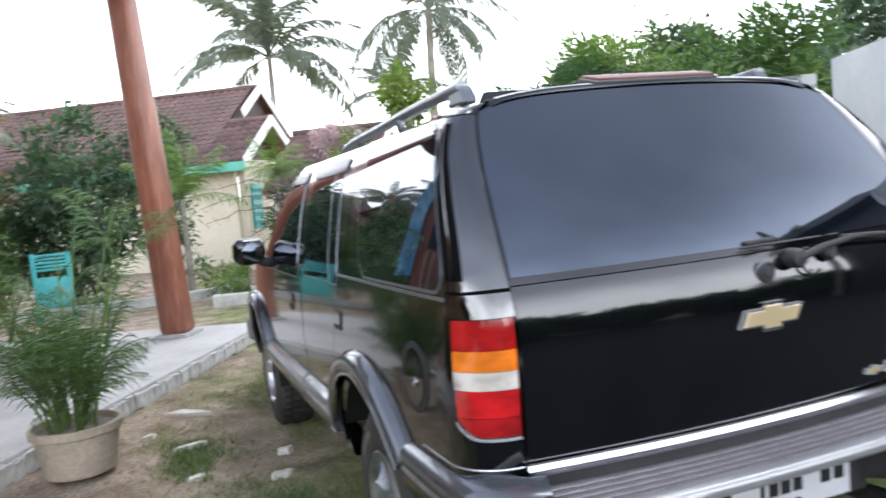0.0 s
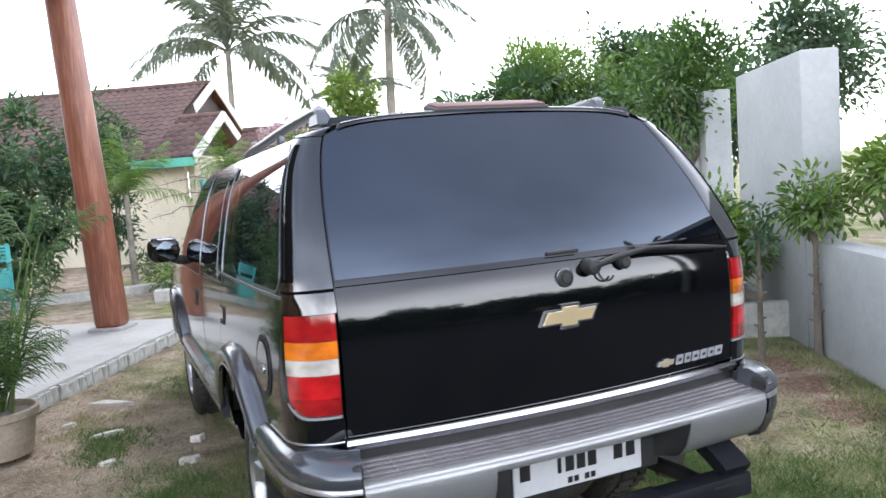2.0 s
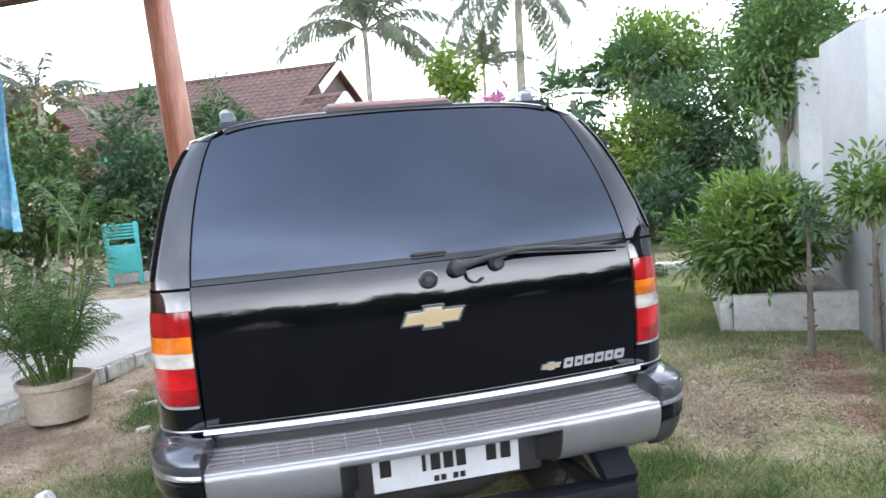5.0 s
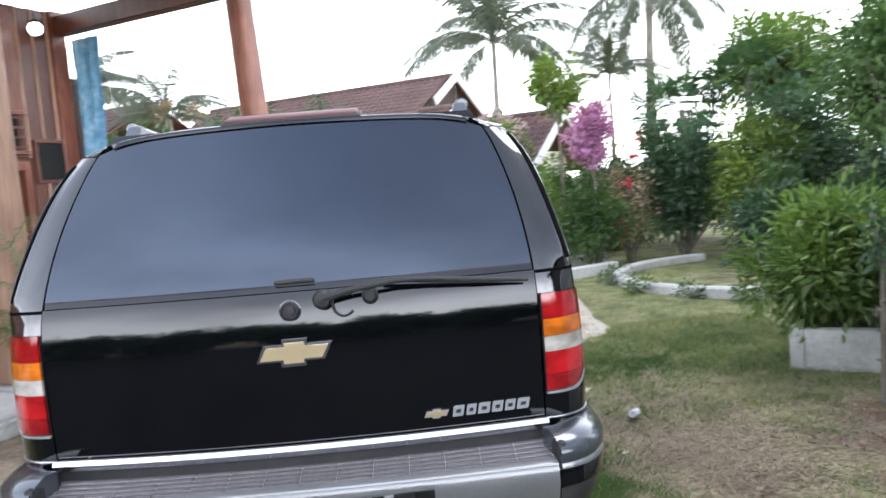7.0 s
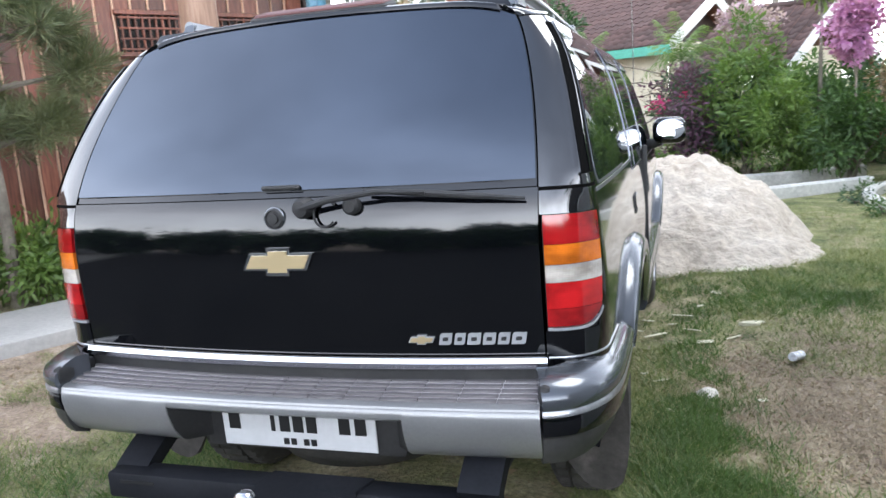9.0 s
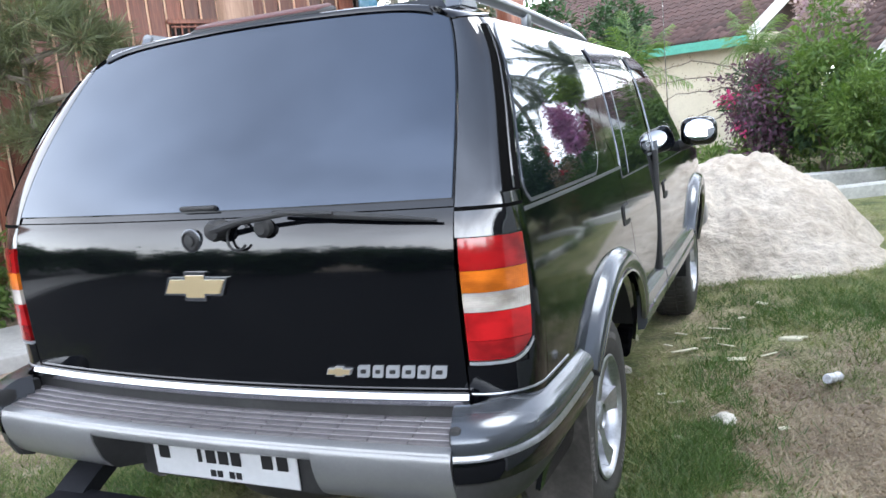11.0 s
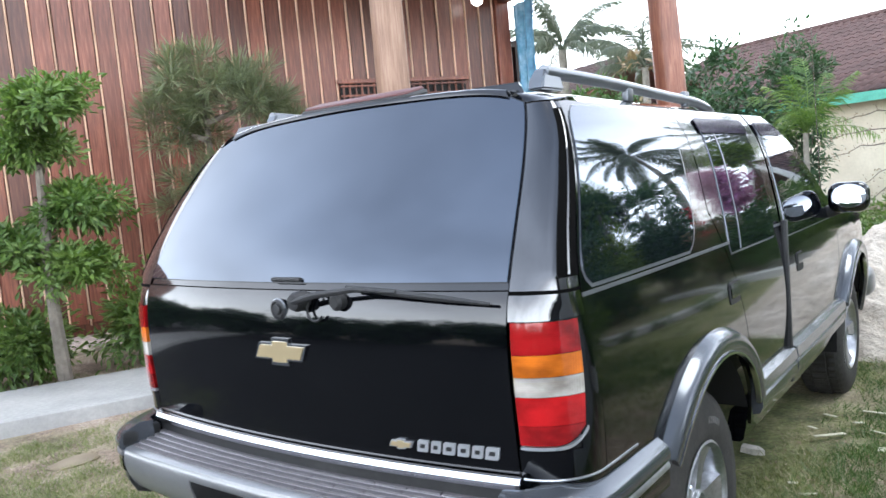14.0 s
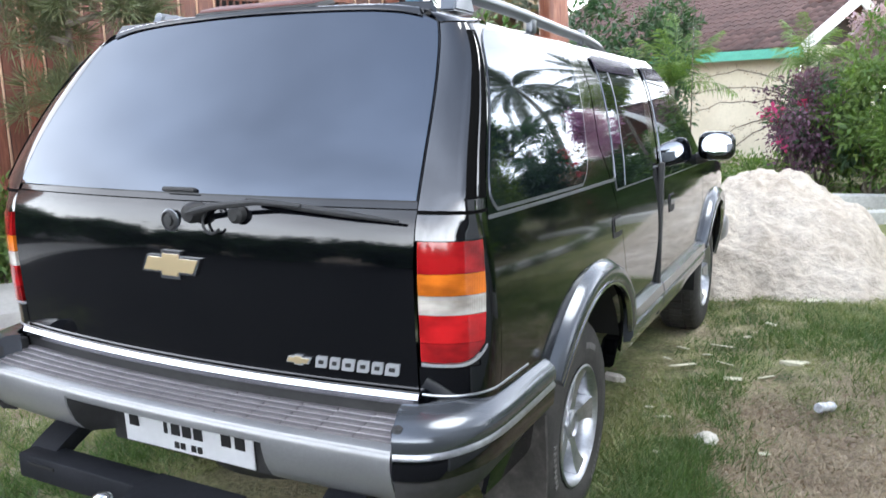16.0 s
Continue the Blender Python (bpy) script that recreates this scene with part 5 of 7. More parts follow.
win = part("window", box_bm(0.34, 0.03, 0.42, frame_uv(2.24, 2.305, 2.06), 0.004, 1), DARK, house, "small dark window beside the door")
for du, su, z, sz in ((-0.19, 0.04, 2.06, 0.50), (0.19, 0.04, 2.06, 0.50), (0.0, 0.338, 2.29, 0.04), (0.0, 0.338, 1.83, 0.04)):
    part("window_frame", box_bm(su, 0.05, sz, frame_uv(2.24 + du, 2.300, z), 0.005, 1), WOOD_WALL, win)
part("corner_post", box_bm(0.20, 0.20, 3.7, frame_uv(2.5, 2.36, 1.95), 0.012, 1), WOOD_WALL, house)
part("eave_beam", box_bm(0.16, 2.75, 0.22, frame_uv(2.52, 1.05, 3.63), 0.01, 1), WOOD_WALL, house)
part("front_beam", box_bm(3.4, 0.16, 0.22, frame_uv(0.9, 0.03, 3.80), 0.01, 1), WOOD_WALL, house)
part("roof", box_bm(3.5, 3.6, 0.10, frame_uv(0.9, 1.2, 4.05) @ Matrix.Rotation(radians(8), 4, "X"), 0.01, 1), WOOD_WALL, house, "dark underside of the porch roof")
for k in range(5):
    part("rafter", box_bm(0.07, 3.5, 0.10, frame_uv(-0.6 + 0.75 * k, 1.2, 3.93) @ Matrix.Rotation(radians(8), 4, "X"), 0.006, 1), WOOD_WALL, house)


def porch_lamp():
    at = uv(2.02, 2.02, 3.50)
    r = root("ceiling_lamp", at, "round glowing lamp hanging under the porch roof", "lamp")
    glow, nt, p = base_mat("lit_lamp_glass", (0.9, 0.88, 0.82), 0.4)
    p.inputs["Emission Color"].default_value, p.inputs["Emission Strength"].default_value = (1.0, 0.95, 0.86, 1), 9.0
    part("globe", lathe_bm([(0.012, -0.075), (0.045, -0.062), (0.070, -0.03), (0.075, 0.0), (0.068, 0.032), (0.045, 0.06)], 28, Matrix.Translation(at)), glow, r, "glowing white lamp globe")
    part("cap", lathe_bm([(0.047, 0.055), (0.047, 0.085), (0.02, 0.10)], 20, Matrix.Translation(at)), RUBBER, r)
    part("stem", tube_bm([(at[0], at[1], at[2] + 0.095), (at[0], at[1], 3.96)], 0.008, 8), RUBBER, r)


porch_lamp()


def tarp():
    P = []
    for i in range(22):
        a = i / 21
        row = []
        for j in range(30):
            b = j / 29
            w = 0.05 * math.sin(a * 17 + b * 2) * (0.4 + b) + 0.03 * noise.noise((a * 3, b * 4, 1))
            p = uv(2.70 + w, 2.32 - a * 0.50 * (1 - 0.15 * b), 3.5 - 2.3 * b - 0.1 * a * b)
            row.append(p)
        P.append(row)
    ob = sheet("tarpaulin", P, TARP, None, 0, 0.004)
    return tagged(ob, "crumpled blue plastic tarpaulin hanging from the porch beam", "tarpaulin")


tarp()


# ---- foliage ----
def leaf_mesh(name, C, N, size, aspect, rs, mat, parent=None, label="", curl=0.25, axis=None):
    """Folded pointed leaves at the points C with rough facing N, growing along axis where given."""
    n = len(C)
    N = N + rs.normal(0, 0.45, (n, 3))
    A = np.cross(N, rs.normal(0, 1, (n, 3))) if axis is None else axis + rs.normal(0, 0.35, (n, 3))
    A /= np.maximum(np.linalg.norm(A, axis=1, keepdims=True), 1e-6)
    N = N - A * (N * A).sum(1, keepdims=True)
    N /= np.maximum(np.linalg.norm(N, axis=1, keepdims=True), 1e-6)
    B = np.cross(N, A)
    L = (size * rs.uniform(0.6, 1.35, n))[:, None]
    w = L * aspect
    V = np.empty((n, 6, 3))
    V[:, 0] = C
    V[:, 1] = C + A * L * 0.32 + B * w * 0.46 + N * L * curl * 0.22
    V[:, 2] = C + A * L * 0.68 + B * w * 0.40 - N * L * curl * 0.10
    V[:, 3] = C + A * L - N * L * curl
    V[:, 4] = C + A * L * 0.68 - B * w * 0.40 - N * L * curl * 0.10
    V[:, 5] = C + A * L * 0.32 - B * w * 0.46 + N * L * curl * 0.22
    me = bpy.data.meshes.new(name)
    near = np.hypot(*C.mean(0)[:2]) < 7.5
    pick = (0, 1, 2, 0, 2, 3, 0, 3, 4, 0, 4, 5) if near else (0, 1, 3, 0, 3, 5)
    me.vertices.add(6 * n)
    me.vertices.foreach_set("co", V.reshape(-1))
    base = np.arange(n) * 6
    tri = np.stack([base + k for k in pick], 1).reshape(-1)
    f = len(pick) // 3
    me.loops.add(3 * f * n)
    me.loops.foreach_set("vertex_index", tri.astype(np.int32))
    me.polygons.add(f * n)
    me.polygons.foreach_set("loop_start", (np.arange(f * n) * 3).astype(np.int32))
    me.update(calc_edges=True)
    me.materials.append(mat)
    ob = new(name, me)
    if parent:
        ob.parent = parent
        ob.matrix_parent_inverse = Matrix.Translation(-parent.matrix_basis.translation)
    if label:
        tagged(ob, label)
    return ob


def clumps(rs, centre, radii, count, per, spread, flat=1.0, inner=0.35):
    """Leaf places in uneven sprays through a lumpy ellipsoid, their facing and the way they grow."""
    d = rs.normal(0, 1, (count, 3))
    d /= np.linalg.norm(d, axis=1, keepdims=True)
    k = inner + (1 - inner) * rs.uniform(0, 1, (count, 1)) ** 0.55
    ph = rs.uniform(0, 6.28, 6)
    lump = 0.86 + 0.17 * np.sin(3.1 * d[:, :1] + ph[0] + 2.2 * d[:, 2:]) + 0.15 * np.sin(4.3 * d[:, 1:2] + ph[1] - 2.9 * d[:, 2:]) + 0.12 * np.sin(6.1 * d[:, 2:] + ph[2] + 3.7 * d[:, :1])
    cc = np.array(centre) + d * k * lump * np.array(radii) * rs.uniform(0.80, 1.15, (count, 1))
    off = rs.normal(0, 1, (count * per, 3)) * np.array([spread, spread, spread * flat]) * 0.72
    C = np.repeat(cc, per, 0) + off
    N = 0.6 * (C - np.array(centre)) / np.array(radii)
    N[:, 2] += 0.75
    N /= np.maximum(np.linalg.norm(N, axis=1, keepdims=True), 1e-6)
    A = off / np.maximum(np.linalg.norm(off, axis=1, keepdims=True), 1e-6) + 0.45 * np.repeat(d, per, 0)
    A[:, 2] += 0.10
    return cc, C, N, A


def bush(name, label, x, y, h, r, mat, seed, leaf=0.07, aspect=0.45, count=70, per=60, lift=0.0, category="shrub", stems=5, bark=BARK, spread=0.11, extra=()):
    rs = np.random.RandomState(seed)
    rr = root(name, (x, y, lift), label, category)
    centre = (x, y, lift + h * 0.52)
    cc, C, N, A = clumps(rs, centre, (r, r, h * 0.5), count, per, spread)
    keep = C[:, 2] > lift + 0.02
    leaf_mesh("crown", C[keep], N[keep], leaf * 1.15, aspect, rs, mat, rr, axis=A[keep])
    bm = bmesh.new()
    for k in range(stems):
        e = cc[k % len(cc)]
        a = (x + rs.uniform(-0.1, 0.1) * r, y + rs.uniform(-0.1, 0.1) * r, lift - 0.03)
        m = (a[0] * 0.6 + e[0] * 0.4, a[1] * 0.6 + e[1] * 0.4, lift + (e[2] - lift) * 0.5)
        tube_bm([a, m, tuple(e)], [0.02 + 0.012 * r, 0.014 + 0.006 * r, 0.004], 6, bm)
    part("stem", bm, bark, rr)
    for nm, m2, n2, sz in extra:
        c2, C2, N2, A2 = clumps(rs, centre, (r * 1.02, r * 1.02, h * 0.52), n2, 30, spread * 0.6, inner=0.8)
        leaf_mesh(nm, C2, N2, sz, 0.8, rs, m2, rr)
    return rr


def tree(name, label, x, y, trunk_h, crown_z, radii, mat, seed, leaf=0.08, aspect=0.45, count=80, per=70, trunk_r=0.06, spread=0.16, lean=(0, 0), bark=BARK, category="tree", limbs=8, knobs=False):
    rs = np.random.RandomState(seed)
    rr = root(name, (x, y, 0), label, category)
    centre = (x + lean[0], y + lean[1], crown_z)
    cc, C, N, A = clumps(rs, centre, radii, count, per, spread)
    leaf_mesh("crown", C, N, leaf * 1.15, aspect, rs, mat, rr, axis=A)
    top = (x + lean[0] * 0.8, y + lean[1] * 0.8, trunk_h)
    bm = tube_bm(dense([(x, y, -0.05), (x + lean[0] * 0.25 + rs.uniform(-1, 1) * trunk_r, y + lean[1] * 0.3, trunk_h * 0.4), (top[0], top[1], trunk_h), (centre[0], centre[1], crown_z)], 12), list(np.linspace(trunk_r * 1.15, trunk_r * 0.35, 12)), 10)
    if knobs:
        for k in range(9):
            z = trunk_h * (0.25 + 0.08 * k)
            a = k * 2.4
            tube_bm([(x, y, z), (x + 1.9 * trunk_r * math.cos(a), y + 1.9 * trunk_r * math.sin(a), z + 0.015)], [trunk_r * 0.6, trunk_r * 0.25], 6, bm)
    part("trunk", bm, bark, rr)
    bm = bmesh.new()
    for k in range(limbs):
        e = cc[k]
        tube_bm([top, tuple(0.5 * (np.array(top) + e) + np.array([0, 0, 0.06])), tuple(e)], [trunk_r * 0.5, trunk_r * 0.3, 0.006], 6, bm)
    part("limb", bm, bark, rr)
    return rr


def frond_mesh(length, leaflets, droop, width, mat, seed, stiff=0.6, rise=0.35, hang=0.42):
    """One feather palm frond along +x: a bent rib with leaflets on both sides."""
    rs = np.random.RandomState(seed)
    V, F = [], []

    def spine(t):
        return np.array([length * (t - 0.18 * droop * t * t), 0.0, length * (rise * t - droop * t ** 2.1)])
    for i in range(12):
        t0, t1 = i / 12, (i + 1) / 12
        a, b = spine(t0), spine(t1)
        w0, w1 = 0.022 * length * (1 - t0) * 0.5 + 0.004, 0.022 * length * (1 - t1) * 0.5 + 0.004
        k = len(V)
        V += [a + (0, w0, 0), a - (0, w0, 0), a - (0, 0, w0), b + (0, w1, 0), b - (0, w1, 0), b - (0, 0, w1)]
        F += [(k, k + 1, k + 4, k + 3), (k + 1, k + 2, k + 5, k + 4), (k + 2, k, k + 3, k + 5)]
    for i in range(leaflets):
        t = 0.10 + 0.90 * (i + rs.uniform(-0.3, 0.3)) / leaflets
        t = min(max(t, 0.05), 1.0)
        p = spine(t)
        d = spine(min(1, t + 0.02)) - spine(t - 0.02)
        d /= np.linalg.norm(d)
        ln = width * length * (math.sin(math.pi * min(1, 0.12 + 0.86 * t)) ** 0.6) * rs.uniform(0.8, 1.15)
        for s in (-1, 1):
            o = np.array([0, s * 1.0, 0]) * stiff + d * 0.55 + np.array([0, 0, -0.15 + rs.uniform(-0.25, 0.15)])
            o /= np.linalg.norm(o)
            w = d * 0.020 * length * rs.uniform(0.6, 1.0)
            q = p + o * ln * 0.55 + np.array([0, 0, -0.04 * ln])
            e = p + o * ln * 0.96 + np.array([0, 0, -hang * ln])
            k = len(V)
            V += [p - w * 0.4, p + w * 0.4, q + w * 0.5, q - w * 0.5, e]
            F += [(k, k + 1, k + 2, k + 3), (k + 3, k + 2, k + 4)]
    me = bpy.data.meshes.new("frond")
    me.from_pydata([tuple(map(float, v)) for v in V], [], F)
    me.materials.append(mat)
    return me


FROND_BIG = [frond_mesh(3.6, 60, d, 0.19, FROND, 11 + k, 0.5, r, 0.75) for k, (d, r) in enumerate(((0.60, 0.50), (0.80, 0.40), (0.42, 0.60), (0.70, 0.65)))]
FROND_SMALL = [frond_mesh(1.1, 22, d, 0.30, LEAF_B, 31 + k, 0.7, r) for k, (d, r) in enumerate(((0.5, 0.7), (0.75, 0.6), (0.4, 0.9)))]
FROND_AGAVE = [frond_mesh(0.62, 15, d, 0.34, LEAF_A, 51 + k, 0.7, r) for k, (d, r) in enumerate(((0.4, 0.9), (0.6, 0.8), (0.3, 1.1)))]


def palm(x, y, z, lean, seed, n=22, scale=1.0, trunk_r=0.16, label="tall coconut palm with a grey trunk and drooping fronds", meshes=FROND_BIG, name="palm_tree", z0=0.0, low=-0.75, high=1.0, category="palm tree"):
    rs = np.random.RandomState(seed)
    r = root(name, (x, y, z0), label, category)
    pts = dense([(x, y, z0 - 0.2), (x + lean[0] * 0.3, y + lean[1] * 0.3, z0 + (z - z0) * 0.5), (x + lean[0], y + lean[1], z)], 16)
    part("trunk", tube_bm(pts, [trunk_r * (1.25 - 0.55 * i / 15 + (0.04 if i % 2 else 0)) for i in range(16)], 10), PALM_BARK, r)
    for k in range(n):
        ob = new("frond", meshes[k % len(meshes)])
        ob.parent = r
        ob.matrix_parent_inverse = Matrix.Translation(-r.matrix_basis.translation)
        tilt = low + (high - low) * ((k + 0.5) / n)
        yaw = k * 2.39996 + rs.uniform(-0.3, 0.3)
        sc = scale * rs.uniform(0.85, 1.1)
        ob.matrix_basis = Matrix.Translation((x + lean[0], y + lean[1], z)) @ Matrix.Rotation(yaw, 4, "Z") @ Matrix.Rotation(-tilt * 0.8, 4, "Y") @ Matrix.Rotation(rs.uniform(-0.3, 0.3), 4, "X") @ Matrix.Diagonal((sc, sc, sc, 1))
    return r


palm(4.2, 34.6, 7.9, (0.1, 0.0), 12, 21, 1.42, 0.17, low=-0.8, high=1.75)
palm(9.3, 27.4, 8.25, (0.25, 0.1), 4, 24, 1.2, 0.19, low=-1.35, high=1.7)
palm(7.4, 25.7, 4.7, (0, 0), 7, 13, 0.62, 0.09, "young palm with upright fronds", low=0.2, high=1.7)
palm(-7.2, 15.5, 4.1, (0, 0), 8, 18, 0.55, 0.14, "short palm with feathery fronds", low=-0.4)
palm(-4.9, 14.8, 3.3, (0, 0), 9, 16, 0.42, 0.10, "short palm with feathery fronds", low=-0.3)


def fan_mesh(r, seed):
    """One fan leaf at the end of a stalk along +x: narrow folded blades spread over a wide arc."""
    rs = np.random.RandomState(seed)
    V, F = [(0, 0.012, 0), (0, -0.012, 0), (r, -0.007, 0.10 * r), (r, 0.007, 0.10 * r)], [(0, 1, 2, 3)]
    c = np.array((r, 0, 0.10 * r))
    for i in range(22):
        a = radians(-118 + 236 * i / 21) + rs.uniform(-0.05, 0.05)
        ln = r * (1.05 - 0.25 * abs(a) / 2) * rs.uniform(0.88, 1.08)
        d, w = np.array((math.cos(a), math.sin(a), 0.12)), np.array((-math.sin(a), math.cos(a), 0.0)) * 0.045 * r
        m, e = c + d * ln * 0.6, c + d * ln * 0.94 + np.array((0, 0, -0.30 * ln * rs.uniform(0.6, 1.3)))
        k = len(V)
        V += [tuple(c), tuple(m + w), tuple(m + np.array((0, 0, -0.02 * r))), tuple(m - w), tuple(e)]
        F += [(k, k + 1, k + 2), (k, k + 2, k + 3), (k + 1, k + 4, k + 2), (k + 2, k + 4, k + 3)]
    me = bpy.data.meshes.new("fan_leaf")
    me.from_pydata([tuple(map(float, v)) for v in V], [], F)
    me.materials.append(LEAF_C)
    return me


FANS = [fan_mesh(1.0, 61 + k) for k in range(3)]


def fan_palm(x, y, z, seed, n, scale):
    rs = np.random.RandomState(seed)
    r = root("fan_palm", (x, y, 0), "fan palm with pleated blue-green leaves in the hedge", "palm")
    part("trunk", tube_bm(dense([(x, y, -0.1), (x + 0.03, y, z * 0.5), (x, y, z)], 10), [0.07 - 0.002 * i for i in range(10)], 8), PALM_BARK, r)
    for k in range(n):
        ob = new("fan_leaf", FANS[k % 3])
        ob.parent = r
        ob.matrix_parent_inverse = Matrix.Translation(-r.matrix_basis.translation)
        sc = scale * rs.uniform(0.8, 1.1)
        ob.matrix_basis = Matrix.Translation((x, y, z - 0.02 * rs.uniform(0, 4))) @ Matrix.Rotation(k * 2.39996, 4, "Z") @ Matrix.Rotation(-(-0.55 + 1.7 * (k + 0.5) / n), 4, "Y") @ Matrix.Rotation(rs.uniform(-0.5, 0.5), 4, "X") @ Matrix.Diagonal((sc, sc, sc, 1))
    return r


# ---- garden on the right ----
def wall_segment(u0, u1, h, o=(3.42, 2.14), thick=0.28, label="", name="wall"):
    bm = box_bm(u1 - u0, thick, h + 0.3, frame_uv((u0 + u1) / 2, -thick / 2, (h - 0.3) / 2, o), 0.02, 2)
    return tagged(part(name, bm, PLASTER), label or "grey plastered boundary wall panel", "wall", kind="structure")


wall_segment(0.0, 1.58, 2.17, name="wall_1", label="tall grey plastered boundary wall panel")
wall_segment(-1.35, -0.004, 0.80, name="wall_2", thick=0.24, label="low grey plastered boundary wall")
wall_segment(-2.8, -1.354, 2.17, name="wall_3", label="tall grey plastered boundary wall panel")
wall_segment(1.584, 2.75, 0.80, name="wall_4", thick=0.24, label="low grey plastered boundary wall")
wall_segment(2.754, 4.2, 2.17, name="wall_5", label="tall grey plastered boundary wall panel")
wall_segment(4.204, 5.5, 0.80, name="wall_6", thick=0.24, label="low grey plastered boundary wall")
wall_segment(5.504, 7.0, 2.17, name="wall_7", label="tall grey plastered boundary wall panel")


def planter_box():
    o = (2.76, 2.92)
    r = root("planter_box", (o[0], o[1], 0), "whitewashed concrete planter box filled with a shrub", "planter")
    L, D, H, T = 1.15, 1.30, 0.30, 0.09
    for nm, u, v, a, b in (("wall_panel", L / 2, -T / 2, L, T), ("wall_panel", L / 2, -D + T / 2, L, T)):
        part(nm, box_bm(a, b, H, frame_uv(u, v, H / 2 - 0.02, o), 0.015, 2), KERB, r)
    for u in (T / 2, L - T / 2):
        part("wall_panel", box_bm(T, D - 2 * T - 0.004, H, frame_uv(u, -D / 2, H / 2 - 0.02, o), 0.015, 2), KERB, r)
    part("soil", box_bm(L - 2 * T, D - 2 * T, 0.1, frame_uv(L / 2, -D / 2, H - 0.12, o)), BARK, r)


planter_box()
bush("shrub", "dense green shrub growing out of a concrete planter", 3.16, 3.08, 0.92, 0.46, LEAF_B, 71, 0.062, 0.36, 120, 80, 0.18)


def ring_kerb(cx, cy, rx, ry, a0, a1, z, label, w=0.14):
    path = [(cx + rx * math.cos(a), cy + ry * math.sin(a)) for a in np.linspace(a0, a1, 48)]
    ob = sweep("kerb", path, [(0, -0.1), (0, z - 0.02), (0.02, z), (w - 0.02, z), (w, z - 0.02), (w, -0.1)], KERB, None)
    return tagged(ob, label, "kerb", kind="structure")


ring_kerb(4.62, 7.35, 1.75, 1.75, radians(95), radians(300), 0.12, "curved whitewashed concrete bed kerb")
ring_kerb(0.8, 15.4, 4.5, 6.0, radians(250), radians(302), 0.16, "long whitewashed concrete bed kerb")
ring_kerb(-2.0, 20.0, 6.0, 9.2, radians(250), radians(292), 0.14, "long whitewashed concrete bed kerb")
tagged(sweep("kerb", [(1.55, 7.98), (1.95, 8.22), (2.5, 8.57), (3.02, 8.88)], [(0, -0.1), (0, 0.13), (0.02, 0.15), (0.12, 0.15), (0.14, 0.13), (0.14, -0.1)], KERB, None), "straight whitewashed concrete kerb beside the sand pile", "kerb", kind="structure")
tree("small_tree", "slim young tree with a knobbly trunk and a small leafy crown", 2.90, 2.07, 0.72, 0.92, (0.10, 0.10, 0.22), LEAF_C, 81, 0.055, 0.42, 11, 12, 0.024, 0.05, knobs=True)
tree("small_tree", "slim young tree with a knobbly trunk and a small leafy crown", 3.25, 1.90, 0.78, 1.06, (0.24, 0.24, 0.20), LEAF_B, 82, 0.062, 0.38, 22, 30, 0.028, 0.07, knobs=True)
tree("small_tree", "slim young tree with a knobbly trunk and a small leafy crown", 3.60, 1.56, 0.85, 1.27, (0.30, 0.30, 0.28), LEAF_B, 85, 0.062, 0.38, 30, 36, 0.028, 0.08, knobs=True)
tree("tree", "broad leafy tree beside the boundary wall", 4.76, 4.88, 1.35, 2.22, (0.58, 0.58, 0.78), LEAF_A, 83, 0.066, 0.40, 84, 70, 0.05, 0.12)
bush("shrub", "dark leafy shrub under the tree by the wall", 4.05, 4.4, 1.1, 0.42, LEAF_A, 84, 0.08, 0.42, 50, 50)

for k, a in enumerate((150, 176, 200, 221, 240, 258)):
    bush("weed", "low leafy weeds at the foot of the curved kerb", 4.62 + 1.92 * math.cos(radians(a)), 7.35 + 1.92 * math.sin(radians(a)), 0.10 + 0.03 * (k % 3), 0.24, LEAF_C if k % 2 else LEAF_A, 420 + k, 0.04, 0.4, 12, 26, stems=3, spread=0.05)


def sand_heap():
    """A tipped heap with a slumped crest, a lower lobe towards the car and lumpy, cracked flanks."""
    V, F = [], []
    n, m = 150, 150
    for i in range(n):
        for j in range(m):
            x, y = -0.8 + 3.4 * i / (n - 1), 4.0 + 3.6 * j / (m - 1)
            wob = 0.10 * noise.noise((x * 1.3, y * 1.3, 4)) + 0.05 * noise.noise((x * 3.3, y * 3.3, 9))
            d = math.hypot((x - 0.85) / (1.26 if x > 0.85 else 1.35), (y - 5.72) / 1.48) + wob
            z = min(0.71 + 0.05 * noise.noise((x * 3, y * 3, 1)), 0.95 * max(0, 1 - d) ** 0.92)
            e = math.hypot((x - 1.30) / 0.80, (y - 4.95) / 0.72) + wob
            z = max(z, 0.26 * max(0, 1 - e) ** 0.8)
            g = min(1.0, max(0.0, (0.56 - x) / 0.10))                    # slumped step beside the car
            z = z * (1 - 0.36 * g * min(1, max(0, 2 * (1 - d))))
            d = min(d, e)
            lump = min(1, 3.5 * max(0, 1.0 - d))
            ridge = 1 - 2 * abs(noise.noise((x * 3.1, y * 3.1, 5)))
            z += (0.06 * noise.noise((x * 2.2, y * 2.2, 0)) + 0.05 * ridge + 0.045 * noise.noise((x * 7, y * 7, 2)) + 0.030 * noise.noise((x * 16, y * 16, 2))) * lump
            z = max(z, -0.02) if d < 1 else -0.03
            V.append((x, y, z - 0.04))
    for i in range(n - 1):
        for j in range(m - 1):
            a = i * m + j
            F.append((a, a + m, a + m + 1, a + 1))
    return tagged(link_mesh("sand_mound", V, F, SAND, angle=80), "pile of pale building sand on the grass", "sand pile")


sand_heap()

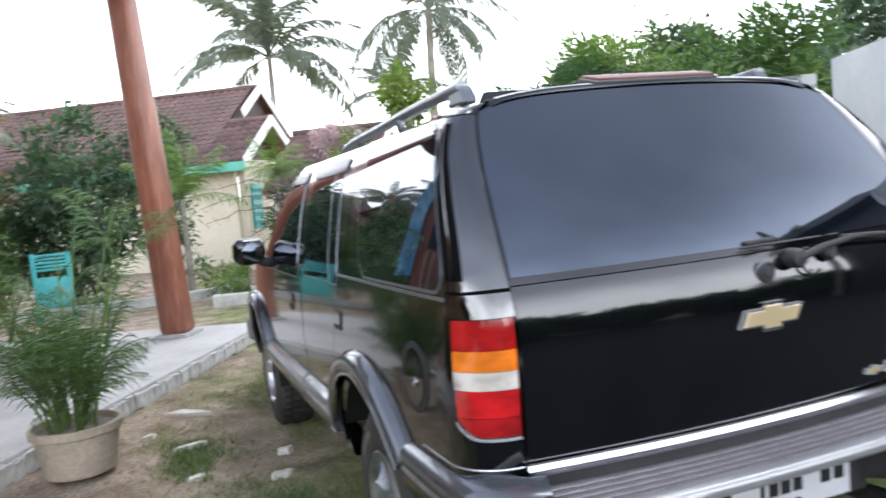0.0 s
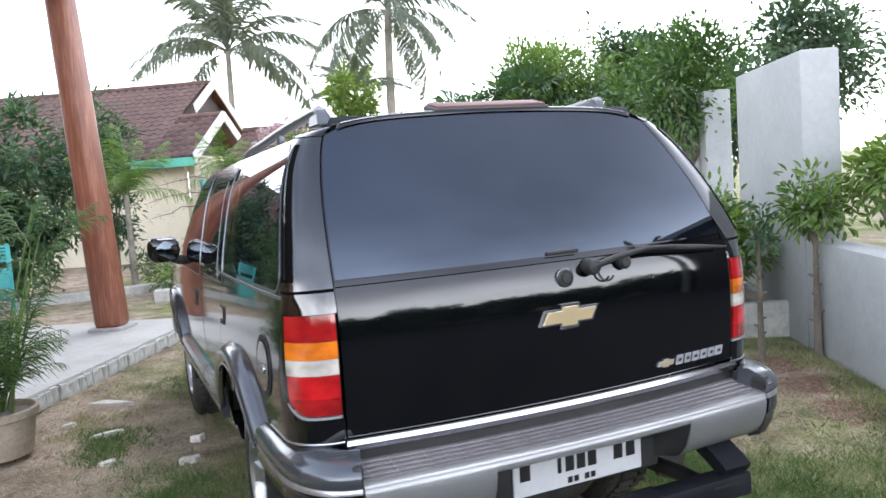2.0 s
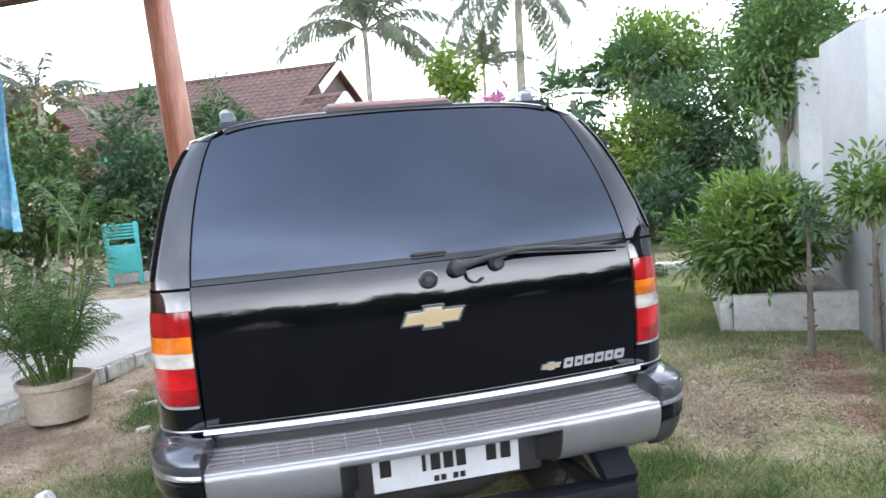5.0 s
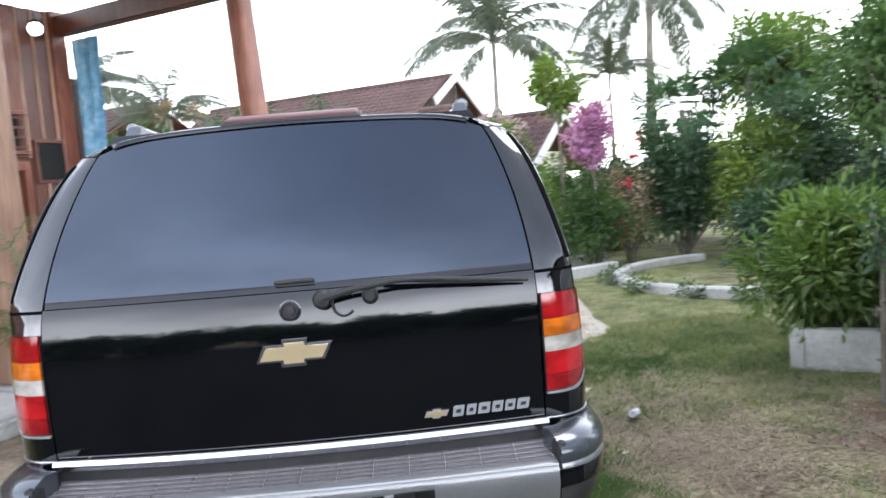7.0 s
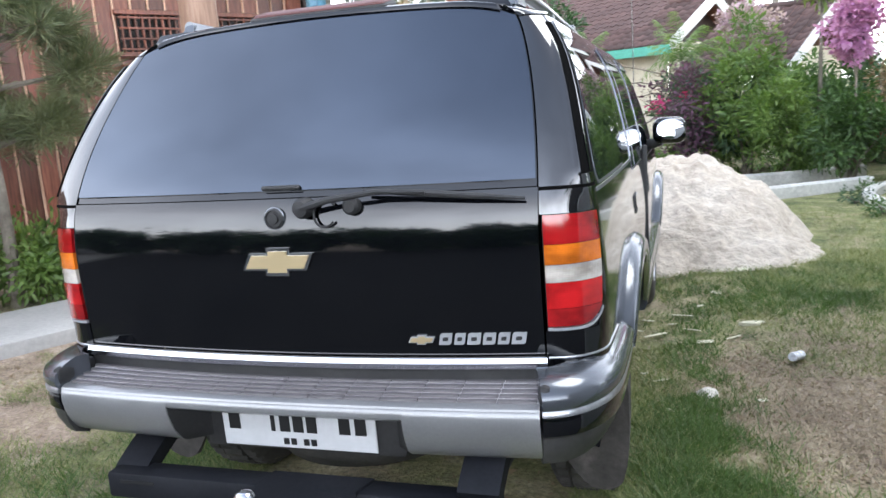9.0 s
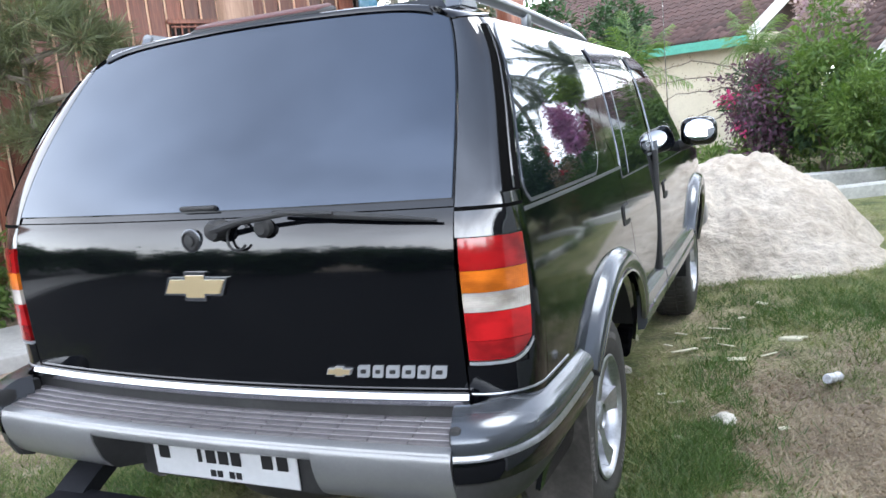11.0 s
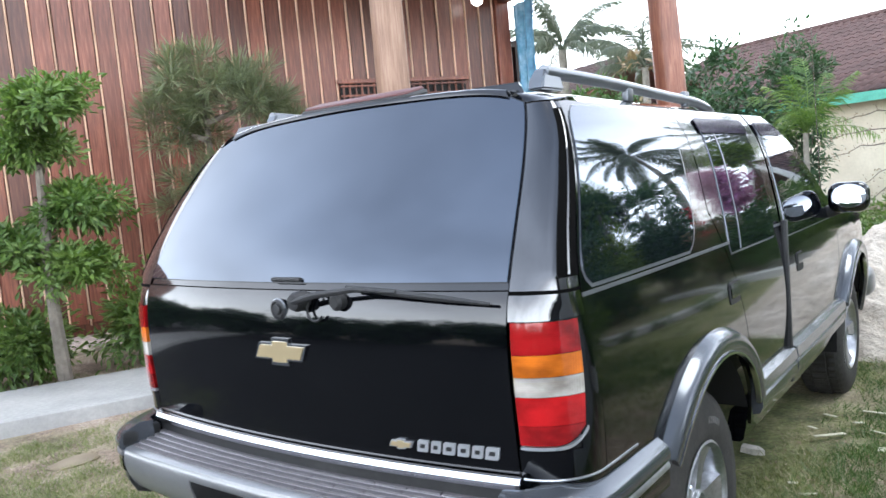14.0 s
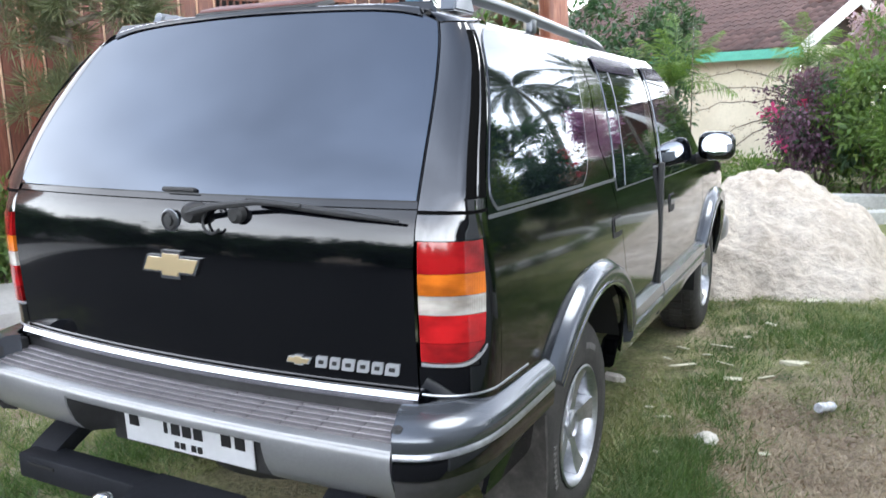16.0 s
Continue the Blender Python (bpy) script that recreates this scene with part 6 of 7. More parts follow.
bush("shrub", "bougainvillea shrub with purple leaves and magenta flowers", 0.85, 10.6, 1.95, 0.52, PURPLE, 92, 0.055, 0.6, 44, 60, extra=(("blossom", MAGENTA, 5, 0.055),))
bush("shrub", "bushy green shrub by the house", 1.75, 10.9, 2.25, 0.72, LEAF_B, 93, 0.09, 0.42, 85, 60)
bush("shrub", "low weedy plants along the kerb", 0.0, 10.3, 0.6, 0.9, LEAF_B, 191, 0.08, 0.3, 50, 50)
bush("shrub", "feathery green shrub in the bed", 2.6, 11.3, 1.6, 0.8, LEAF_A, 94, 0.09, 0.4, 85, 60)
tree("bougainvillea", "bougainvillea covered in bright pink blossom", 2.98, 9.4, 1.3, 2.02, (0.30, 0.30, 0.52), PINK, 95, 0.055, 0.8, 70, 60, 0.025, 0.07)
tree("bougainvillea", "sparse pale pink bougainvillea before the tiled roof", 1.8, 12.3, 1.7, 2.42, (0.55, 0.45, 0.30), PINK_PALE, 195, 0.06, 0.8, 34, 36, 0.025, 0.09)
bush("flower_shrub", "thin leafy shrub with red flowers", 4.7, 13.2, 2.1, 0.6, LEAF_C, 96, 0.08, 0.5, 40, 40, extra=(("blossom", REDFLOWER, 16, 0.09),))
bush("shrub", "dark green shrub in the bed", 3.7, 12.0, 1.35, 0.7, LEAF_C, 192, 0.08, 0.45, 60, 60)
tree("tree", "slim bright green tree behind the flowering bed", 2.78, 10.95, 2.3, 2.90, (0.46, 0.46, 0.52), LEAF_D, 97, 0.10, 0.4, 46, 44, 0.04, 0.11)
bush("shrub", "large yellow-green shrub in the hedge", 5.25, 8.9, 2.25, 0.75, LEAF_D, 98, 0.085, 0.42, 100, 60, spread=0.14)
bush("shrub", "large dark green shrub in the hedge", 4.55, 10.3, 2.1, 0.8, LEAF_C, 99, 0.10, 0.42, 90, 60)
bush("shrub", "large leafy shrub in the hedge", 5.95, 9.0, 2.75, 0.8, LEAF_C, 100, 0.09, 0.36, 110, 60, spread=0.15)
bush("shrub", "rounded dark green clipped shrub", 5.0, 7.9, 1.15, 0.55, LEAF_C, 101, 0.09, 0.42, 70, 60)
tree("tree", "leafy tree at the garden's edge", 6.35, 10.5, 2.1, 3.0, (1.25, 1.1, 0.75), LEAF_B, 102, 0.11, 0.38, 120, 70, 0.10, 0.22)
tree("tree", "blue-green tree far behind the garden", 15.8, 20.0, 2.8, 4.6, (1.7, 1.7, 1.3), LEAF_FAR, 103, 0.2, 0.45, 120, 60, 0.16, 0.35)
tree("tree", "leafy tree beyond the boundary wall", 9.9, 9.4, 1.9, 2.4, (1.0, 1.0, 0.8), LEAF_FAR, 104, 0.13, 0.45, 100, 60, 0.10, 0.25)
tree("tree", "dark tree beyond the boundary wall", 12.0, 4.8, 2.2, 2.6, (2.2, 2.0, 1.6), LEAF_FAR, 105, 0.2, 0.45, 120, 60, 0.15, 0.35)
tree("tree", "dark layered tree far beyond the boundary wall", 17.0, 14.0, 3.0, 4.0, (1.8, 1.8, 2.2), LEAF_FAR, 108, 0.2, 0.45, 110, 60, 0.15, 0.35)
bush("shrub", "dark shrub filling the back of the bed", 3.9, 12.5, 1.75, 1.0, LEAF_C, 401, 0.10, 0.42, 90, 60)
bush("shrub", "dark shrub filling the back of the bed", 5.4, 12.4, 2.3, 1.2, LEAF_C, 402, 0.11, 0.42, 110, 60)
bush("shrub", "dark shrub filling the back of the bed", 7.1, 11.9, 2.6, 1.3, LEAF_A, 403, 0.11, 0.42, 110, 60)
bush("shrub", "leafy shrub under the pink blossom", 2.9, 9.35, 1.35, 0.55, LEAF_A, 404, 0.08, 0.36, 70, 55)
bush("shrub", "twiggy shrub with red flowers beside the pink blossom", 3.55, 9.7, 1.7, 0.45, BROWN_LEAF, 405, 0.07, 0.5, 30, 34, extra=(("blossom", REDFLOWER, 4, 0.05),))
bush("shrub", "dark shrub filling the bed before the house", 1.2, 11.7, 1.75, 1.0, LEAF_C, 411, 0.10, 0.42, 100, 60)
bush("shrub", "dark shrub filling the bed before the house", 2.7, 11.9, 1.8, 1.0, LEAF_A, 412, 0.10, 0.42, 100, 60)
bush("shrub", "leafy shrub in the flower bed", 2.2, 9.9, 1.45, 0.6, LEAF_B, 406, 0.08, 0.3, 70, 55)
bush("shrub", "tall leafy shrub closing the back of the garden", 7.35, 9.3, 3.3, 1.0, LEAF_A, 407, 0.10, 0.40, 120, 60, spread=0.16)
bush("shrub", "dark shrub under the trees beside the boundary wall", 6.5, 7.9, 1.5, 0.8, LEAF_C, 408, 0.08, 0.42, 90, 60)
fan_palm(4.75, 10.6, 2.35, 106, 20, 0.50)
fan_palm(5.7, 10.2, 2.75, 109, 20, 0.50)
palm(6.7, 10.9, 2.6, (0, 0), 107, 20, 0.95, 0.08, "feathery palm in the hedge", FROND_SMALL, low=-0.5)

# ---- garden on the left ----
bush("hedge", "dense dark green bush beyond the porch", -2.55, 11.7, 2.9, 1.15, LEAF_C, 111, 0.11, 0.45, 140, 60, spread=0.14)
bush("hedge", "dense dark green bush beyond the porch", -4.4, 11.4, 2.6, 1.2, LEAF_A, 112, 0.11, 0.45, 130, 60, spread=0.14)
bush("hedge", "dense dark green bush beyond the porch", -6.4, 11.0, 2.4, 1.2, LEAF_A, 193, 0.11, 0.45, 120, 60, spread=0.14)
bush("shrub", "dark green upright bush near the house", -1.25, 11.8, 3.7, 0.48, LEAF_C, 113, 0.09, 0.40, 70, 50)
bush("shrub", "withered brown shrub behind the hedge", -3.9, 12.6, 3.9, 0.5, BROWN_LEAF, 114, 0.14, 0.5, 26, 30)
palm(-1.0, 11.0, 1.55, (0, 0), 115, 16, 0.95, 0.05, "small feathery palm in front of the cream house", FROND_SMALL, low=-0.5, high=1.3)
palm(0.8, 13.0, 1.85, (0, 0), 116, 22, 0.75, 0.05, "small yellow-green palm at the house corner", FROND_SMALL, low=-0.6)


def dry_vine():
    """Bare trailing twigs with a few withered leaves before the cream wall."""
    rs = np.random.RandomState(117)
    r = root("climbing_vine", (0.35, 10.7, 0), "bare trailing vine twigs before the cream wall", "vine")
    leaves = []
    for z0, x1, z1 in ((1.45, -0.75, 1.36), (1.30, -0.70, 1.12), (1.12, -0.35, 0.62), (1.62, -0.55, 1.62), (0.95, -0.30, 0.40)):
        bm = bmesh.new()
        pts = [(0.55 + (x1 - 0.55) * t, 10.7 + 0.1 * math.sin(5 * t + z0), z0 + (z1 - z0) * t + 0.10 * math.sin(math.pi * t) + 0.02 * rs.normal()) for t in np.linspace(0, 1, 9)]
        tube_bm(pts, [0.012 - 0.001 * i for i in range(9)], 5, bm)
        part("twig", bm, BARK, r)
        for p in pts:
            leaves += [np.array(p) + rs.normal(0, 0.035, 3) for _ in range(14)]
    C = np.array(leaves)
    leaf_mesh("foliage", C, rs.normal(0, 1, C.shape), 0.03, 0.5, rs, BROWN_LEAF, r)


dry_vine()


def potted_palm():
    x, y = -1.97, 3.10
    pot = root("plant_pot", (x, y, 0.02), "round sandy clay pot on the bare soil", "plant pot")
    part("bowl", lathe_bm([(0.17, 0.0), (0.19, 0.01), (0.225, 0.228), (0.212, 0.228), (0.20, 0.20)], 40, Matrix.Translation((x, y, 0.01))), POT_CLAY, pot)
    part("rim", lathe_bm([(0.222, 0.226), (0.242, 0.235), (0.245, 0.275), (0.225, 0.28), (0.212, 0.25), (0.212, 0.226)], 40, Matrix.Translation((x, y, 0.01))), POT_CLAY, pot)
    part("soil", lathe_bm([(0.213, 0.243), (0.15, 0.250), (0.02, 0.254)], 32, Matrix.Translation((x, y, 0.01))), BARK, pot, "dark potting soil")
    r = root("potted_palm", (x, y, 0.25), "bushy bamboo palm growing in a clay pot", "plant")
    rs = np.random.RandomState(9)
    bm = bmesh.new()
    for k in range(26):
        a, d = rs.uniform(0, 6.28), rs.uniform(0.02, 0.16)
        hh = rs.uniform(0.2, 0.5) if k > 6 else rs.uniform(0.8, 1.3)
        b = (x + d * math.cos(a), y + d * math.sin(a), 0.25)
        e = (b[0] + (0.10 + 0.16 * hh) * math.cos(a), b[1] + (0.10 + 0.16 * hh) * math.sin(a), 0.25 + hh)
        tube_bm([b, (b[0] * 0.6 + e[0] * 0.4, b[1] * 0.6 + e[1] * 0.4, 0.25 + hh * 0.5), e], [0.008, 0.007, 0.004], 5, bm)
        for q in range(5):
            ob = new("frond", FROND_AGAVE[(k + q) % 3])
            ob.parent = r
            ob.matrix_parent_inverse = Matrix.Translation(-r.matrix_basis.translation)
            f = 0.45 + 0.55 * q / 4 if k > 6 else 0.40 + 0.60 * q / 4
            p = np.array(b) * (1 - f) + np.array(e) * f
            sc = rs.uniform(0.45, 0.75)
            ob.matrix_basis = Matrix.Translation(tuple(p)) @ Matrix.Rotation(rs.uniform(0, 6.28), 4, "Z") @ Matrix.Rotation(rs.uniform(-0.5, 0.2), 4, "Y") @ Matrix.Diagonal((sc, sc, sc, 1))
    part("cane", bm, LEAF_B, r)


potted_palm()


def cloud_tree(x, y, h, pads, seed, mat, label, leaf=0.06, needles=False):
    """A garden tree clipped into flat pads of foliage."""
    rs = np.random.RandomState(seed)
    r = root("cloud_tree", (x, y, 0), label, "tree")
    bm = tube_bm(dense([(x, y, -0.05), (x + 0.08, y - 0.05, h * 0.4), (x - 0.06, y + 0.05, h * 0.75), (x, y, h * 0.95)], 10), list(np.linspace(0.06, 0.02, 10)), 8)
    for dx, dy, z, pr in pads:
        tube_bm([(x, y, z - 0.18), (x + dx * 0.6, y + dy * 0.6, z - 0.10), (x + dx, y + dy, z)], [0.03, 0.02, 0.01], 6, bm)
    part("trunk", bm, BARK, r)
    for dx, dy, z, pr in pads:
        cc, C, N, A = clumps(rs, (x + dx, y + dy, z), (pr, pr, pr * (0.62 if needles else 0.45)), 36 if not needles else 26, 75 if not needles else 85, 0.075 if not needles else 0.05, 0.7)
        if needles:
            A = A + np.array([0, 0, 0.35])
        leaf_mesh("foliage_pad", C, N, leaf, 0.42 if not needles else 0.05, rs, mat, r, curl=0.25 if not needles else 0.03, axis=A)
    return r


cloud_tree(-4.55, 1.55, 2.6, [(0.15, 0.1, 0.98, 0.42), (-0.3, -0.2, 1.15, 0.40), (0.1, 0.25, 1.45, 0.38), (-0.15, 0.05, 1.95, 0.40), (0.2, 0.0, 2.25, 0.34)], 121, LEAF_B, "garden tree clipped into round pads of leaves")
cloud_tree(-4.25, 2.95, 2.5, [(0.55, 0.55, 1.92, 0.44), (-0.35, -0.1, 2.10, 0.48), (0.2, -0.2, 2.42, 0.40), (-0.1, 0.1, 1.55, 0.46), (0.45, 0.2, 2.25, 0.42), (0.25, 0.35, 1.48, 0.36)], 122, PINE, "soft needled pine with spreading tufts", 0.15, True)
for k, (x, y, h, r) in enumerate(((-4.95, 1.35, 0.62, 0.5), (-4.55, 2.3, 0.7, 0.45), (-4.1, 3.1, 0.6, 0.45), (-5.6, 0.6, 0.6, 0.5), (-3.75, 3.8, 0.6, 0.4))):
    bush("ground_cover", "low leafy ground cover in the bed along the plank wall", x - 0.15, y + 0.1, h, r, LEAF_B, 130 + k, 0.06, 0.4, 50, 50)


# added dark slab behind the camera, darkens what the lower hatch mirrors
tagged(part("road", box_bm(30, 6.6, 0.12, Matrix.Translation((0, -3.75, -0.02)), 0.02, 2), UNSEEN_DARK), "added dark slab behind the camera, seen only in the car's reflections", "road", kind="structure")
# ---- behind the camera: trees and a neighbour's house that the car's panels mirror ----
for k, (x, y, h, r) in enumerate(((-7.4, -5.0, 1.9, 1.3), (-5.4, -6.3, 1.7, 1.3), (-3.4, -7.0, 1.6, 1.3), (-1.3, -7.4, 1.75, 1.3), (0.8, -7.5, 1.55, 1.3), (2.9, -7.2, 1.45, 1.3), (5.0, -6.6, 1.35, 1.3), (7.0, -5.5, 1.5, 1.4), (-8.6, -3.0, 2.0, 1.4), (8.4, -3.4, 2.1, 1.4))):
    bush("hedge", "dense dark hedge on the far side of the yard", x, y, h, r, LEAF_C, 300 + k, 0.16, 0.5, 120, 60, spread=0.18)


# ---- cream house with a tiled roof ----
HO = (0.25, 16.0)
K = 0.53          # rise of the roof
EAVE = 2.32
MID, RIDGE = 1.92, 3.95     # ridge lines of the lower and upper gable


def tile_mesh():
    """A pantile, x across, y down the slope, curved and thick at its lower edge."""
    V, F = [], []
    n = 7
    for y, lift in ((-0.155, 0.0), (0.155, 0.020)):
        for i in range(n):
            a = i / (n - 1)
            V.append((-0.115 + 0.23 * a, y, lift + 0.022 * math.sin(2 * math.pi * a)))
    for i in range(n):
        a = i / (n - 1)
        V.append((-0.115 + 0.23 * a, 0.155, 0.022 * math.sin(2 * math.pi * a) - 0.008))
    for i in range(n - 1):
        F += [(i, i + 1, n + i + 1, n + i), (n + i, n + i + 1, 2 * n + i + 1, 2 * n + i)]
    me = bpy.data.meshes.new("roof_tile")
    me.from_pydata(V, [], F)
    me.materials.append(ROOF)
    me.polygons.foreach_set("use_smooth", [True] * len(me.polygons))
    return me


TILE = tile_mesh()


def roof_slope(parent, o, u_eave, u_ridge, v0, v1, z_eave, count_parts=True, per_row=0.225, clip=None):
    """Tiles from the eave up to the ridge; the slope runs along u. Returns the thin deck below."""
    sgn = 1 if u_ridge > u_eave else -1
    run = abs(u_ridge - u_eave)
    ang = math.atan(K)
    length = run / math.cos(ang)
    rows = int(length / 0.26)
    cols = int((v1 - v0) / per_row)
    V, F = [], []
    made = 0
    base = [v.co.copy() for v in TILE.vertices]
    polys = [tuple(p.vertices) for p in TILE.polygons]
    rot = Matrix.Rotation(math.atan2(UY, UX), 4, "Z")
    for r in range(rows):
        d = (r + 0.5) * length / rows
        u = u_eave + sgn * d * math.cos(ang)
        z = z_eave + d * math.sin(ang)
        for c in range(cols):
            v = v0 + (c + 0.5) * (v1 - v0) / cols
            if clip and clip(u, v):
                continue
            m = Matrix.Translation(uv(u, v, z + 0.03 + rnd.uniform(-0.004, 0.004), o)) @ rot @ Matrix.Rotation(-ang * sgn, 4, "Y") @ Matrix.Rotation(radians(90 * sgn), 4, "Z") @ Matrix.Rotation(rnd.uniform(-0.02, 0.02), 4, "Z")
            if count_parts and made < 150:
                ob = new("roof_tile", TILE)
                ob.parent = parent
                ob.matrix_parent_inverse = Matrix.Translation(-parent.matrix_basis.translation)
                ob.matrix_basis = m
                made += 1
            else:
                k = len(V)
                V += [m @ p for p in base]
                F += [tuple(k + i for i in p) for p in polys]
    if V:
        link_mesh("roof_tiling", V, F, ROOF, parent, "weathered brown-red clay roof tiles", angle=60)["kind"] = "stuff"


def deck(parent, o, u0, z0, u1, z1, v0, v1, mat=None, name="roof_deck"):
    a, b, c, d = uv(u0, v0, z0, o), uv(u1, v0, z1, o), uv(u1, v1, z1, o), uv(u0, v1, z0, o)
    lowv = [(p[0], p[1], p[2] - 0.05) for p in (a, b, c, d)]
    V = [a, b, c, d] + lowv
    link_mesh(name, V, [(0, 1, 2, 3), (7, 6, 5, 4), (0, 4, 5, 1), (1, 5, 6, 2), (2, 6, 7, 3), (3, 7, 4, 0)], mat or WOOD_WALL, parent, smooth=False)


def board(parent, name, p, q, w, t, mat, label=""):
    """A flat board between two points, upright, width w."""
    p, q = Vector(p), Vector(q)
    d = q - p
    yaw = math.atan2(d.y, d.x)
    pitch = math.atan2(d.z, math.hypot(d.x, d.y))
    m = Matrix.Translation((p + q) / 2) @ Matrix.Rotation(yaw, 4, "Z") @ Matrix.Rotation(-pitch, 4, "Y")
    return part(name, box_bm(d.length, t, w, m, 0.006, 1), mat, parent, label)


def cream_house():
    r = root("cream_house", uv(2.6, 3, 0, HO), "cream house with clay tile roof, green fascia and white gable boards", "house")
    # walls
    part("wall", box_bm(0.16, 9.2, 2.5, frame_uv(0.67, 4.77, 1.15, HO)), CREAM, r, "cream painted wall")
    part("wall", box_bm(3.1, 0.16, 2.5, frame_uv(2.3, 0.08, 1.15, HO)), CREAM, r, "cream painted gable wall")
    # lower gable triangle, closed with dark wood for the open gable's shade
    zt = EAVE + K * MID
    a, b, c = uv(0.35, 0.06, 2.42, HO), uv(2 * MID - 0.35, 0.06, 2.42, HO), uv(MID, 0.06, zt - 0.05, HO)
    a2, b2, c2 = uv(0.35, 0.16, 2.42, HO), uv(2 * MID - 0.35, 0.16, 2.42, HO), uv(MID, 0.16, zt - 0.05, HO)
    link_mesh("gable_panel", [a, b, c, a2, b2, c2], [(0, 1, 2), (5, 4, 3), (0, 3, 4, 1), (1, 4, 5, 2), (2, 5, 3, 0)], WOOD_IN_SHADE, r, "gable panel with the open gable's shade in its dark colour", smooth=False)
    # decks and tiles
    deck(r, HO, 0, EAVE, MID, zt, -0.35, 0.78)
    deck(r, HO, MID, zt, 2 * MID, EAVE, -0.35, 0.78)
    zr = EAVE + K * RIDGE
    deck(r, HO, 0, EAVE, RIDGE, zr, 0.8, 9.6)
    deck(r, HO, RIDGE, zr, 2 * RIDGE, EAVE, 0.57, 9.6)
    roof_slope(r, HO, 0, MID, -0.35, 0.78, EAVE)
    roof_slope(r, HO, 0, RIDGE, 0.78, 9.6, EAVE)
    roof_slope(r, HO, 2 * MID, MID, -0.35, 0.78, EAVE, False)
    # upper gable face, its shade likewise put into the dark wood
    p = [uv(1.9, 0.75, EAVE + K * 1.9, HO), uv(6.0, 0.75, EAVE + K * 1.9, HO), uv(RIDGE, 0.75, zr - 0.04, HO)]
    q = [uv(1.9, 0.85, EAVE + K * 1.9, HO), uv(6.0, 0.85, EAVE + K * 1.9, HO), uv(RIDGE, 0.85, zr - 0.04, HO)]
    link_mesh("gable_panel", p + q, [(0, 1, 2), (5, 4, 3), (0, 3, 4, 1), (1, 4, 5, 2), (2, 5, 3, 0)], WOOD_IN_SHADE, r, smooth=False)
    # boards
    board(r, "barge_board", uv(-0.1, -0.38, EAVE - 0.04, HO), uv(MID, -0.38, zt + 0.02, HO), 0.24, 0.035, WHITE_PAINT, "white gable board")
    board(r, "barge_board", uv(2 * MID + 0.1, -0.38, EAVE - 0.04, HO), uv(MID, -0.38, zt + 0.02, HO), 0.24, 0.035, WHITE_PAINT, "white gable board")
    board(r, "barge_board", uv(2.5, 0.55, EAVE + K * 2.5, HO), uv(RIDGE, 0.55, zr + 0.02, HO), 0.24, 0.035, WHITE_PAINT, "white gable board")
    board(r, "barge_board", uv(5.9, 0.55, EAVE + K * (2 * RIDGE - 5.9), HO), uv(RIDGE, 0.55, zr + 0.02, HO), 0.24, 0.035, WHITE_PAINT, "white gable board")
    board(r, "fascia", uv(-0.02, -0.36, EAVE - 0.10, HO), uv(-0.02, 9.6, EAVE - 0.10, HO), 0.20, 0.03, FASCIA, "green painted fascia")
    # ridge caps
    part("ridge_cap", tube_bm([uv(MID, -0.36, zt + 0.05, HO), uv(MID, 0.75, zt + 0.05, HO)], 0.07, 10), ROOF, r)
    part("ridge_cap", tube_bm([uv(RIDGE, 0.55, zr + 0.05, HO), uv(RIDGE, 9.6, zr + 0.05, HO)], 0.07, 10), ROOF, r)
    # teal shutter window on the gable wall's near end and the long wall
    for u, v, yaw in ((1.30, -0.02, 0),):
        w = part("window", box_bm(0.62, 0.05, 1.05, frame_uv(u, v, 1.30, HO), 0.01, 1), TEAL, r, "teal painted shutter window")
        for k in range(5):
            part("slat", box_bm(0.52, 0.02, 0.10, frame_uv(u, v - 0.03, 0.92 + 0.19 * k, HO) @ Matrix.Rotation(radians(20), 4, "X"), 0.004, 1), TEAL, w)
    return r


cream_house()


def second_house():
    o = (2.36, 12.95)
    r = root("tiled_house", uv(2, 3, 0, o), "low house with a clay tile roof and white gable boards", "house")
    e = 1.57
    zt = e + K * 2.3
    part("wall", box_bm(3.4, 0.14, 2.2, frame_uv(2.3, 0.4, 0.9, o)), CREAM, r, "cream painted wall")
    deck(r, o, 0, e, 2.3, zt, -0.2, 2.0)
    deck(r, o, 2.3, zt, 4.6, e, -0.2, 2.0)
    roof_slope(r, o, 0, 2.3, -0.2, 2.0, e)
    board(r, "barge_board", uv(-0.08, -0.24, e - 0.04, o), uv(2.3, -0.24, zt + 0.02, o), 0.2, 0.035, WHITE_PAINT, "white gable board")
    board(r, "barge_board", uv(4.7, -0.24, e - 0.04, o), uv(2.3, -0.24, zt + 0.02, o), 0.2, 0.035, WHITE_PAINT, "white gable board")
    part("ridge_cap", tube_bm([uv(2.3, -0.22, zt + 0.05, o), uv(2.3, 2.0, zt + 0.05, o)], 0.07, 10), ROOF, r)


second_house()


def far_roof():
    o = (-9.5, 16.5)
    r = root("far_house", uv(2, 0, 0, o), "far house with a red tile roof behind the garden", "house")
    part("wall", box_bm(7.0, 6.0, 2.4, frame_uv(4.0, 2.5, 1.2, o)), CREAM, r)
    deck(r, o, 0, 2.2, 4.0, 2.2 + K * 4.0, -1, 6)
    deck(r, o, 4.0, 2.2 + K * 4.0, 8.0, 2.2, -1, 6)
    roof_slope(r, o, 0, 4.0, -1, 6, 2.2, False)


far_roof()


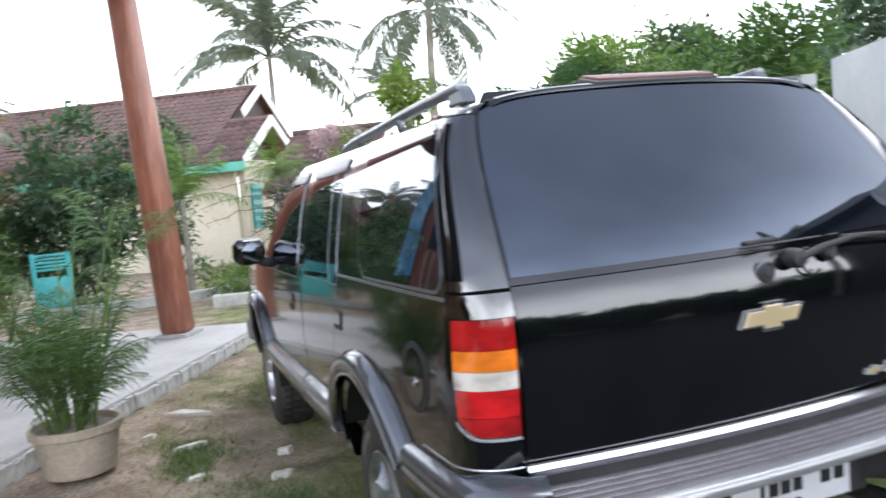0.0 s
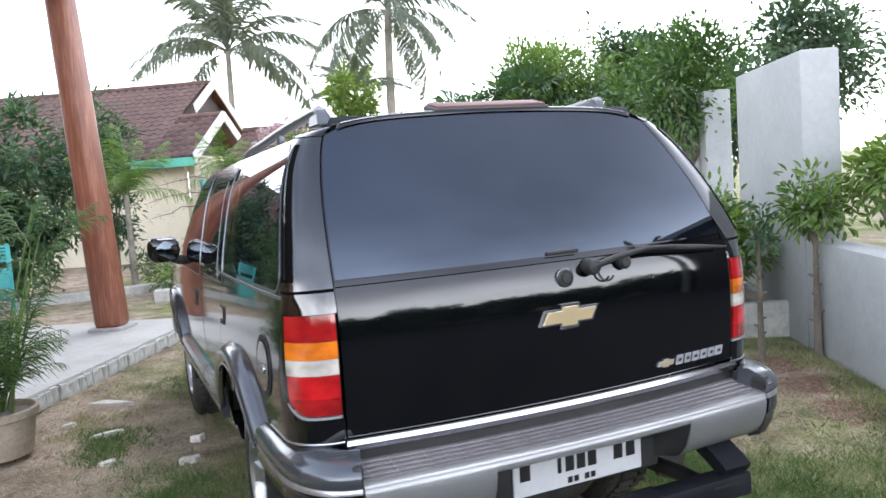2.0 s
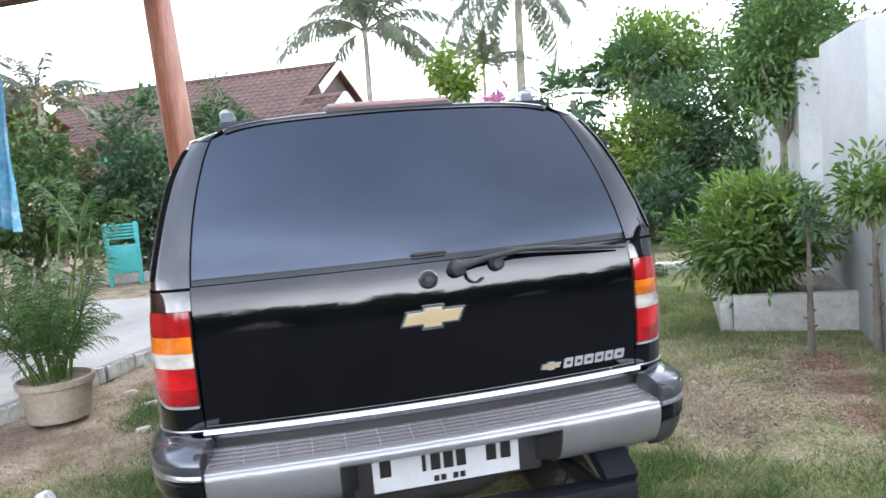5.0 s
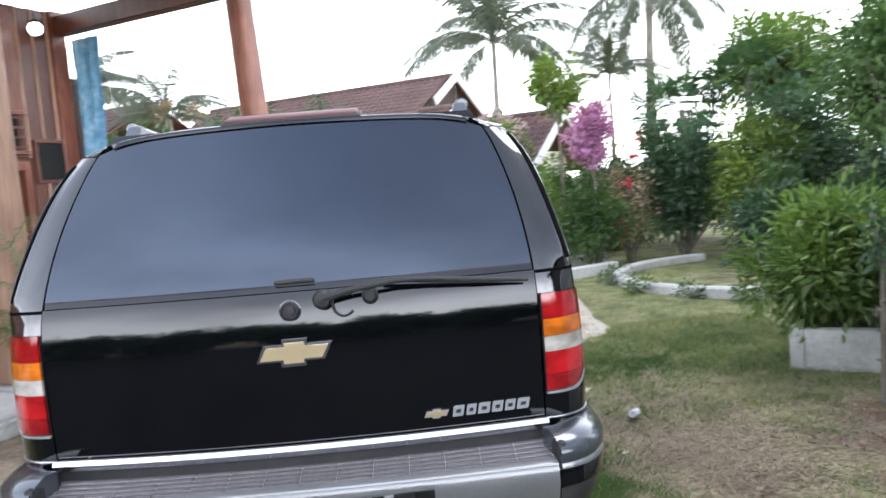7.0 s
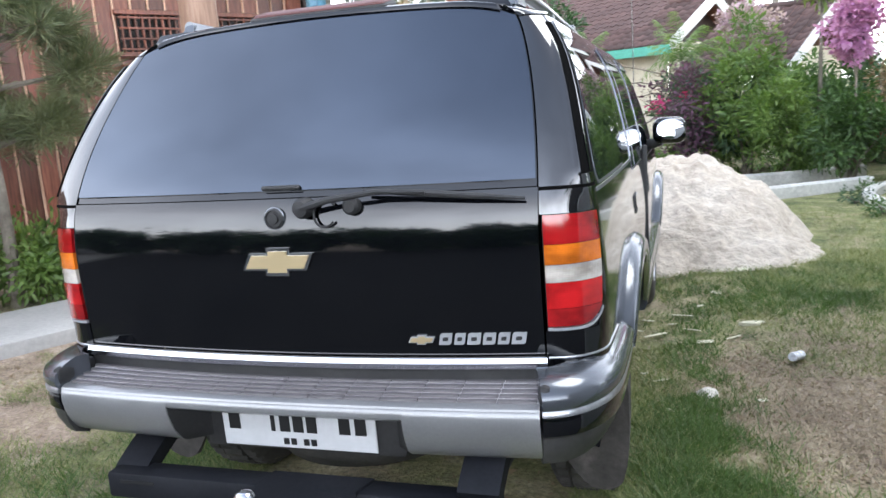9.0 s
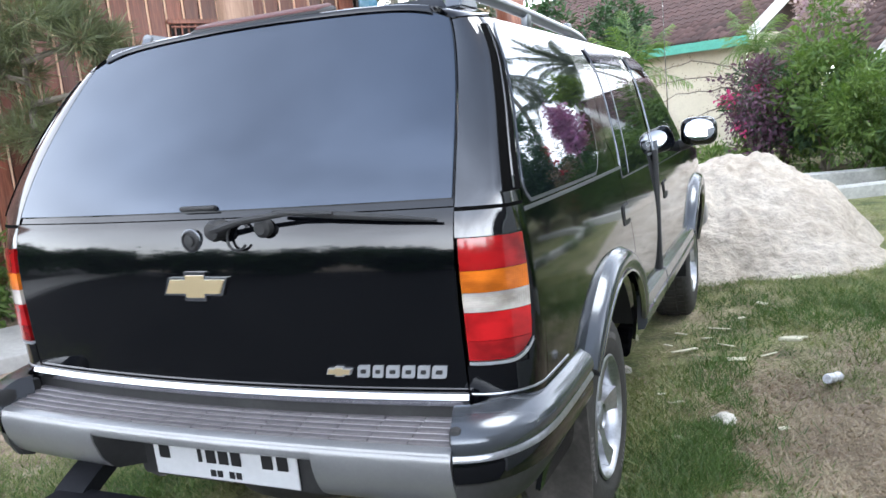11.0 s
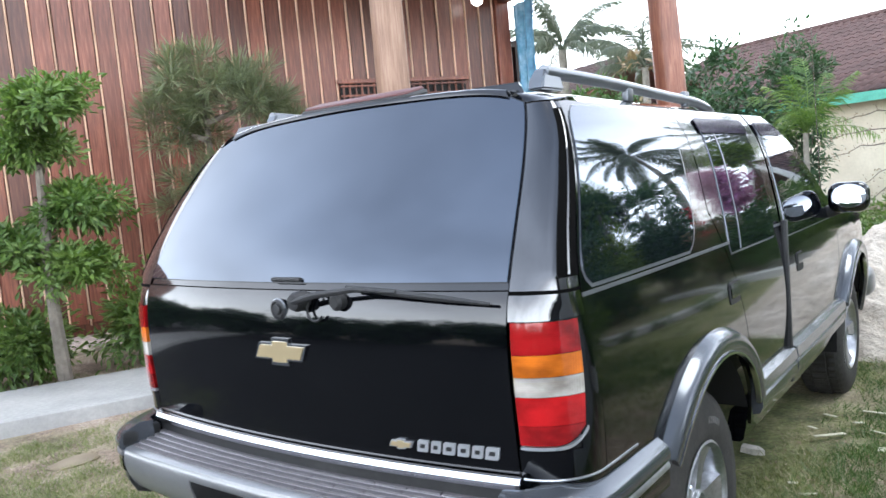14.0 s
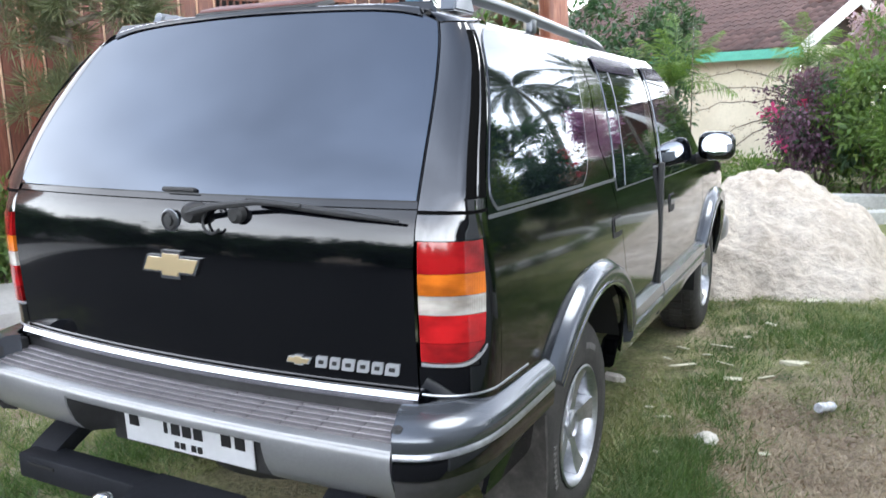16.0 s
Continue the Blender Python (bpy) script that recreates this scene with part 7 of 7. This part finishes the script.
def neighbour_house():
    """Seen only in the rear window's reflection: a dark gabled house on the right."""
    dx, dy, nx, ny = -0.52, -0.854, 0.854, -0.52
    ax, ay = 8.3, -2.1

    def at(a, b, z):
        return (ax + dx * a + nx * b, ay + dy * a + ny * b, z)
    r = root("neighbour_house", at(1.5, 0.1, 0), "tall dark gabled house across the yard", "house")
    low_ = [at(0.3, -1.7, 0), at(2.7, -1.7, 0), at(2.7, 1.9, 0), at(0.3, 1.9, 0)]
    top = [(p[0], p[1], 4.5) for p in low_]
    link_mesh("wall", low_ + top, [(0, 1, 5, 4), (1, 2, 6, 5), (2, 3, 7, 6), (3, 0, 4, 7), (4, 5, 6, 7)], RUBBER, r, "dark plank wall", smooth=False)
    V = [at(0, -2.2, 4.4), at(0, 2.2, 4.4), at(0, 0, 5.9), at(3, -2.2, 4.4), at(3, 2.2, 4.4), at(3, 0, 5.9)]
    link_mesh("roof", V, [(0, 2, 1), (3, 4, 5), (0, 3, 5, 2), (1, 2, 5, 4), (0, 1, 4, 3)], RUBBER, r, "dark roof", smooth=False)


neighbour_house()
palm(5.6, -3.9, 4.5, (0, 0), 451, 18, 0.34, 0.09, "palm standing before the neighbouring house", low=-0.4)


def teal_screen():
    x, y = -2.85, 10.35
    r = root("teal_screen", (x, y, 0), "turquoise painted garden bench among the bushes", "bench")
    part("panel", box_bm(0.46, 0.06, 0.44, frame_uv(0, 0, 0.42, (x, y)) @ Matrix.Rotation(radians(-60), 4, "Z"), 0.02, 2), TEAL, r)
    for k in range(5):
        part("rail", box_bm(0.52, 0.05, 0.035, frame_uv(0, 0, 0.74 + 0.05 * k, (x, y)) @ Matrix.Rotation(radians(-60), 4, "Z"), 0.01, 1), TEAL, r)
    for s in (-0.22, 0.22):
        part("leg", box_bm(0.06, 0.06, 1.0, frame_uv(0, 0, 0.48, (x, y)) @ Matrix.Rotation(radians(-60), 4, "Z") @ Matrix.Translation((s, 0, 0)), 0.01, 1), TEAL, r)


teal_screen()


# ---- small things on the ground ----
def stone(x, y, sx, sy, sz, seed, label, name="stone", mat=STONE, category="stone"):
    rs = random.Random(seed)
    bm = bmesh.new()
    bmesh.ops.create_icosphere(bm, subdivisions=2, radius=0.5)
    for v in bm.verts:
        k = 1 + 0.35 * noise.noise(v.co * 2.2 + Vector((seed, 0, 0)))
        v.co = Vector((v.co.x * sx * k, v.co.y * sy * k, v.co.z * sz * k))
    bm.transform(Matrix.Translation((x, y, height(x, y) + sz * 0.25)) @ Matrix.Rotation(rs.uniform(0, 6), 4, "Z"))
    return tagged(part(name, bm, mat, angle=25), label, category)


def rubble(x, y, sx, sy, sz, seed, label, mat=STONE, name="stone", category="stone"):
    """A flat broken piece with an angular outline."""
    rs = random.Random(seed)
    n = rs.choice((5, 6, 7))
    bm = bmesh.new()
    ring = []
    for k in range(n):
        a = 2 * math.pi * (k + rs.uniform(-0.25, 0.25)) / n
        r = rs.uniform(0.22, 0.62)
        ring.append((r * math.cos(a) * sx, r * math.sin(a) * sy))
    low_ = [bm.verts.new((p[0] * 1.06, p[1] * 1.06, -sz * 0.5)) for p in ring]
    top = [bm.verts.new((p[0], p[1], sz * rs.uniform(0.4, 0.62))) for p in ring]
    mid = bm.verts.new((0, 0, sz * 0.62))
    for k in range(n):
        bm.faces.new((low_[k], low_[(k + 1) % n], top[(k + 1) % n], top[k]))
        bm.faces.new((top[k], top[(k + 1) % n], mid))
    bm.faces.new(low_[::-1])
    bmesh.ops.bevel(bm, geom=bm.edges[:], offset=0.003, segments=1, affect="EDGES")
    bm.transform(Matrix.Translation((x, y, height(x, y) + sz * 0.38)) @ Matrix.Rotation(rs.uniform(-0.6, 0.6), 4, "Z") @ Matrix.Rotation(rs.uniform(-0.15, 0.15), 4, "X"))
    return tagged(part(name, bm, mat, angle=25), label, category)


stone(1.07, 1.67, 0.11, 0.085, 0.06, 2, "pale stone on the dry grass")
rubble(0.53, 2.29, 0.20, 0.10, 0.03, 3, "flat pale stone beside the rear wheel")
rubble(1.32, 2.86, 0.17, 0.07, 0.02, 1, "flat piece of white board on the grass", CHIP)
rubble(-1.35, 4.02, 0.34, 0.11, 0.035, 4, "flat broken slab of pale rubble on the soil")
rubble(-1.37, 3.24, 0.24, 0.10, 0.035, 5, "flat broken slab of pale rubble on the soil")
rubble(-0.87, 2.88, 0.13, 0.08, 0.04, 6, "pale broken stone on the soil beside the car")
rubble(-0.96, 2.45, 0.18, 0.07, 0.035, 7, "pale broken stone on the soil beside the car")
rubble(-1.37, 2.66, 0.10, 0.06, 0.03, 17, "small pale broken stone on the soil")
rubble(-1.62, 3.6, 0.12, 0.07, 0.03, 18, "small pale broken stone on the soil")
stone(-2.74, 0.65, 0.26, 0.16, 0.05, 8, "dry curled leaf litter on the soil", "dry_leaf", DRY, "leaf")
stone(-1.66, 1.60, 0.10, 0.10, 0.10, 9, "small white crumpled cup on the grass", "cup", BOTTLE, "cup")


def bottle(x, y):
    bm = lathe_bm([(0.010, -0.085), (0.011, -0.07), (0.025, -0.052), (0.028, -0.034), (0.021, -0.01), (0.027, 0.015), (0.022, 0.04), (0.028, 0.062), (0.024, 0.08)], 16, Matrix.Translation((x, y, height(x, y) + 0.04)) @ Matrix.Rotation(-0.5, 4, "Z") @ Matrix.Rotation(radians(80), 4, "X") @ Matrix.Scale(0.85, 4))
    return tagged(part("plastic_bottle", bm, BOTTLE), "crumpled clear plastic bottle lying on the grass", "bottle")


bottle(1.50, 2.18)
CHIPS = ((0.80, 2.61, 0.16, 0.022), (1.07, 2.48, 0.09, 0.03), (0.89, 2.87, 0.05, 0.035), (0.94, 3.06, 0.13, 0.025), (0.86, 1.84, 0.07, 0.03), (1.15, 3.62, 0.07, 0.03), (1.36, 4.3, 0.09, 0.05), (0.78, 1.94, 0.04, 0.025), (0.74, 2.95, 0.09, 0.02), (0.70, 2.72, 0.06, 0.02), (1.0, 2.72, 0.11, 0.012), (1.22, 2.55, 0.10, 0.012), (0.92, 1.45, 0.035, 0.02), (1.30, 1.62, 0.05, 0.02), (1.05, 3.3, 0.05, 0.02), (0.98, 1.22, 0.03, 0.02))
for x, y, ln, wd in CHIPS:
    m = Matrix.Translation((x, y, height(x, y) + 0.016)) @ Matrix.Rotation(rnd.uniform(-0.8, 0.8), 4, "Z") @ Matrix.Rotation(rnd.uniform(-0.12, 0.12), 4, "Y") @ Matrix.Rotation(rnd.uniform(-0.25, 0.25), 4, "X")
    bm = box_bm(ln, wd, 0.004, None, 0.001, 1)
    for v in bm.verts:
        v.co.y += 0.15 * wd * math.sin(60 * v.co.x + 30 * x)
        v.co.z += 1.2 * v.co.x * v.co.x
    bm.transform(m)
    tagged(part("wood_chip", bm, CHIP), "pale bleached wood chip lying on the grass", "wood chip", "wood chips on the grass")


def under(x, y):
    """True where something covers the lawn."""
    dx, dy = x - P2[0], y - P2[1]
    u, v = UX * dx + UY * dy, -UY * dx + UX * dy
    if -0.9 < v < 0.25 or (u > -1.1 and u < 3.8 and -0.9 < v < 2.5):
        return True
    if math.hypot((x - 0.95) / 1.3, (y - 5.6) / 1.4) < 0.9:
        return True
    return False


def lush(x, y):
    """How green the lawn is: dense beside the car's right wheels, thin on the trodden left."""
    q = noise.noise((x * 0.55 + 11, y * 0.55, 0)) + 0.6 * noise.noise((x * 1.7, y * 1.7, 5)) + 0.45 * noise.noise((x * 5.5, y * 5.5, 9))
    q += 0.9 * math.exp(-((x - 0.85) / 0.25) ** 2 - ((y - 1.5) / 1.1) ** 2)
    q += 0.5 * math.exp(-((x + 0.7) / 0.5) ** 2 - ((y - 1.3) / 0.9) ** 2)
    q += 0.4 * math.exp(-((x + 2.0) / 1.2) ** 2 - ((y - 0.2) / 0.9) ** 2)
    q -= 0.8 * math.exp(-((x - 1.15) / 0.22) ** 2 - ((y - 1.95) / 0.35) ** 2) + 0.75 * math.exp(-((x - 1.7) / 0.45) ** 2 - ((y - 1.5) / 0.5) ** 2)
    q -= 1.2 * math.exp(-((x - 2.6 - 0.5 * (y - 1.45)) / 0.28) ** 2 - ((y - 1.45) / 0.8) ** 2)
    q -= 0.8 * math.exp(-((x - 1.38) / 0.32) ** 2 - ((y - 1.35) / 0.42) ** 2)
    if x < -0.8 and y > 1.9:
        q -= 0.55
    return q


def grass():
    rs = np.random.RandomState(21)
    far, near = 170000, 330000
    pts = np.empty((far + near, 2))
    pts[:far, 0], pts[:far, 1] = rs.uniform(-5.5, 5.5, far), -2.0 + 13.0 * rs.uniform(0, 1, far) ** 1.3
    pts[far:, 0], pts[far:, 1] = rs.uniform(-3.4, 3.4, near), -1.2 + 6.2 * rs.uniform(0, 1, near) ** 1.1
    keep, tall = [], []
    for x, y in pts:
        q = lush(x, y)
        keep.append(q > -0.22 + 0.5 * rs.uniform(-0.5, 0.5) and not under(x, y) and not (abs(x) < 0.6 and 0.2 < y < 4.3))
        tall.append(0.75 + 0.55 * q)
    keep = np.array(keep)
    p, tall = pts[keep], np.clip(np.array(tall)[keep], 0.5, 1.5)
    n = len(p)
    z = np.array([height(x, y) for x, y in p])
    C = np.column_stack([p, z - 0.004])
    a = rs.uniform(0, 2 * math.pi, n)
    h = rs.uniform(0.016, 0.062, n) * tall
    lean = rs.normal(0, 0.75, (n, 2)) * h[:, None] * 1.3
    w = rs.uniform(0.0016, 0.0036, n)
    side_ = np.column_stack([np.cos(a) * w, np.sin(a) * w, np.zeros(n)])
    V = np.empty((n, 3, 3))
    V[:, 0], V[:, 1] = C - side_, C + side_
    V[:, 2] = C + np.column_stack([lean, h])
    return V, GRASS_M


def fresh_grass():
    """Dense new grass beside the wheels and in patches further out."""
    rs = np.random.RandomState(27)
    spots = ((1.02, 0.95, 0.15, 0.42, 21000), (1.0, 1.9, 0.10, 0.5, 5000), (1.35, 0.25, 0.3, 0.25, 4000), (2.4, 3.5, 0.7, 0.5, 16000), (1.5, 3.5, 0.4, 0.3, 6000), (2.6, 0.3, 0.4, 0.3, 6000), (-1.0, 0.75, 0.18, 0.35, 7000), (-1.05, 1.75, 0.16, 0.30, 6000), (-1.35, 3.0, 0.12, 0.25, 2500), (-1.25, 0.2, 0.3, 0.2, 4000))
    P = np.concatenate([np.column_stack([rs.normal(x, sx, k), rs.normal(y, sy, k)]) for x, y, sx, sy, k in spots])
    ok = [abs(x) > 0.70 and not under(x, y) and noise.noise((x * 4.5, y * 4.5, 17)) + 0.5 * noise.noise((x * 11, y * 11, 3)) > -0.18 + 0.3 * rs.uniform(-0.5, 0.5) for x, y in P]
    P = P[np.array(ok)]
    n = len(P)
    C = np.column_stack([P, [height(x, y) - 0.003 for x, y in P]])
    a, h, w = rs.uniform(0, 2 * math.pi, n), rs.uniform(0.018, 0.065, n), rs.uniform(0.0018, 0.0040, n)
    side_ = np.column_stack([np.cos(a) * w, np.sin(a) * w, np.zeros(n)])
    V = np.empty((n, 3, 3))
    V[:, 0], V[:, 1] = C - side_, C + side_
    V[:, 2] = C + np.column_stack([rs.normal(0, 0.8, (n, 2)) * h[:, None], h])
    return V, FRESH_M


def straw():
    rs = np.random.RandomState(22)
    n = 90000
    C = np.column_stack([rs.uniform(-3.8, 4.0, n), -1.2 + 8 * rs.uniform(0, 1, n) ** 1.3, np.zeros(n)])
    ok = []
    for x, y, _ in C:
        q = noise.noise((x * 0.7 + 31, y * 0.7, 2)) + 0.5 * noise.noise((x * 2.2, y * 2.2, 8)) + 0.3 * noise.noise((x * 6, y * 6, 4)) - 0.6 * max(0, lush(x, y))
        q += 0.35 if x < -0.7 and y > 1.2 else 0.0
        q += 0.9 * math.exp(-((x - 1.15) / 0.25) ** 2 - ((y - 1.95) / 0.38) ** 2) + 0.8 * math.exp(-((x - 1.7) / 0.45) ** 2 - ((y - 1.5) / 0.5) ** 2)
        q += 0.16 if x > 1.2 else 0.0
        ok.append(q > 0.10 + 0.3 * rs.uniform(-0.5, 0.5) and not under(x, y) and not (abs(x) < 0.6 and 0.2 < y < 4.3))
    C = C[np.array(ok)]
    for px, py, sx, sy, k in ((1.15, 1.95, 0.20, 0.28, 3500), (1.38, 1.38, 0.25, 0.30, 6000), (1.7, 1.5, 0.35, 0.35, 5000), (1.95, 2.7, 0.3, 0.3, 2500), (-1.2, 3.0, 0.35, 0.9, 4000), (-1.9, 1.6, 0.5, 0.5, 2500), (2.4, 2.2, 0.5, 0.6, 3500)):
        heap = np.column_stack([rs.normal(px, sx, k), rs.normal(py, sy, k), np.zeros(k)])
        C = np.concatenate([C, heap[[not under(x, y) for x, y, _ in heap]]])
    n = len(C)
    C[:, 2] = [height(x, y) + 0.006 for x, y, _ in C]
    a = rs.uniform(0, 2 * math.pi, n)
    L = rs.uniform(0.015, 0.085, n) * np.where(rs.uniform(0, 1, n) < 0.06, 2.0, 1.0)
    d = np.column_stack([np.cos(a) * L, np.sin(a) * L, rs.uniform(-0.008, 0.03, n)])
    s = np.column_stack([-np.sin(a), np.cos(a), np.zeros(n)]) * rs.uniform(0.001, 0.0028, n)[:, None]
    V = np.empty((n, 3, 3))
    V[:, 0], V[:, 1], V[:, 2] = C - s, C + s, C + d
    return V, DRY


def litter():
    """Small dry leaves and clods on the bare soil."""
    rs = np.random.RandomState(23)
    n = 15000
    C = np.column_stack([rs.uniform(-3.6, 3.6, n), -0.8 + 7 * rs.uniform(0, 1, n), np.zeros(n)])
    ok = [(x < -0.7 or noise.noise((x, y, 3)) > 0.1) and not under(x, y) and rs.uniform() < (0.95 if x < -0.7 and y > 1.2 else 0.22) for x, y, _ in C]
    C = C[np.array(ok)]
    for px, py, sx, sy, k in ((1.38, 1.38, 0.20, 0.26, 2600), (1.15, 1.95, 0.15, 0.22, 1600), (1.75, 1.5, 0.28, 0.28, 2200), (2.3, 1.9, 0.4, 0.4, 1200)):
        C = np.concatenate([C, np.column_stack([rs.normal(px, sx, k), rs.normal(py, sy, k), np.zeros(k)])])
    n = len(C)
    C[:, 2] = [height(x, y) + 0.006 for x, y, _ in C]
    a, L = rs.uniform(0, 2 * math.pi, n), rs.uniform(0.008, 0.035, n)
    d = np.column_stack([np.cos(a) * L, np.sin(a) * L, rs.uniform(0, 0.012, n)])
    s = np.column_stack([-np.sin(a) * L * 0.4, np.cos(a) * L * 0.4, rs.uniform(0, 0.006, n)])
    V = np.empty((n, 3, 3))
    V[:, 0], V[:, 1], V[:, 2] = C - s, C + s, C + d
    return V, BROWN_LEAF


def scatter(name, label, V, mat):
    n = len(V)
    me = bpy.data.meshes.new(name)
    me.vertices.add(3 * n)
    me.vertices.foreach_set("co", V.reshape(-1))
    me.loops.add(3 * n)
    me.loops.foreach_set("vertex_index", np.arange(3 * n, dtype=np.int32))
    me.polygons.add(n)
    me.polygons.foreach_set("loop_start", (np.arange(n) * 3).astype(np.int32))
    me.update(calc_edges=True)
    me.materials.append(mat)
    return tagged(new(name, me), label, name, kind="stuff")


scatter("grass", "short patchy green grass", *grass())
scatter("fresh_grass", "dense bright green grass tufts beside the car", *fresh_grass())
scatter("straw", "dry cut straw scattered on the lawn", *straw())
scatter("leaf_litter", "small dry leaves scattered on the soil", *litter())
